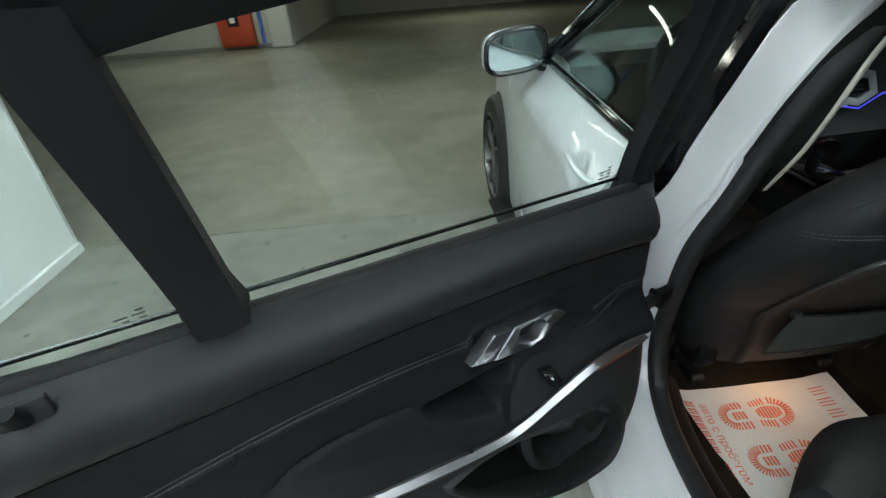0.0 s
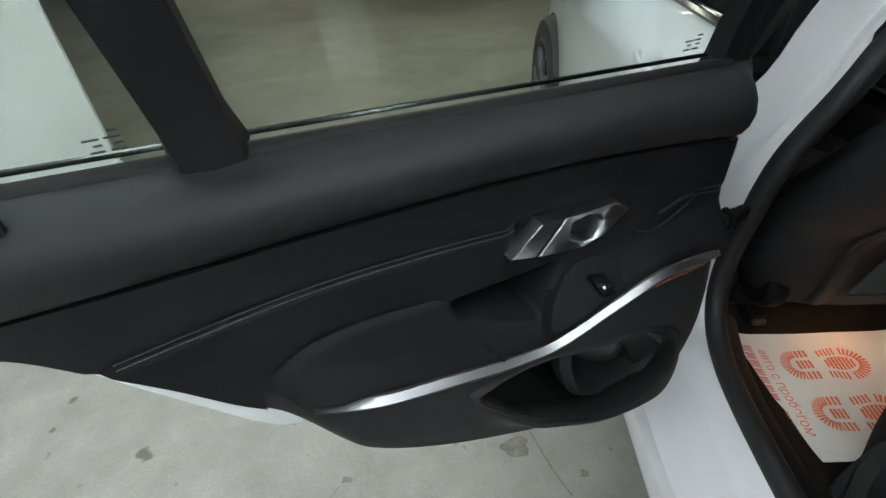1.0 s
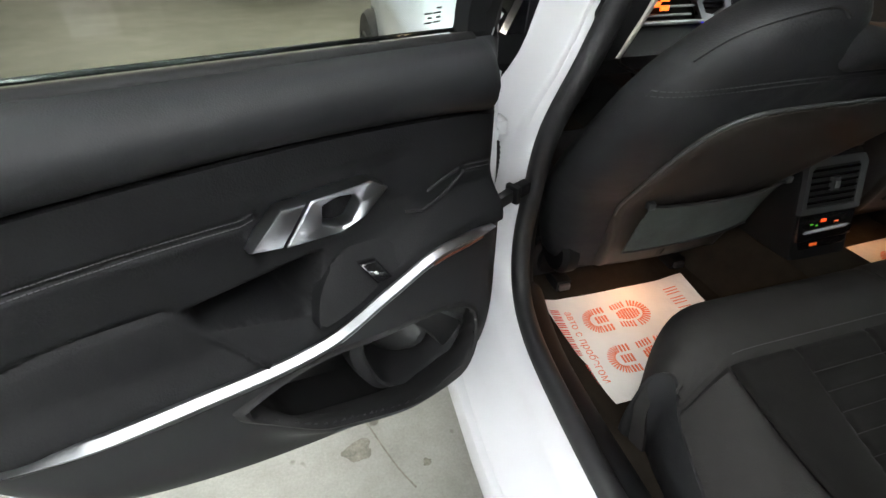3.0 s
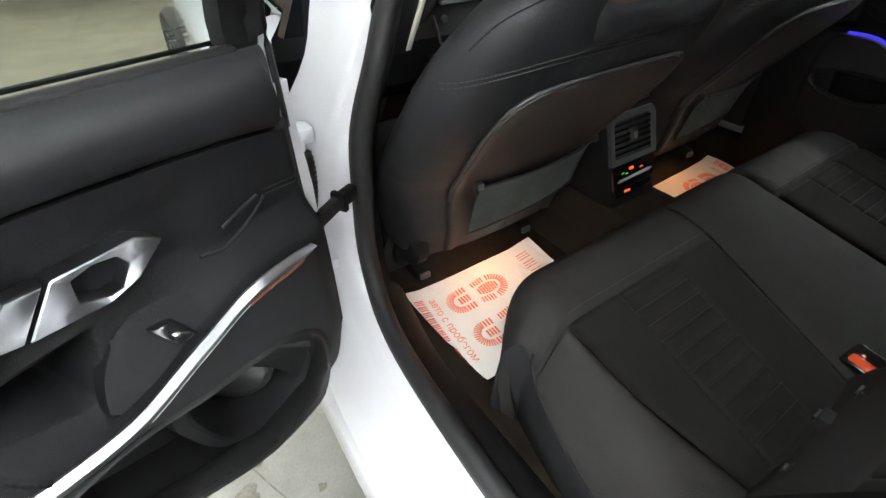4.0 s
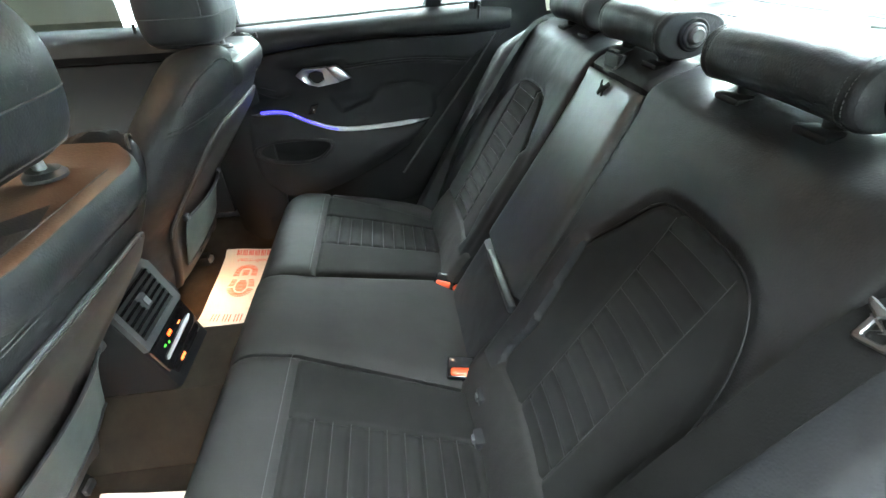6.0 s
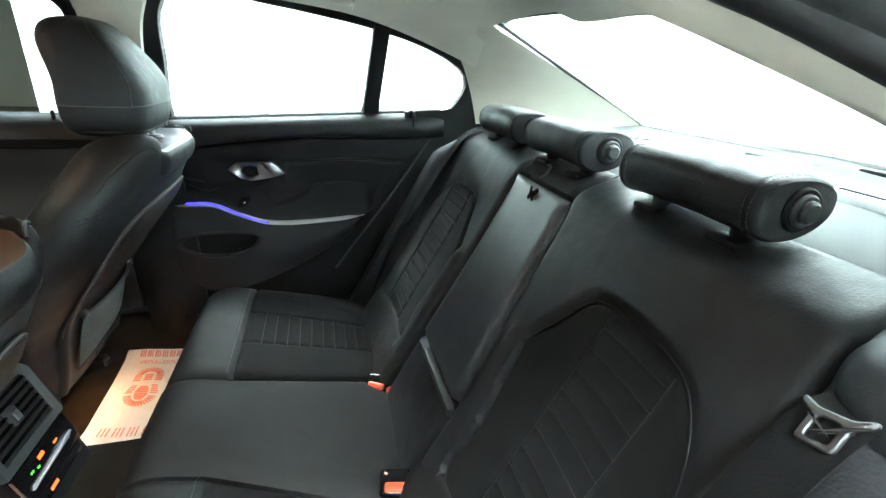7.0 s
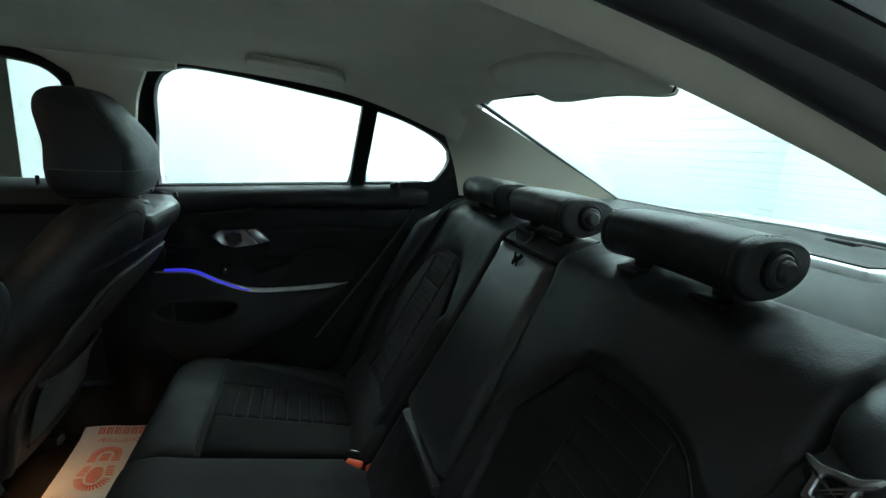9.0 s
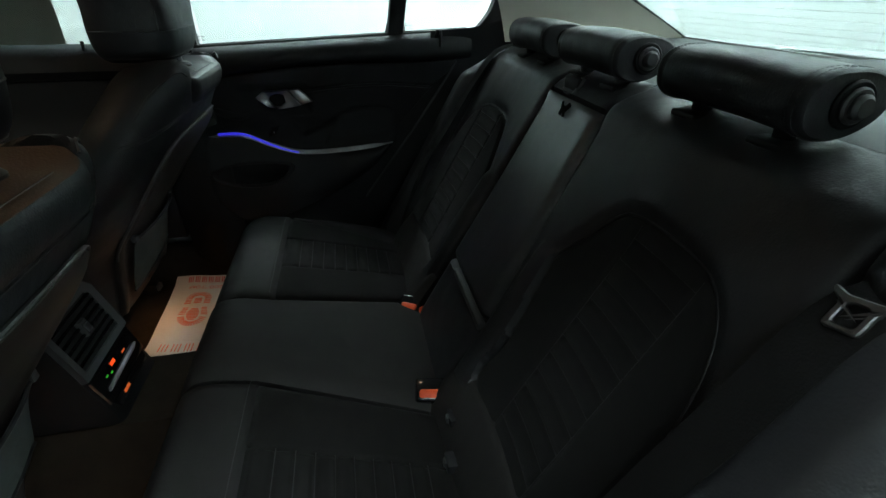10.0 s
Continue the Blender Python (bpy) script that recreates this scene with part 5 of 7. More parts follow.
        # striker latch in the rear edge and hooks under the panel
        for u, z in ((0.628, 0.728), (0.665, 0.772)):
            part("panel_clip", slab(bmesh.new(), [(u - 0.010, z - 0.012), (u + 0.008, z - 0.004), (u + 0.010, z + 0.006), (u - 0.006, z + 0.006)], lambda a, b, d: P(a, d, b), -0.036, -0.022, 0.002), STEEL, door)
        part("latch_slot", slab(bmesh.new(), [(0.64, 0.722), (0.615, 0.700), (0.61, 0.708), (0.632, 0.732)], lambda a, b, d: P(a, d, b), -0.040, -0.030), DARK, door)
    return door


DO, DD, DN = Vector((-0.943, 0.936, 0)), Vector((-0.89646, -0.44312, 0)), Vector((0.44312, -0.89646, 0))
near_door = rear_door("open_rear_door", lambda u, w, z: DO + DD * u + DN * w + Vector((0, 0, z)), "open white rear car door seen from its black inner side", True)
rear_door("far_rear_door", lambda u, w, z: Vector((0.742 + 0.012 * u - w, 0.902 - u, z + 0.022 + 0.018 * step(z, 0.70, 0.93) + 0.008 * step(z, 1.0, 1.2))), "closed far rear car door with a blue-lit trim strip", False)

# console and lens made up for the added front lamp, out of view
added_lamp = thing("roof_lamp", (0.10, 1.38, 1.33), "unseen front roof lamp added for warm light on the seats", "lamp")
part("console_shell", box((-0.10, 1.30, 1.308), (0.24, 1.48, 1.345), 0.008), TRIM, added_lamp)
part("lens", box((0.145, 1.365, 1.3035), (0.215, 1.435, 1.310), 0.002), LAMPGLOW, added_lamp, "glowing warm lamp lens")


# ---- rear bench ----
bench = thing("rear_bench", (CX, 0.5, 0.28), "black leather and suede rear bench seat with three headrests", "bench seat")
# cushion section from the bite over the front roll down to the floor: y, z
CUSH = smooth_line([(0, 0.33, 0.392), (0, 0.42, 0.424), (0, 0.55, 0.462), (0, 0.66, 0.494), (0, 0.73, 0.513), (0, 0.785, 0.520), (0, 0.825, 0.508), (0, 0.848, 0.470), (0, 0.850, 0.420), (0, 0.835, 0.35), (0, 0.82, 0.27)], 81)


def cush(x, f):
    i = min(79, int(f * 80))
    p = CUSH[i].lerp(CUSH[i + 1], f * 80 - i)
    a = abs(x - CX)
    y, z = p.y, p.z
    top = 1 - step(f, 0.55, 0.75)
    x = CX + (x - CX) * (1 - 0.07 * step(f, 0.25, 0.62) * step(a, 0.30, 0.66) + 0.05 * step(f, 0.62, 0.85) * step(a, 0.40, 0.66))
    z -= 0.085 * step(a, 0.54, 0.68) ** 2 * (0.35 + 0.65 * top)
    y -= 0.095 * step(a, 0.49, 0.68) ** 2 * step(f, 0.45, 0.72)
    m = inner_edge(f)
    z += 0.010 * (1 - step(a, m - 0.09, m)) * top - 0.004 * top
    z -= 0.009 * bumpn(a, m - 0.004, 0.016) * top
    return Vector((x, y, z))


def inner_edge(f):
    """Half width of the middle cushion, wider towards the bite."""
    return lerp(0.195, 0.129, min(1.0, f / F_SEAM))


def outer_edge(f):
    return lerp(0.478, 0.580, min(1.0, f / F_SEAM))


def stretched(s, n0, n1, lo, hi, surface, cushion=True):
    """The surface with the nominal span n0 to n1 laid between the edges lo(f) and hi(f)."""
    def g(x, f):
        t = (abs(x - CX) - n0) / (n1 - n0)
        return surface(CX + s * lerp(lo(f), hi(f), t), f)
    if cushion:
        CUSHIONS.append(g)
    return g


F_SEAM = 0.522
CUSHIONS = [cush]


def core_of(p, surface):
    if surface in CUSHIONS:
        return Vector((CX + (p.x - CX) * 0.86, 0.60, 0.30))
    return Vector((CX + (p.x - CX) * 0.86, p.y - 0.30, p.z - 0.15))


def patch(x0, x1, f0, f1, nx, nf, lift, surface, down=0.03, round_=0.006):
    rows, back = [], []
    for i in range(nx + 1):
        x = lerp(x0, x1, i / nx)
        r, b = [], []
        for k in range(nf + 1):
            f = lerp(f0, f1, k / nf)
            p = surface(x, f)
            e = min(i, nx - i) / nx * abs(x1 - x0), min(k, nf - k) / nf * abs(f1 - f0) * 0.8
            edge = min(1.0, min(e) / max(1e-4, round_ * 2))
            n = (surface(x + 1e-3, f) - surface(x - 1e-3, f)).cross(surface(x, min(1, f + 2e-3)) - surface(x, max(0, f - 2e-3))).normalized()
            inward = (core_of(p, surface) - p).normalized()
            if n.dot(inward) > 0:
                n = -n
            h = lift(x, f) if callable(lift) else lift
            r.append(p + n * (h - round_ * (1 - edge) ** 2))
            b.append(p + inward * down)
        rows.append(r)
        back.append(b)
    return solid(bmesh.new(), rows, back)


for s in (-1, 1):
    xs = sorted((CX + s * 0.132, CX + s * 0.577))
    wide = stretched(s, 0.132, 0.577, lambda f: inner_edge(f) + 0.003, lambda f: outer_edge(f) - 0.003, cush)

    def rib_edges(f):
        return lerp(0.315, 0.270, f / F_SEAM), lerp(0.440, 0.428, f / F_SEAM)

    def ribs(x, f):
        t = (abs(x - CX) - 0.132) / 0.445
        a = lerp(inner_edge(f), outer_edge(f), t)
        r0, r1 = rib_edges(f)
        h = -0.002 - 0.0045 * (bumpn(a, r0, 0.0035) + bumpn(a, r1, 0.0035))
        if r0 < a < r1:
            h -= 0.0026 * bumpn(((f * 25) % 1.0), 0.5, 0.15)
        return h
    insert = part("seat_insert", patch(xs[0], xs[1], 0.06, F_SEAM - 0.006, 96, 110, ribs, wide), SUEDE, bench, "ribbed black suede seat insert")
    for k in range(3, 12):
        f = (k + 0.5) / 25
        r0, r1 = rib_edges(f)
        bm = bmesh.new()
        tube(bm, [cush(CX + s * lerp(r0, r1, j / 12), f) + Vector((0, 0, -0.0038)) for j in range(13)], 0.0008, 4, cap=False)
        part("rib_thread", bm, RIBTHREAD, insert)
    xs2 = sorted((CX + s * 0.132, CX + s * 0.665))
    part("front_roll", patch(xs2[0], xs2[1], F_SEAM, 1.0, 40, 44, 0.001, cush), DULL, bench, "satin grey-black leather front roll of the seat")
    xs3 = sorted((CX + s * 0.583, CX + s * 0.665))
    flank = stretched(s, 0.583, 0.665, lambda f: outer_edge(f) + 0.003, lambda f: 0.665, cush)
    part("side_panel", patch(xs3[0], xs3[1], 0.02, F_SEAM - 0.004, 28, 44, 0.001, flank), DULL, bench)
    # skirt closing the cushion's side down to the floor
    bm = bmesh.new()
    edge = [cush(CX + s * 0.664, lerp(0.04, 0.98, k / 40)) for k in range(41)]
    rows = [[p.lerp(Vector((p.x + s * 0.004, p.y - 0.004, 0.27)), j / 8) + Vector((s * 0.010 * math.sin(math.pi * j / 8), 0, 0)) for j in range(9)] for p in edge]
    solid(bm, rows, [[p - Vector((s * 0.02, 0, 0)) for p in r] for r in rows])
    part("side_skirt", bm, LEATHER, bench)
    # thread along the front seam
    bm = bmesh.new()
    for i in range(100):
        x = lerp(xs[0] + 0.01, xs[1], i / 100)
        tube(bm, [cush(x, F_SEAM + 0.012) + Vector((0, 0, 0.0015)), cush(x + 0.0027, F_SEAM + 0.012) + Vector((0, 0, 0.0015))], 0.0007, 4, cap=False)
    part("seam_thread", bm, STITCH, bench)
def mid_surface(x, f):
    return cush(CX + (x - CX) / 0.126 * (inner_edge(f) - 0.003), f)


CUSHIONS.append(mid_surface)
part("middle_cushion", patch(CX - 0.126, CX + 0.126, 0.02, 1.0, 36, 70, 0.003, mid_surface), DULL, bench, "dull black middle seat cushion")

# backrest


def back_edge(x, f):
    """Half width of the middle part of the backrest; its near edge slants."""
    return lerp(0.160, 0.090, f) if x < CX else 0.133


def back(x, f):
    """f from the bite, 0, to the shoulder, 1, and over the top."""
    z = lerp(0.36, 0.985, f)
    y = 0.6093 - 0.55 * z
    a = abs(x - CX)
    y -= 0.060 * step(f, 0.92, 1.0) ** 2
    z -= 0.004 * step(f, 0.97, 1.0)
    # bolsters towards the doors, and a shallow seat for each back
    y += 0.040 * step(a, 0.545, 0.60) * (1 - step(f, 0.85, 1.0)) - 0.014 * bumpn(a, 0.34, 0.13) * (1 - step(f, 0.7, 0.9))
    y -= 0.055 * step(a, 0.635, 0.70)
    y -= 0.016 * bumpn(a, 0.545, 0.007)
    z -= 0.05 * step(a, 0.52, 0.70) * step(f, 0.8, 1.0)
    y -= 0.012 * bumpn(a, back_edge(x, f) - 0.003, 0.012) * (1 - step(f, 0.88, 0.92))
    return Vector((x, y, z))


INSERT = [(0.228, 0.490), (0.214, 0.60), (0.194, 0.715), (0.197, 0.748), (0.228, 0.792), (0.256, 0.834), (0.285, 0.849), (0.35, 0.852), (0.42, 0.849), (0.460, 0.834), (0.496, 0.795), (0.520, 0.735), (0.528, 0.66), (0.526, 0.57), (0.510, 0.490)]


def zf(z):
    return (z - 0.36) / 0.625


for s in (-1, 1):
    # leather back with a hollow for the insert
    outline = [(p.x, p.z) for p in smooth_line([(a, 0, b) for a, b in INSERT], 60, True)]

    fine = np.array([(p.x, p.z) for p in smooth_line([(a, 0, b) for a, b in INSERT], 400, True)])

    def lift(x, f, s=s):
        a, z = lerp(back_edge(CX + s, f), 0.70, (abs(x - CX) - 0.131) / 0.569), lerp(0.36, 0.985, f)
        d = float(np.sqrt(((fine - (a, z)) ** 2).sum(1).min()))
        if inside(outline, a, z):
            return -0.004 - 0.010 * step(d, 0.0, 0.016)
        fin = 0.011 * (1 - step(z, 0.730, 0.752 + 0.15 * (0.19 - a))) * step(a, 0.150, 0.166) * (1 - step(a, 0.23, 0.26))
        return 0.003 + fin - 0.006 * bumpn(d, 0.0, 0.010)
    xs = sorted((CX + s * 0.131, CX + s * 0.70))
    whole = stretched(s, 0.131, 0.70, lambda f, s=s: back_edge(CX + s, f), lambda f: 0.70, back, False)
    part("seat_back", patch(xs[0], xs[1], 0.0, 1.0, 120, 120, lift, whole, 0.05), LEATHER, bench, "black leather seat back")
    # suede insert: a fine sheet with pressed ribs
    rib_z = [0.5225 + 0.0302 * k for k in range(11)]

    def rib(a, z):
        h = 0.0035 * (bumpn(a, 0.308, 0.004) + bumpn(a, 0.438, 0.004))
        if 0.308 < a < 0.438:
            h += 0.0030 * max(bumpn(z, r, 0.0045) for r in rib_z)
        return 0.003 - h
    bm = bmesh.new()
    na, nz = 84, 96
    vs = {}
    for i in range(na + 1):
        for k in range(nz + 1):
            a, z = lerp(0.186, 0.534, i / na), lerp(0.484, 0.856, k / nz)
            d = float(np.sqrt(((fine - (a, z)) ** 2).sum(1).min()))
            within = inside(outline, a, z)
            if within or d < 0.006:
                vs[i, k] = bm.verts.new(back(CX + s * a, zf(z)) + Vector((0, 0.88, 0.47)) * (rib(a, z) - (0.010 if not within else 0.010 * (1 - step(d, 0.0, 0.012)))))
    for i in range(na):
        for k in range(nz):
            c = [vs.get(q) for q in ((i, k), (i + 1, k), (i + 1, k + 1), (i, k + 1))]
            if all(c):
                bm.faces.new(c)
    ins = part("back_insert", bm, SUEDE, bench, "black suede back insert with stitched ribs")
    bm = bmesh.new()
    tube(bm, [back(CX + s * p, zf(z)) + Vector((0, -0.004, -0.002)) for p, z in outline], 0.0026, 6, True, ref=(0, 1, 0))
    part("insert_piping", bm, LEATHER, ins)
    # stitched lines on the insert
    lines = [[(0.308, 0.495), (0.308, 0.64), (0.308, 0.842)], [(0.438, 0.495), (0.438, 0.64), (0.438, 0.838)]]
    lines += [[(0.309, z0), (0.37, z0), (0.437, z0)] for z0 in rib_z]
    for ln in lines:
        bm = bmesh.new()
        pts = [back(CX + s * p.x, zf(p.z)) + Vector((0, 0.0008, 0.0004)) for p in smooth_line([(p, 0, z) for p, z in ln], 40)]
        tube(bm, pts, 0.0007, 4, cap=False)
        part("rib_thread", bm, RIBTHREAD, ins)
    xr = sorted((CX + s * 0.140, CX + s * 0.520))
    part("lower_roll", patch(xr[0], xr[1], 0.02, 0.232, 40, 20, lambda x, f: 0.004 + 0.016 * math.sin(math.pi * min(1.0, f / 0.232)) ** 0.7, back, 0.03, 0.006), DULL, bench, "satin leather roll at the foot of the seat back")
    # piping beside the door
    bm = bmesh.new()
    tube(bm, smooth_line([(CX + s * 0.70, 0.47, 0.49), (CX + s * 0.708, 0.40, 0.58), (CX + s * 0.712, 0.30, 0.71), (CX + s * 0.712, 0.215, 0.83), (CX + s * 0.70, 0.16, 0.92)], 24), 0.0035, 6)
    part("piping", bm, GREYP, bench, "thin grey edge beside the door")

# folded middle armrest with its strap, belt slot above
def arm_surface(x, f):
    t = (x - CX + 0.112) / 0.226
    return back(CX + lerp(0.004 - back_edge(CX - 1, f), back_edge(CX + 1, f) - 0.004, t), f)


part("armrest", patch(CX - 0.112, CX + 0.114, 0.345, 0.922, 34, 60, lambda x, f: 0.006 - 0.003 * bumpn(f, 0.60, 0.3), arm_surface, 0.05, 0.006), LEATHER_SHINE, bench, "folded smooth leather armrest")
part("middle_back", patch(CX - 0.112, CX + 0.114, 0.0, 1.0, 24, 60, lambda x, f: -0.010 if 0.33 < f < 0.93 else 0.002, arm_surface, 0.04), LEATHER, bench)
bm = bmesh.new()
st = back(CX + 0.015, 0.905)
tube(bm, smooth_line([st + Vector((-0.016, 0.010, 0.008)), st + Vector((-0.005, 0.016, -0.004)), st + Vector((0.004, 0.016, -0.006)), st + Vector((0.014, 0.010, 0.007))], 12), 0.005, 6, flat=0.3, ref=(0, 1, 0))
tube(bm, [st + Vector((-0.002, 0.014, 0.002)), st + Vector((-0.008, 0.018, -0.015))], 0.005, 6, flat=0.3, ref=(0, 1, 0))
tube(bm, [st + Vector((0.001, 0.014, 0.002)), st + Vector((0.009, 0.018, -0.014))], 0.005, 6, flat=0.3, ref=(0, 1, 0))
part("strap", bm, WEB, bench, "black pull strap of the armrest")
p0 = back(CX + 0.06, 0.957)
part("guide_slot", box((p0.x - 0.030, p0.y + 0.002, p0.z - 0.014), (p0.x + 0.026, p0.y + 0.016, p0.z + 0.014), 0.004), DARK, bench)
bm = bmesh.new()
tube(bm, smooth_line([p0 + Vector(q) * 0.78 for q in ((0.030, 0.004, 0.018), (0.031, 0.014, -0.004), (0.024, 0.020, -0.018), (0.0, 0.022, -0.021), (-0.026, 0.020, -0.018), (-0.034, 0.014, -0.004), (-0.033, 0.004, 0.018))], 30), 0.0045, 8)
part("belt_guide", bm, GREYP, bench, "grey plastic belt guide loop")
# pale strip for the light caught along the foot of the folded armrest
bm = box((-0.168, 0.293, 0.562), (0.030, 0.3095, 0.581), 0.005)
part("armrest_lit_edge", bm, CAP, bench, "grey strip standing for the lit lower edge of the folded armrest")


def headrest(x0, x1):
    """A rolled headrest lying along the shoulder, with round caps at its ends."""
    hr = thing("rear_headrest", ((x0 + x1) / 2, 0.05, 0.98), "rolled black leather rear headrest with round end caps", "headrest", "rear headrests")
    cy, cz = 0.036, 1.019
    n, m = 44, 40

    def section(a, r=1.0):
        # round in front, drawn out and thinner to the rear
        ca, sa = math.cos(a), math.sin(a)
        ry = 0.048 if ca > 0 else 0.060
        thin = 1.0 - 0.20 * max(0.0, -ca) ** 1.5
        return cy + ry * r * math.copysign(abs(ca) ** 0.82, ca), cz + (0.0335 if sa > 0 else 0.037) * r * thin * math.copysign(abs(sa) ** 0.80, sa) + 0.004 * max(0.0, -ca)
    rows = []
    for i in range(n + 1):
        f = i / n
        f = 0.5 - 0.5 * math.cos(math.pi * f)
        x = lerp(x0, x1, f)
        e = min(f, 1 - f) * (x1 - x0)
        r = 1.0 - 0.10 * (1 - min(1.0, e / 0.007)) ** 2 - 0.030 * bumpn(e, 0.013, 0.0022)
        sag = 0.003 * math.sin(math.pi * f)
        rows.append([(x, y, z + sag) for y, z in [section(2 * math.pi * j / m, r) for j in range(m)]])
    bm = bmesh.new()
    grid(bm, rows, close_u=True, cap=True)
    roll = part("roll", bm, LEATHER, hr)
    for x, d in ((x0, -1), (x1, 1)):
        cap = part("end_cap", disc(bmesh.new(), (x - d * 0.002, cy - 0.008, cz), (d, 0, 0), 0.0240, 0.006, 40, 0.002), HARD, hr)
        part("ring", disc(bmesh.new(), (x + d * 0.003, cy - 0.008, cz), (d, 0, 0), 0.0180, 0.005, 36, 0.002), CAP, cap)
        part("button", disc(bmesh.new(), (x + d * 0.007, cy - 0.008, cz), (d, 0, 0), 0.0125, 0.008, 36, 0.0035), CAP, cap)
        for off in (0.009, 0.017):
            bm = bmesh.new()
            for j in range(56):
                q = [(x - d * off, *section(2 * math.pi * k / 56, 1.004)) for k in (j, j + 0.62)]
                tube(bm, q, 0.0007, 4, cap=False)
            part("seam_thread", bm, STITCH, roll)
    for x in (lerp(x0, x1, 0.22), lerp(x0, x1, 0.80)):
        bm = bmesh.new()
        tube(bm, [(x, cy - 0.005, 0.95), (x, cy, 1.005)], 0.013, 12)
        part("post", bm, HARD, hr)
        part("collar", box((x - 0.024, cy - 0.014, 0.962), (x + 0.024, cy + 0.028, 0.973), 0.005), HARD, hr)


headrest(-0.440, -0.205)
headrest(-0.098, 0.128)
headrest(0.200, 0.430)


# buckles, belts and child-seat anchors
def buckle(x, y, z, tilt, label):
    b = thing("belt_buckle", (x, y, z), label, "belt buckle", "belt buckles")
    m = Matrix.Translation((x, y, z)) @ Euler((radians(-28), 0, radians(tilt))).to_matrix().to_4x4()
    part("buckle_body", box((-0.029, -0.03, -0.03), (0.029, 0.018, 0.012), 0.007, 3, m), GLOSS, b)
    part("button", box((-0.021, -0.007, 0.006), (0.021, 0.012, 0.0150), 0.006, 3, m), ORANGE, b, "orange release button")
    bm = bmesh.new()
    tube(bm, [m @ Vector((0, -0.02, -0.03)), m @ Vector((0, -0.05, -0.07))], 0.02, 8, flat=0.3)
    part("stalk", bm, WEB, b)


buckle(-0.172, 0.400, 0.424, 78, "black belt buckle with an orange button at the seat's bite")
buckle(0.092, 0.362, 0.414, 10, "black belt buckle with an orange button at the seat's bite")
buckle(0.126, 0.398, 0.416, 60, "black belt buckle lying flat with its orange button showing")
for k, (x, y, z) in enumerate(((-0.257, 0.372, 0.445), (-0.322, 0.390, 0.416), (-0.46, 0.378, 0.424), (0.185, 0.364, 0.440), (0.50, 0.352, 0.424))):
    anc = thing("seat_anchor", (x, y, z), "small black child-seat anchor flap with a grey tag", "seat anchor", "seat anchors")
    part("flap", box((x - 0.016, y - 0.014, z - 0.012), (x + 0.016, y + 0.010, z + 0.012), 0.004), LOWER, anc)
    part("tag", box((x - 0.006, y + 0.008, z - 0.004), (x + 0.007, y + 0.014, z + 0.009), 0.002), GREYP, anc)


def webbing(bm, pts, across, w=0.046):
    line = smooth_line(pts, 24)
    rows = [[p - Vector(across) * w / 2, p + Vector(across) * w / 2] for p in line]
    return solid(bm, rows, [[p + Vector((0, -0.0015, 0.0005)) for p in r] for r in rows])


belt = thing("seat_belt", (-0.57, 0.13, 0.87), "black seat belt with steel tongue on the near seat back", "seat belt", "seat belts")
part("webbing", webbing(bmesh.new(), [(-0.604, 0.122, 0.922), (-0.603, 0.145, 0.917), (-0.604, 0.178, 0.892), (-0.600, 0.228, 0.804), (-0.593, 0.276, 0.709), (-0.592, 0.345, 0.58), (-0.60, 0.405, 0.46)], (0.99, 0.06, -0.10), 0.046), WEB, belt)
t_up = Vector((0.10, -0.62, 0.78)).normalized()
t_side = Vector((0.97, 0.10, -0.20)).normalized()
t_out = t_side.cross(t_up)
t_at = Vector((-0.607, 0.160, 0.916))


def tongue_at(a, b, d):
    return t_at + t_side * a * 0.60 + t_up * b * 0.60 + t_out * d * 0.7


bm = bmesh.new()
o = [(-0.022, -0.030), (-0.018, -0.034), (0.018, -0.034), (0.022, -0.030), (0.022, 0.002), (0.036, 0.012), (0.040, 0.020), (0.036, 0.022), (0.018, 0.014), (-0.018, 0.014), (-0.036, 0.024), (-0.040, 0.021), (-0.036, 0.012), (-0.022, 0.002)]
i_ = [(-0.013, -0.024), (-0.011, -0.026), (0.011, -0.026), (0.013, -0.024), (0.013, -0.008), (0.013, -0.002), (0.013, 0.0), (0.012, 0.002), (0.008, 0.004), (-0.008, 0.004), (-0.012, 0.002), (-0.013, 0.0), (-0.013, -0.002), (-0.013, -0.008)]
grid(bm, [[tongue_at(a, b, d) for a, b in q] for q, d in ((i_, -0.004), (i_, 0.004), (o, 0.004), (o, -0.004))], close_u=True, close_v=True)
bmesh.ops.bevel(bm, geom=list(bm.edges), offset=0.0012, segments=1, affect="EDGES")
part("tongue", bm, TONGUE, belt, "steel belt tongue")
part("tag", box((-0.600, 0.105, 0.921), (-0.580, 0.112, 0.926), 0.001), TAGW, belt)
part("belt_cover", patch(CX - 0.700, CX - 0.556, zf(0.915), 1.0, 24, 20, lambda x, f: 0.014 + 0.010 * bumpn(f, 0.93, 0.05), back, 0.05, 0.014), LEATHER, bench, "padded leather cover over the belt outlet")
belt2 = thing("seat_belt", (0.56, 0.1, 0.9), "black seat belt lying along the far seat back", "seat belt", "seat belts")
part("webbing", webbing(bmesh.new(), [(0.50, 0.00, 0.988), (0.515, 0.085, 0.965), (0.52, 0.150, 0.88), (0.53, 0.22, 0.76), (0.54, 0.29, 0.64), (0.54, 0.37, 0.45)], (1, 0, 0)), WEB, belt2)


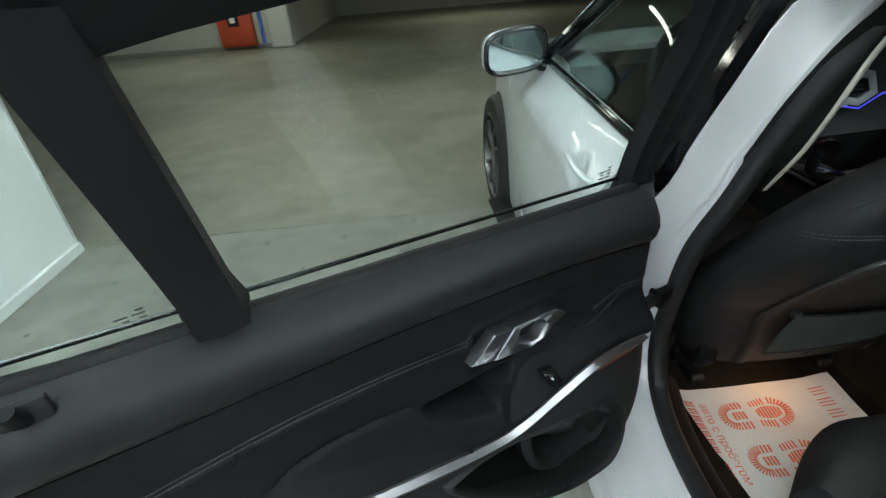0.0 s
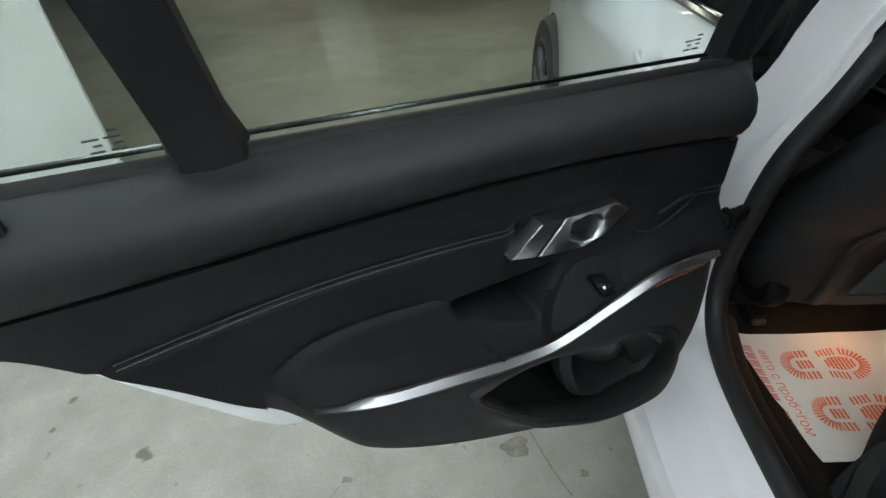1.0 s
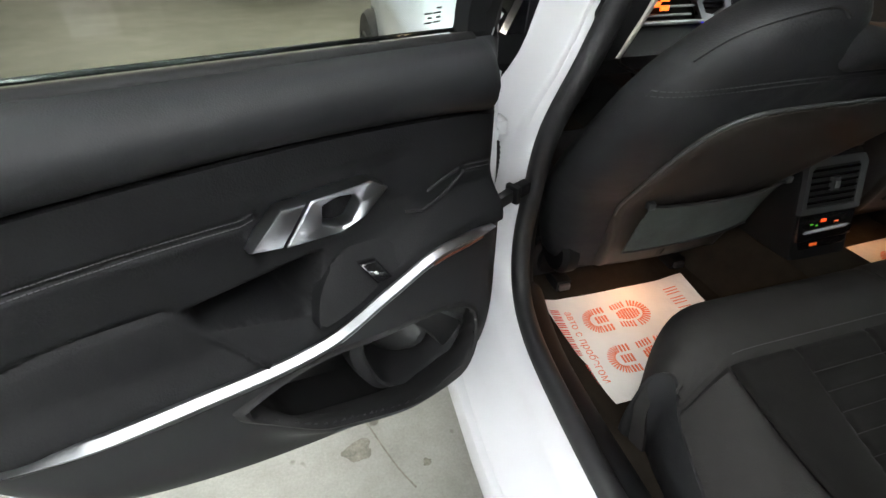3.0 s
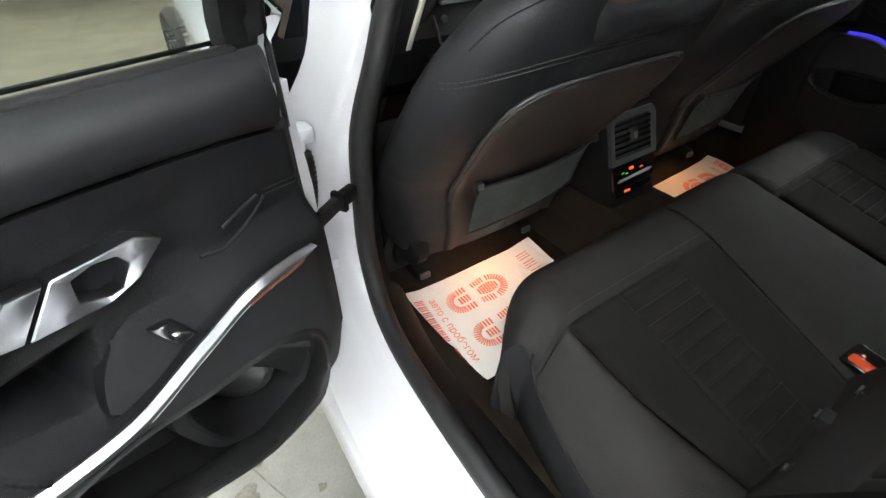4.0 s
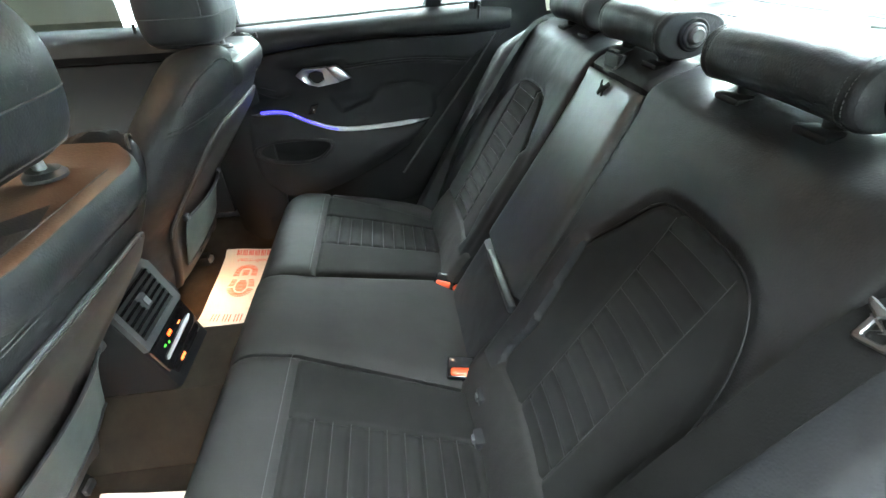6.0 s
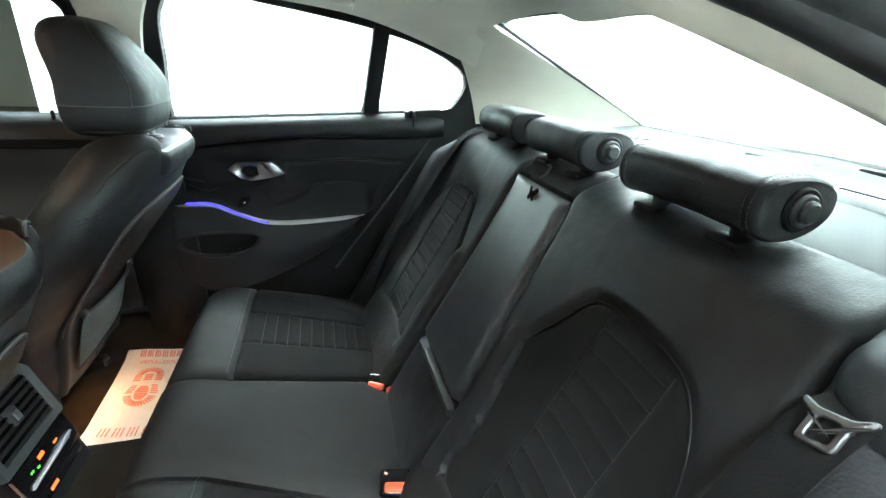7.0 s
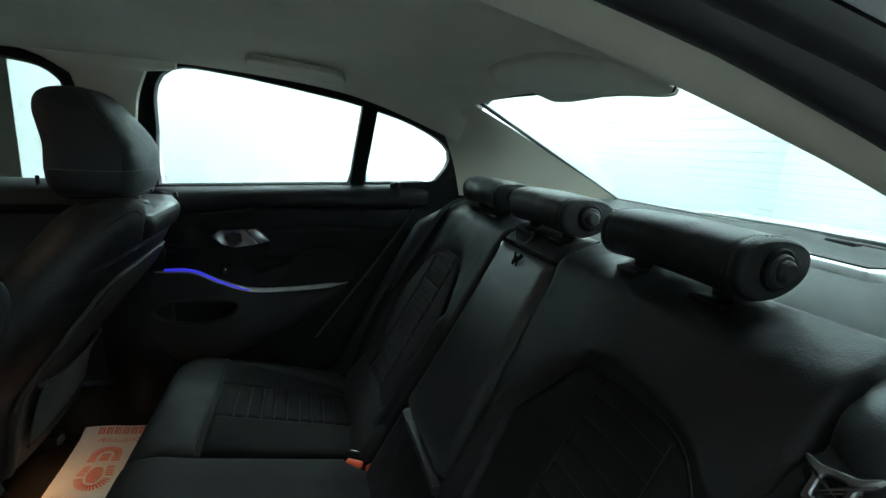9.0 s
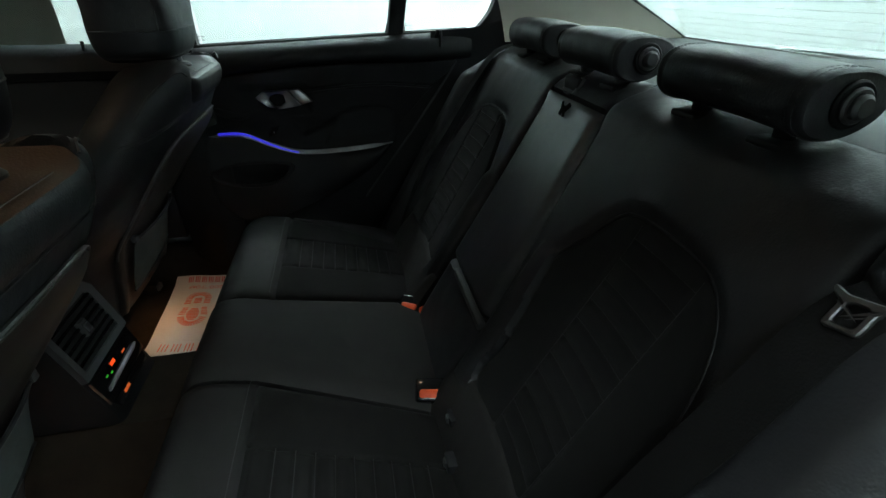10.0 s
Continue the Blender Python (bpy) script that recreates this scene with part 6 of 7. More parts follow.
# ---- front seats ----
def front_seat(sx, fwd, label):
    seat = thing("front_seat", (sx, 1.15, 0.28), label, "car seat", "front seats")
    back_line = curve_at([(0.30, 1.102), (0.38, 1.085), (0.463, 1.062), (0.59, 1.026), (0.66, 0.976), (0.74, 0.914), (0.80, 0.870), (0.88, 0.826), (0.94, 0.800), (1.00, 0.790)])

    def rear_y(z):
        return back_line(z) + fwd

    # backrest: rings from the foot to the shoulder
    spec = [(0.405, 0.225, 0.060), (0.43, 0.250, 0.078), (0.52, 0.275, 0.092), (0.66, 0.295, 0.098), (0.80, 0.300, 0.095), (0.87, 0.285, 0.088), (0.92, 0.256, 0.080), (0.955, 0.222, 0.072), (0.978, 0.180, 0.060), (0.990, 0.13, 0.045)]
    hw = curve_at([(a, b) for a, b, c in spec])
    th = curve_at([(a, c) for a, b, c in spec])
    bm = bmesh.new()
    rows = []
    for i in range(56):
        z = lerp(0.405, 0.990, 1 - (1 - i / 55) ** 1.35)
        w, t = hw(z), th(z)
        row = []
        for j in range(64):
            a = 2 * math.pi * j / 64
            ca, sa = math.cos(a), math.sin(a)
            ex = math.copysign(abs(ca) ** 0.50, ca)
            ey = math.copysign(abs(sa) ** 0.72, sa)
            x = sx + w * ex * (1 - 0.16 * max(0.0, ey))
            y = rear_y(z) + t * (1 + ey) - 0.012 * (1 - ex * ex) * (1 if ey < 0 else 0)
            # saddle for the headrest between the shoulders
            dip = (1 - step(x - sx, 0.150, 0.200)) * (1 - step(sx - x, 0.072, 0.129))
            row.append((x, y + 0.022 * step(z, 0.905, 0.95) * dip, z - 0.060 * step(z, 0.91, 0.985) * dip))
        rows.append(row)
    grid(bm, rows, close_u=True, cap=True)
    part("backrest", bm, LEATHER, seat, "black leather backrest")

    def on_back(x, z, d=0.0):
        t = min(1.0, abs(x - sx) / hw(z))
        sa = math.sqrt(max(0.0, 1 - t ** 4))
        return Vector((x, rear_y(z) + th(z) * (1 - sa ** 0.72) - 0.012 * (1 - t * t) - d, z))
    # double seam across the back
    for zc in (0.893, 0.886):
        bm = bmesh.new()
        n = 120
        for i in range(n):
            q = []
            for k in (i, i + 0.7):
                x = lerp(-0.290, 0.290, k / n)
                z = zc - 0.026 * (abs(x) / 0.27) ** 3
                q.append(on_back(sx + max(-0.99 * hw(z), min(0.99 * hw(z), x)), z, 0.0012))
            tube(bm, q, 0.0008, 4, cap=False)
        part("seam_thread", bm, STITCH, seat)
    for side in (-1, 1):
        bm = bmesh.new()
        tube(bm, smooth_line([on_back(sx + side * 0.262, 0.905, 0.0005), on_back(sx + side * 0.236, 0.936, 0.0005), on_back(sx + side * 0.20, 0.958, 0.001), on_back(sx + side * 0.160, 0.970, 0.001), on_back(sx + side * 0.142, 0.960, 0.001)], 20), 0.0022, 5)
        part("seam_roll", bm, LEATHER, seat)
    # leather tray in the saddle, with a turned edge
    top = rear_y(0.94)
    bm = bmesh.new()
    front, lip = [], []
    for i in range(25):
        x = lerp(-0.144, 0.144, i / 24)
        e = 1 - min(1.0, (0.144 - abs(x)) / 0.05)

        def on_tray(dy, dz):
            return Vector((sx + 0.018 + x * (1 - (2.2 if x < 0 else 0.0) * max(0.0, dy)), top + dy + 0.024 * e ** 3, 0.9470 + dz + 0.02 * max(0.0, dy) + 0.014 * e * e))
        front.append([on_tray(dy, dz) for dy, dz in ((-0.0105, 0.0), (-0.008, 0.0015), (0.0, 0.0035), (0.02, 0.0035), (0.05, 0.0035), (0.08, 0.003), (0.11, 0.002))])
        lip.append([on_tray(dy, dz) for dy, dz in ((-0.004, -0.046), (-0.0125, -0.030), (-0.0155, -0.014), (-0.0140, -0.005), (-0.0100, 0.0005))])
    solid(bm, front, [[p + Vector((0, 0.004, -0.012)) for p in r] for r in front])
    # only the driver's tray gets the colour that carries warm light
    tray = part("saddle", bm, SADDLE if fwd == 0.0 else LEATHER_SHINE, seat, "black leather saddle under the headrest, warm light put in its colour" if fwd == 0.0 else "smooth black leather saddle under the headrest")
    bm = bmesh.new()
    solid(bm, lip, [[p + Vector((0, 0.012, -0.006)) for p in r] for r in lip])
    part("saddle_edge", bm, LEATHER, seat, "black leather edge behind the saddle")
    bm = bmesh.new()
    tube(bm, [Vector((sx + lerp(-0.110, 0.110, k / 30), top + 0.006, 0.9508)) for k in range(31)], 0.0010, 5)
    part("tray_seam", bm, STITCH, tray)
    # hard shell under an arch, with a hollow behind the knees
    half = [(-0.156, 0.415), (-0.164, 0.50), (-0.178, 0.60), (-0.192, 0.69), (-0.199, 0.755), (-0.190, 0.800), (-0.158, 0.826), (-0.10, 0.834), (0.0, 0.836)]
    arch = [(p.x, p.z) for p in smooth_line([(a, 0, b) for a, b in half] + [(-a, 0, b) for a, b in half[-2::-1]], 61)]
    bm = bmesh.new()
    rows = []
    for k, d in ((1.03, 0.001), (1.015, 0.009), (0.985, 0.012), (0.95, 0.012), (0.91, 0.0105), (0.86, 0.007), (0.80, 0.004), (0.70, 0.0025), (0.56, 0.0025), (0.42, 0.0025), (0.28, 0.0025), (0.05, 0.0025)):
        rows.append([on_back(sx + p * k, 0.415 + (q - 0.415) * k, d) for p, q in arch])
    solid(bm, rows, [[p + Vector((0, 0.03, 0)) for p in r] for r in rows])
    shell = part("back_shell", bm, SHELL, seat, "hard grey-brown back shell")
    # lighter tube along the arch, its highlight put in as colour
    bm = bmesh.new()
    tube(bm, [on_back(sx + p * 1.03, 0.415 + (q - 0.415) * 1.03, 0.006) for p, q in arch[8:-8]], 0.0030, 6)
    part("shell_edge", bm, GREYP, shell, "back shell edge, lighter grey for its thin highlight")
    bm = bmesh.new()
    rows = []
    for i in range(37):
        f = i / 36
        x = lerp(-0.118, 0.205 if fwd == 0.0 else 0.150, f)
        foot = 0.458 + 0.020 * f
        head = 0.598 + 0.006 * f
        rows.append([on_back(sx + max(-0.19, min(0.19, x)), lerp(foot, head, k / 12), 0.012 + 0.014 * math.sin(math.pi * min(1.0, f + 0.02)) ** 0.6 * (0.35 + 0.65 * k / 12)) + Vector((max(0.0, x - 0.19), 0, 0)) for k in range(13)])
    solid(bm, rows, [[p + Vector((0, 0.002, 0)) for p in r] for r in rows])
    net = part("pocket_net", bm, NET, seat, "grey-green woven pocket net")
    bm = bmesh.new()
    tube(bm, [r[-1] for r in rows], 0.0035, 8)
    part("net_hem", bm, RUBBER, net)
    bm = bmesh.new()
    tube(bm, [r[0] for r in rows] , 0.0035, 8)
    part("net_hem", bm, RUBBER, net)
    for r, side in ((rows[0], -1), (rows[-1], 1)):
        p = r[-1]
        part("net_clip", box((p.x + side * 0.006 - 0.008, p.y - 0.006, p.z - 0.004), (p.x + side * 0.006 + 0.008, p.y + 0.008, p.z + 0.012), 0.003), GREYP, net)
    # headrest on two posts
    hy = rear_y(0.94)
    hx = sx + (0.026 if fwd == 0.0 else 0.010)
    bm = bmesh.new()
    rows = []
    hwid = curve_at([(0.0, 0.098), (0.04, 0.112), (0.12, 0.122), (0.40, 0.126), (0.7, 0.115), (0.88, 0.094), (0.97, 0.060), (1.0, 0.02)])
    hdep = curve_at([(0.0, 0.060), (0.05, 0.072), (0.2, 0.080), (0.45, 0.080), (0.7, 0.070), (0.88, 0.054), (0.97, 0.036), (1.0, 0.01)])
    for i in range(41):
        f = 1 - (1 - i / 40) ** 1.6
        z = lerp(0.980, 1.202, f)
        row = []
        for j in range(52):
            a = 2 * math.pi * j / 52
            ca, sa = math.cos(a), math.sin(a)
            row.append((hx + hwid(f) * math.copysign(abs(ca) ** 0.42, ca), hy + 0.098 - 0.05 * (z - 0.97) + 0.05 * step(f, 0.4, 1.0) + hdep(f) * math.copysign(abs(sa) ** 0.50, sa), z))
        rows.append(row)
    grid(bm, rows, close_u=True, cap=True)
    hr = part("headrest", bm, LEATHER, seat, "black leather front headrest")
    for i0 in (1, 7):
        bm = bmesh.new()
        tube(bm, [Vector(p) + Vector((0, 0, 0.0004)) for p in rows[i0]], 0.0013, 5, True)
        part("headrest_seam", bm, STITCH, hr)
    for side in (-1, 1):
        bm = bmesh.new()
        tube(bm, [Vector(rows[i][39 + side * 8]) + Vector((0, -0.0006, 0)) for i in range(7, 38)], 0.0012, 5)
        part("headrest_seam", bm, STITCH, hr)
        bm = bmesh.new()
        tube(bm, [(hx + side * 0.072, hy + 0.062, 0.930), (hx + side * 0.072, hy + 0.066, 1.0)], 0.0065, 12)
        part("post", bm, STEEL, hr, "steel headrest post")
        bm = disc(bmesh.new(), (hx + side * 0.072, hy + 0.062, 0.949), (0, -0.05, 1), 0.021, 0.012, 24, 0.005)
        part("post_collar", bm, CAP, hr)
    # cushion, base and side trim
    bm = bmesh.new()
    rows = []
    for i in range(24):
        f = i / 23
        y = lerp(1.18, 1.70, f)
        rows.append([(sx + x, y, 0.33 + 0.16 * (1 - abs(x / 0.275) ** 6) * (0.75 + 0.25 * math.sin(math.pi * f)) + 0.03 * bumpn(abs(x), 0.22, 0.05)) for x in [lerp(-0.27, 0.27, j / 24) for j in range(25)]])
    solid(bm, rows, [[(p[0], p[1], 0.31) for p in r] for r in rows])
    part("cushion", bm, LEATHER, seat)
    part("base_cover", box((sx - 0.24, 1.16, 0.315), (sx + 0.24, 1.66, 0.40), 0.03), HARD, seat)
    for side in (-1, 1):
        rl = part("seat_rail", box((sx + side * 0.17 - 0.02, 1.145, 0.272), (sx + side * 0.17 + 0.02, 1.7, 0.305), 0.004), HARD, seat)
        part("rail_end", box((sx + side * 0.17 - 0.014, 1.137, 0.280), (sx + side * 0.17 + 0.014, 1.147, 0.297), 0.002), STEEL, rl)
    bm = bmesh.new()
    disc(bm, (sx - 0.200, 1.130, 0.432), (-1, 0, 0), 0.060, 0.035, 28, 0.010)
    part("hinge_cover", bm, HARD, seat)
    part("foot_lamp", box((sx - 0.035, 1.110, 0.400), (sx + 0.035, 1.135, 0.415), 0.003), GREYP, seat)


front_seat(-0.402, 0.0, "black leather driver's seat with a net pocket")
front_seat(0.388, 0.022, "black leather passenger seat with a net pocket and headrest")


# ---- centre console ----
con = thing("centre_console", (CX, 1.05, 0.30), "black rear centre console with air vent and climate panel", "centre console")


def face(a, b, d):
    """Across, up the sloping face and out of it."""
    n = Vector((0, -0.95, 0.31))
    up = Vector((0, 0.31, 0.95))
    return Vector((CX - 0.004, 1.012, 0.525)) + Vector((a, 0, 0)) + up * b + n * d


part("housing", slab(bmesh.new(), [(-0.088, -0.135), (-0.05, -0.205), (0.05, -0.205), (0.088, -0.135), (0.092, 0.06), (0.082, 0.115), (-0.082, 0.115), (-0.092, 0.06)], face, -0.25, 0.0, 0.012), HARD, con)
bm = bmesh.new()
o = [(-0.086, -0.02), (0.086, -0.02), (0.086, 0.085), (0.072, 0.103), (-0.072, 0.103), (-0.086, 0.085)]
i_ = [(-0.070, -0.008), (0.070, -0.008), (0.070, 0.076), (0.062, 0.086), (-0.062, 0.086), (-0.070, 0.076)]
grid(bm, [[face(a, b, d) for a, b in q] for q, d in ((i_, -0.01), (i_, 0.006), (o, 0.009), (o, -0.005))], close_u=True)
vent = part("vent_frame", bm, GREYP, con, "grey air vent frame")
part("vent_hollow", slab(bmesh.new(), i_, face, -0.008, 0.0015), DARK, vent)
for k in range(6):
    b = 0.002 + 0.0145 * k
    part("slat", slab(bmesh.new(), [(-0.069, b), (0.069, b), (0.069, b + 0.005), (-0.069, b + 0.005)], face, -0.004, 0.006, 0.001), GLOSS, vent)
part("vent_wheel", slab(bmesh.new(), [(-0.010, 0.028), (0.010, 0.028), (0.010, 0.058), (-0.010, 0.058)], face, 0.0, 0.012, 0.003), GREYP, vent)
part("vent_knob", slab(bmesh.new(), [(-0.006, 0.034), (0.006, 0.034), (0.006, 0.050), (-0.006, 0.050)], face, 0.010, 0.015, 0.002), CHROME, vent)
cap = part("top_cap", slab(bmesh.new(), [(-0.080, 0.118), (0.080, 0.118), (0.060, 0.158), (-0.060, 0.158)], face, -0.14, 0.002, 0.010), CAP, con, "dark grey cap of the console")
panel = part("climate_panel", slab(bmesh.new(), [(-0.080, -0.085), (0.080, -0.085), (0.082, -0.026), (-0.082, -0.026)], face, -0.004, 0.006, 0.003), GLOSS, con, "gloss black climate panel with small lit marks")
part("bright_bar", slab(bmesh.new(), [(-0.066, -0.066), (0.05, -0.064), (0.066, -0.058), (0.05, -0.0575), (-0.06, -0.0605)], face, 0.004, 0.012, 0.002), ALU, panel, "chrome bar")
for a, b, w, h, mat in ((-0.012, -0.040, 0.008, 0.0035, DISPRED), (-0.045, -0.046, 0.004, 0.0014, DISPGREEN), (-0.030, -0.050, 0.003, 0.0015, DISPGREEN), (0.028, -0.047, 0.006, 0.0016, DISPORANGE)):
    part("lit_mark", slab(bmesh.new(), [(a - w, b - h), (a + w, b - h), (a + w, b + h), (a - w, b + h)], face, 0.0055, 0.0068), mat, panel)
part("seat_heat_key", slab(bmesh.new(), [(-0.065, -0.105), (0.065, -0.105), (0.07, -0.088), (-0.07, -0.088)], face, -0.004, 0.005, 0.002), GLOSS, con)
part("heat_mark", slab(bmesh.new(), [(-0.040, -0.0985), (-0.018, -0.0985), (-0.018, -0.0925), (-0.040, -0.0925)], face, 0.0045, 0.0058), DISPORANGE, con)
part("console_body", box((CX - 0.105, 1.15, 0.28), (CX + 0.105, 1.95, 0.585), 0.02), HARD, con)
part("arm_box", box((CX - 0.095, 1.14, 0.585), (CX + 0.095, 1.42, 0.665), 0.02), LEATHER, con)

# ---- paper mats ----
def footprint(paper, rear, cx, cy, m, toe):
    """A printed shoe: a sole of bars round an arch with a hatched middle, and a horseshoe heel."""
    arch, arch_in = [], []
    for ring, rx, ry, x0 in ((arch, 0.050, 0.041, 0.0), (arch_in, 0.030, 0.022, 0.0)):
        ring += [(x0 + 0.008 * k, ry * (0.86 + 0.035 * k)) for k in range(5)]
        ring += [(0.040 + rx * math.sin(math.pi * k / 16), ry * math.cos(math.pi * k / 16)) for k in range(1, 16)]
        ring += [(x0 + 0.008 * k, -ry * (0.86 + 0.035 * k)) for k in range(4, -1, -1)]
    for p, q in zip(arch, arch_in):
        bar(paper, m, cx, cy, Vector((*p, 0)), Vector((*q, 0)), 0.0046, toe)
    for i in range(8):
        x = 0.006 + 0.0075 * i
        h = 0.017 * math.sqrt(max(0.05, 1 - ((x - 0.032) / 0.032) ** 2))
        bar(paper, m, cx, cy, Vector((x, -h, 0)), Vector((x, h, 0)), 0.0056, toe)
    for i in range(17):
        a = math.pi * (0.5 + i / 16)
        p = Vector((-0.052 + 0.036 * math.cos(a), 0.038 * math.sin(a), 0))
        q = Vector((-0.052 + 0.017 * math.cos(a), 0.019 * math.sin(a), 0))
        bar(rear, m, cx, cy, p, q, 0.0036, toe)
    for x in (-0.044, -0.035, -0.026):
        for s in (-1, 1):
            bar(rear, m, cx, cy, Vector((x, s * 0.038, 0)), Vector((x, s * 0.019, 0)), 0.0056, toe)
    for x in (-0.052, -0.044, -0.036, -0.028):
        bar(rear, m, cx, cy, Vector((x, -0.011, 0)), Vector((x, 0.011, 0)), 0.0056, toe)


def bar(bm, m, cx, cy, p, q, w, toe):
    p, q = Vector((p.x * toe + cx, p.y + cy, 0)), Vector((q.x * toe + cx, q.y + cy, 0))
    s = (q - p).cross(Vector((0, 0, 1))).normalized() * w / 2
    bm.faces.new([bm.verts.new(m(v.x, v.y, 0.0009)) for v in (p - s, q - s, q + s, p + s)])


def text_mesh(body, size, spot):
    """Flat lettering turned into a mesh: spot maps (along, up) to a place."""
    c = bpy.data.curves.new("lettering", "FONT")
    c.body, c.size, c.align_x, c.align_y = body, size, "CENTER", "CENTER"
    ob = bpy.data.objects.new("lettering", c)
    scene.collection.objects.link(ob)
    me = bpy.data.meshes.new_from_object(ob.evaluated_get(bpy.context.evaluated_depsgraph_get()))
    bpy.data.objects.remove(ob)
    bm = bmesh.new()
    bm.from_mesh(me)
    bpy.data.meshes.remove(me)
    for v in bm.verts:
        v.co = spot(v.co.x, v.co.y)
    return bm


def paper_mat(place, label, way=1):
    """Local measure: a from the sill edge inwards, 0 to 0.41; b from the front edge backwards, 0 to 0.30."""
    pm = thing("paper_mat", place(0.2, 0.15, 0), label, "paper mat", "paper mats")
    bm = bmesh.new()
    rows = [[place(0.41 * i / 40, 0.30 * k / 30, 0) for k in range(31)] for i in range(41)]
    solid(bm, rows, [[p - Vector((0, 0, 0.001)) for p in r] for r in rows])
    part("sheet", bm, PAPER, pm)
    for pa, pb in ((0.168, 0.088), (0.172, 0.205)):
        sole, heel = bmesh.new(), bmesh.new()
        footprint(sole, heel, pa, pb, place, 1)
        part("sole_print", sole, INK, pm, "orange printed shoe sole", smooth=False)
        part("heel_print", heel, INK, pm, "orange printed shoe heel", smooth=False)
    part("lettering", text_mesh("авто с пробегом", 0.028, lambda a, b: place(0.054 + b, 0.150 + way * a * 0.93, 0.0010)), INK, pm, "thin orange printed words", smooth=False)
    # the seller's name as plain bars, one piece for each sign
    for k in range(11):
        b = 0.040 + 0.0205 * k
        h = 0.024 if k != 7 else 0.006
        quads = [(0.008, 0.008 + h, b, b + 0.0038)]
        if k != 7:
            quads += [(0.008, 0.008 + h, b + 0.0062, b + 0.0092), (0.008, 0.008 + h, b + 0.0118, b + 0.0150)]
        bm = bmesh.new()
        for x0, x1, y0, y1 in quads:
            bm.faces.new([bm.verts.new(place(x, y, 0.0010)) for x, y in ((x0, y0), (x1, y0), (x1, y1), (x0, y1))])
        part("name_bar", bm, RED_INK, pm, smooth=False)
    for k in range(7):
        b = 0.035 + 0.033 * k
        quads = ((0.335, 0.371, b, b + 0.0030), (0.335, 0.371, b + 0.009, b + 0.0118), (0.335, 0.371, b + 0.018, b + 0.0210))
        bm = bmesh.new()
        for x0, x1, y0, y1 in quads:
            bm.faces.new([bm.verts.new(place(x, y, 0.0010)) for x, y in ((x0, y0), (x1, y0), (x1, y1), (x0, y1))])
        part("thin_name_bar", bm, INK, pm, smooth=False)


def wave(a, b):
    return 0.006 * noise.noise((a * 9, b * 9, 3)) + 0.010 * step(a, 0.33, 0.42) + 0.012 * (1 - step(a, 0.0, 0.05))


paper_mat(lambda a, b, d: Vector((-0.650 + a * 0.985 - 0.09 * b, 1.118 - b - 0.006 * a, 0.272 + wave(a, b) + d)), "white paper floor mat with orange shoe prints on the carpet")
paper_mat(lambda a, b, d: Vector((0.615 - a * 0.985 - 0.13 * b, 1.105 - b - 0.03 * a, 0.272 + wave(a, b) + d)), "white paper floor mat with orange shoe prints by the far door", -1)

# ---- front of the cabin ----
dash = thing("dashboard", (0, 1.95, 0.5), "black dashboard with a wide screen and bright vents", "dashboard")
bm = bmesh.new()
rows = []
for x in [lerp(-0.70, 0.70, i / 24) for i in range(25)]:
    rows.append([(x, y - 0.05 * (1 - (x / 0.7) ** 2), z) for y, z in ((2.15, 0.95), (1.98, 0.955), (1.90, 0.935), (1.905, 0.90), (1.93, 0.86), (1.935, 0.72), (1.88, 0.64), (1.90, 0.50), (2.05, 0.40))])
grid(bm, rows)
part("dash_body", bm, SOFT, dash)
part("screen", box((0.0, 1.870, 0.865), (0.30, 1.885, 0.985), 0.004), SCREEN, dash, "dark centre screen with red rows")
for k in range(4):
    part("screen_row", box((0.015, 1.8685, 0.955 - 0.024 * k), ((0.27 if k == 1 else 0.20 - 0.03 * (k % 2)), 1.8698, 0.967 - 0.024 * k - (0.0 if k == 1 else 0.006))), DASHRED if k == 1 else SCREENTXT, dash)
for k in range(4):
    part("bright_vent_bar", box((-0.03 + 0.004 * k, 1.862, 0.838 - 0.027 * k), (0.235 - 0.004 * k, 1.874, 0.845 - 0.027 * k), 0.002), ALU, dash)
for k, (x, z) in enumerate(((0.052, 0.818), (0.095, 0.812), (0.062, 0.796), (0.100, 0.784))):
    part("climate_mark", box((x - 0.017, 1.856, z - 0.008), (x + 0.017, 1.861, z + 0.008), 0.001), DASHRED if k == 0 else DASHORANGE, dash)
part("console_strip", box((-0.03, 1.855, 0.730), (0.287, 1.875, 0.744), 0.004), ALU, dash)
part("start_knob", disc(bmesh.new(), (-0.02, 1.86, 0.686), (0, -1, 0), 0.014, 0.012, 20, 0.003), CHROME, dash)
vx = [(0.225, 0.800), (0.270, 0.742), (0.330, 0.730), (0.385, 0.770), (0.345, 0.845), (0.262, 0.848)]
bm = bmesh.new()
inn = [(0.305 + (a - 0.305) * 0.66, 0.792 + (b - 0.792) * 0.60) for a, b in vx]
grid(bm, [[(a, d, b) for a, b in q] for q, d in ((inn, 1.90), (inn, 1.862), (vx, 1.858), (vx, 1.90))], close_u=True)
sv = part("side_vent", bm, ALU, dash, "silver-framed air vent")
part("vent_back", box((0.25, 1.872, 0.755), (0.36, 1.88, 0.83)), DARK, sv)
part("vent_blue_line", tube(bmesh.new(), [(0.268, 1.855, 0.734), (0.332, 1.855, 0.722), (0.40, 1.855, 0.768), (0.46, 1.855, 0.775)], 0.003, 6), BLUELED, sv)
for k in range(3):
    part("slat", box((0.262, 1.864, 0.775 + 0.016 * k), (0.348, 1.872, 0.780 + 0.016 * k), 0.001), GLOSS, sv)
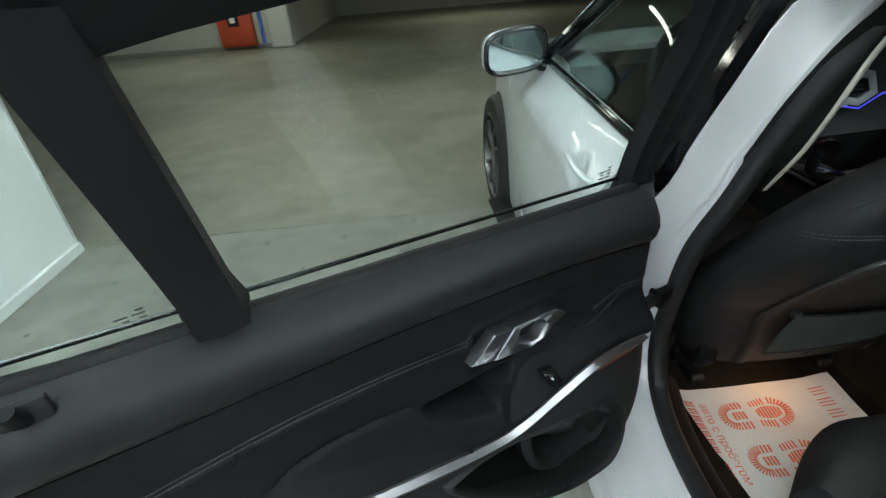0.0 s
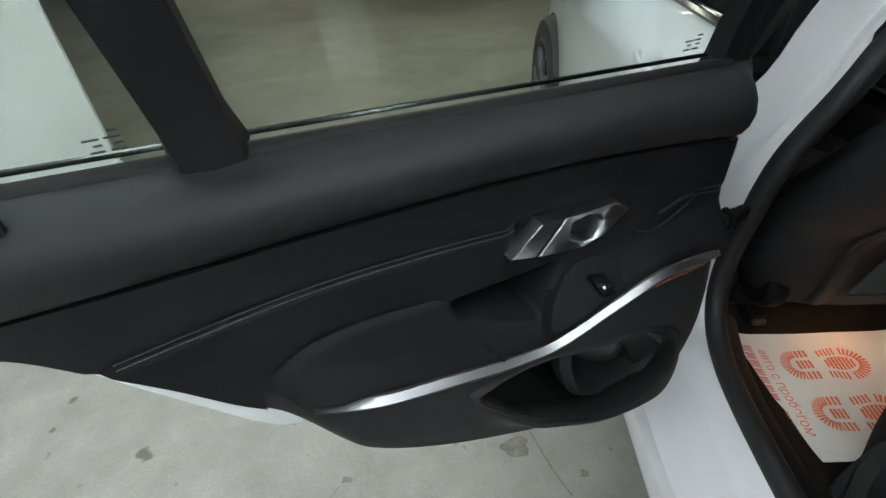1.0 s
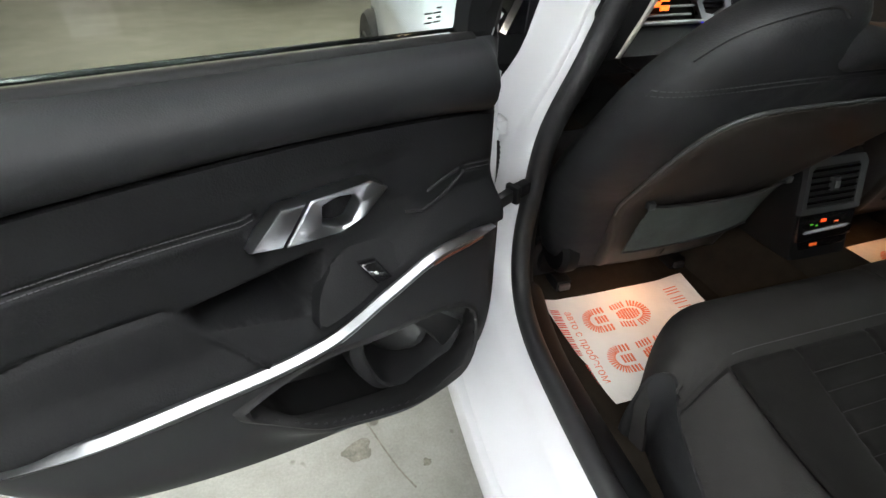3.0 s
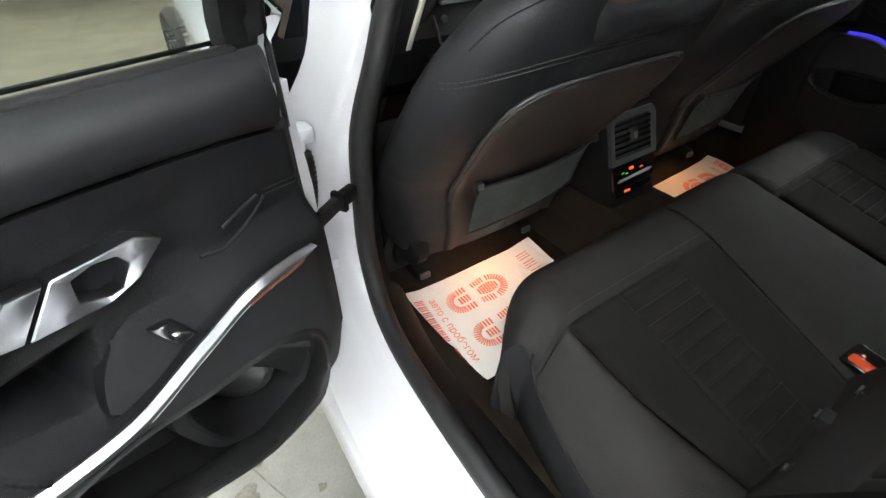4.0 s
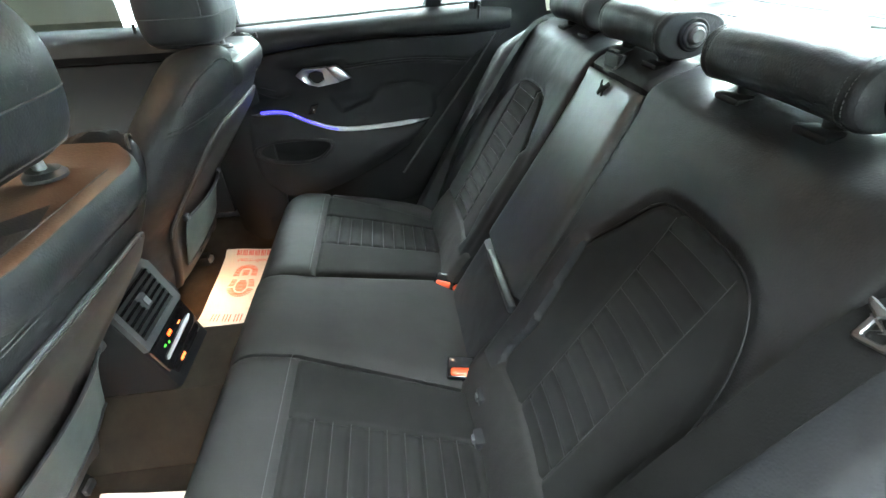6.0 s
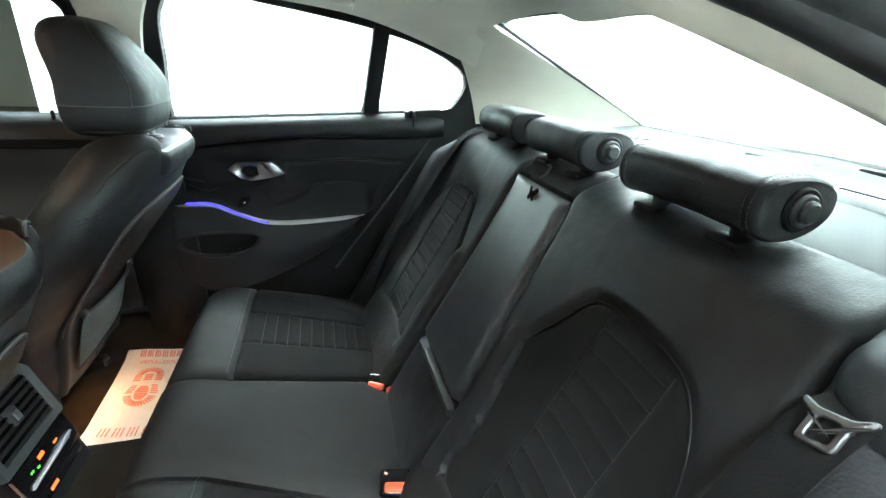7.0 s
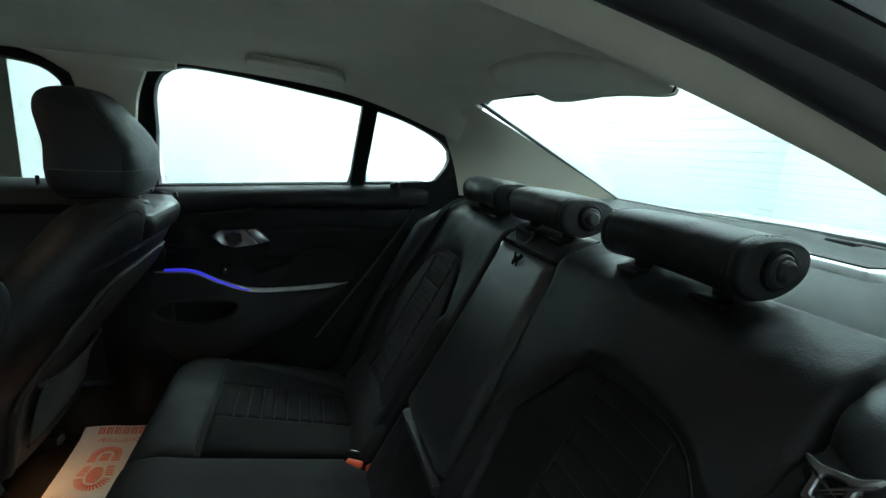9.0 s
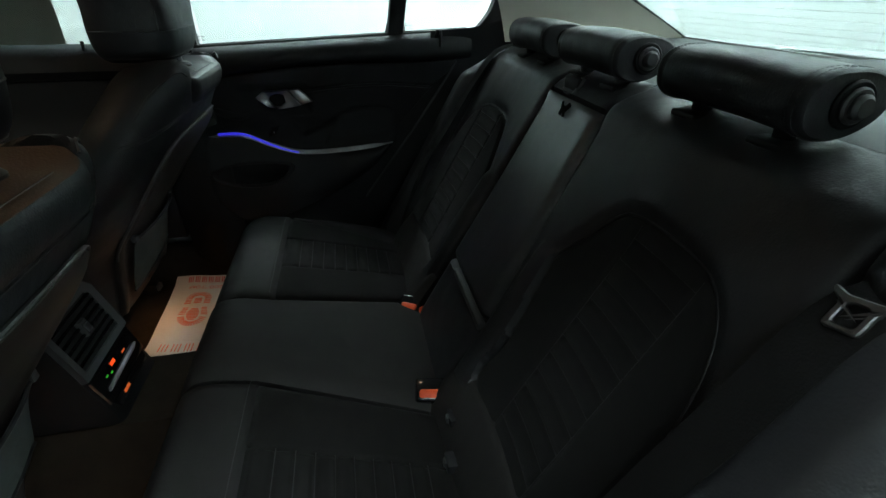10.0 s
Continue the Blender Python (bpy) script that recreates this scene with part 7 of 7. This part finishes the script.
part("lever_base", box((-0.06, 1.52, 0.60), (0.06, 1.75, 0.625), 0.008), GLOSS, dash)
part("bright_edge", tube(bmesh.new(), [(-0.085, 1.5, 0.622), (-0.085, 1.78, 0.632), (-0.05, 1.88, 0.70)], 0.005, 8), CHROME, dash)
part("gear_lever", tube(bmesh.new(), smooth_line([(0.0, 1.62, 0.62), (0.0, 1.615, 0.66), (-0.005, 1.59, 0.695), (-0.012, 1.565, 0.70)], 12), lambda f: 0.016 + 0.012 * step(f, 0.4, 0.8), 12), GLOSS, dash)

sw = thing("steering_wheel", (-0.36, 1.68, 0.72), "black leather steering wheel with silver spokes", "steering wheel")
n0 = Vector((0, -0.90, 0.43))
e1, e2 = Vector((1, 0, 0)), Vector((0, 0.43, 0.90))
c0 = Vector((-0.325, 1.725, 0.895))
part("rim", tube(bmesh.new(), [c0 + (e1 * math.cos(2 * math.pi * i / 48) + e2 * math.sin(2 * math.pi * i / 48)) * 0.182 for i in range(48)], 0.017, 10, True, ref=n0), LEATHER, sw)
for a in (-0.15, math.pi + 0.15, -math.pi / 2):
    d = e1 * math.cos(a) + e2 * math.sin(a)
    part("spoke", tube(bmesh.new(), [c0 - n0 * 0.02 + d * 0.05, c0 - n0 * 0.012 + d * 0.12, c0 + d * 0.172], 0.018, 8, flat=0.6), GLOSS, sw)
part("boss", disc(bmesh.new(), c0 - n0 * 0.04, n0, 0.075, 0.045, 28, 0.015), HARD, sw)

# far front door: plain closed panel with pane
fdr = thing("far_front_door", (0.73, 1.6, 0.4), "closed black far front door panel with window", "car door")
bm = bmesh.new()
rows = []
for y in [lerp(1.075, 2.0, i / 30) for i in range(31)]:
    rows.append([(0.742 - w - 0.02 * (y - 1.0), y, z) for w, z in ((-0.04, 0.965), (-0.03, 0.972), (0.0, 0.966), (0.022, 0.945), (0.030, 0.91), (0.018, 0.888), (0.006, 0.884), (0.010, 0.82), (0.012, 0.76), (0.05, 0.70), (0.06, 0.67), (0.045, 0.60), (0.04, 0.45), (0.03, 0.38))])
solid(bm, rows, [[(p[0] + 0.03, p[1], p[2]) for p in r] for r in rows])
part("panel", bm, SOFT, fdr)
bm = bmesh.new()
tube(bm, [(0.675 - 0.02 * (y - 1.0), y, z) for y, z in ((1.10, 0.690), (1.25, 0.685), (1.45, 0.66), (1.60, 0.70), (1.85, 0.73))], 0.007, 8)
part("bright_strip", bm, ALU, fdr)
bm = bmesh.new()
rows = []
for i in range(20):
    y = lerp(1.062, 2.02, (i / 19) ** 3)
    zt = curve_at([(1.062, 1.18), (1.066, 1.225), (1.085, 1.258), (1.13, 1.280), (1.3, 1.290), (1.5, 1.26), (1.75, 1.15), (2.02, 0.985)])(y)
    rows.append([(0.755 - 0.02 * (y - 1.0) - 0.12 * ((z - 0.95) / 0.3), y, z) for z in [lerp(0.962, zt, k / 5) for k in range(6)]])
solid(bm, rows, [[(p[0] + 0.004, p[1], p[2]) for p in r] for r in rows])
g = part("pane", bm, GLASS, fdr)
g.visible_shadow = False
bm = bmesh.new()
tube(bm, [r[-1] for r in rows] + [rows[-1][0]], 0.018, 8)
part("window_frame", bm, HARD, fdr)
part("lock_pin", tube(bmesh.new(), [(0.735, 1.20, 0.96), (0.735, 1.20, 0.985)], 0.005, 8), HARD, fdr)
lp = thing("lock_pin", (0.73, 0.205, 0.955), "thin black lock pin on the far rear door's edge", "lock pin")
part("pin", tube(bmesh.new(), [(0.722, 0.203, 0.955), (0.722, 0.203, 0.992)], 0.004, 8), HARD, lp)

# ---- hinge side of the open door ----
chk = thing("door_check", (-0.80, 1.05, 0.63), "black door check arm between pillar and open door", "door check")
part("arm", box((-0.10, -0.008, -0.012), (0.03, 0.008, 0.012), 0.003, 2, Matrix.Translation((-0.80, 1.045, 0.640)) @ Euler((0, radians(-6), radians(28))).to_matrix().to_4x4()), RUBBER, chk)
part("head", box((-0.019, -0.009, -0.013), (0.019, 0.009, 0.013), 0.003, 2, Matrix.Translation((-0.775, 1.052, 0.645)) @ Euler((0, 0, radians(28))).to_matrix().to_4x4()), HARD, chk)
part("stop", box((-0.006, -0.015, -0.017), (0.006, 0.015, 0.017), 0.003, 2, Matrix.Translation((-0.792, 1.046, 0.642)) @ Euler((0, 0, radians(28))).to_matrix().to_4x4()), HARD, chk)
for z in (0.76, 0.50):
    hg = part("hinge", box((-0.832, 1.062, z - 0.013), (-0.806, 1.105, z + 0.013), 0.005), WHITE, near_door, "white painted door hinge")
    part("door_leaf", box((-0.895, 1.035, z - 0.011), (-0.832, 1.075, z + 0.011), 0.005), WHITE, hg)
    part("pin", tube(bmesh.new(), [(-0.845, 1.088, z - 0.036), (-0.845, 1.088, z + 0.036)], 0.008, 10), STEEL, hg)
cab2 = thing("cable_boot", (-0.87, 1.05, 0.66), "black ribbed rubber cable boot between pillar and door", "cable boot")
part("boot", tube(bmesh.new(), smooth_line([(-0.824, 1.074, 0.735), (-0.827, 1.071, 0.715), (-0.830, 1.070, 0.69), (-0.834, 1.068, 0.66), (-0.838, 1.066, 0.625)], 120), lambda f: 0.006 + 0.009 * math.sin(math.pi * min(1, max(0, f))) ** 0.4 + 0.0007 * math.sin(f * 80), 14), RUBBER, cab2)
# painted hinge-side edge of the door
bm = bmesh.new()
rows = []
for k in range(25):
    z = lerp(0.44, 0.955, k / 24)
    w = -0.048 + (lean(z) + 0.035 if z > 0.94 else 0.0)
    rows.append([DO + DD * u + DN * (w + dw) + Vector((0, 0, z)) for u, dw in ((-0.108, 0.004), (-0.116, 0.003), (-0.130, 0.0), (-0.140, -0.012), (-0.142, -0.04))])
solid(bm, rows, [[p - DN * 0.01 for p in r] for r in rows])
part("door_edge", bm, WHITE, near_door, "white painted hinge-side edge of the door")
bm = bmesh.new()
tube(bm, [DO + DD * -0.118 + DN * (-0.042 + (lean(z) + 0.035 if z > 0.94 else 0.0)) + Vector((0, 0, z)) for z in [lerp(0.80, 1.06, k / 12) for k in range(13)]], 0.005, 6)
part("edge_seal", bm, RUBBER, near_door)
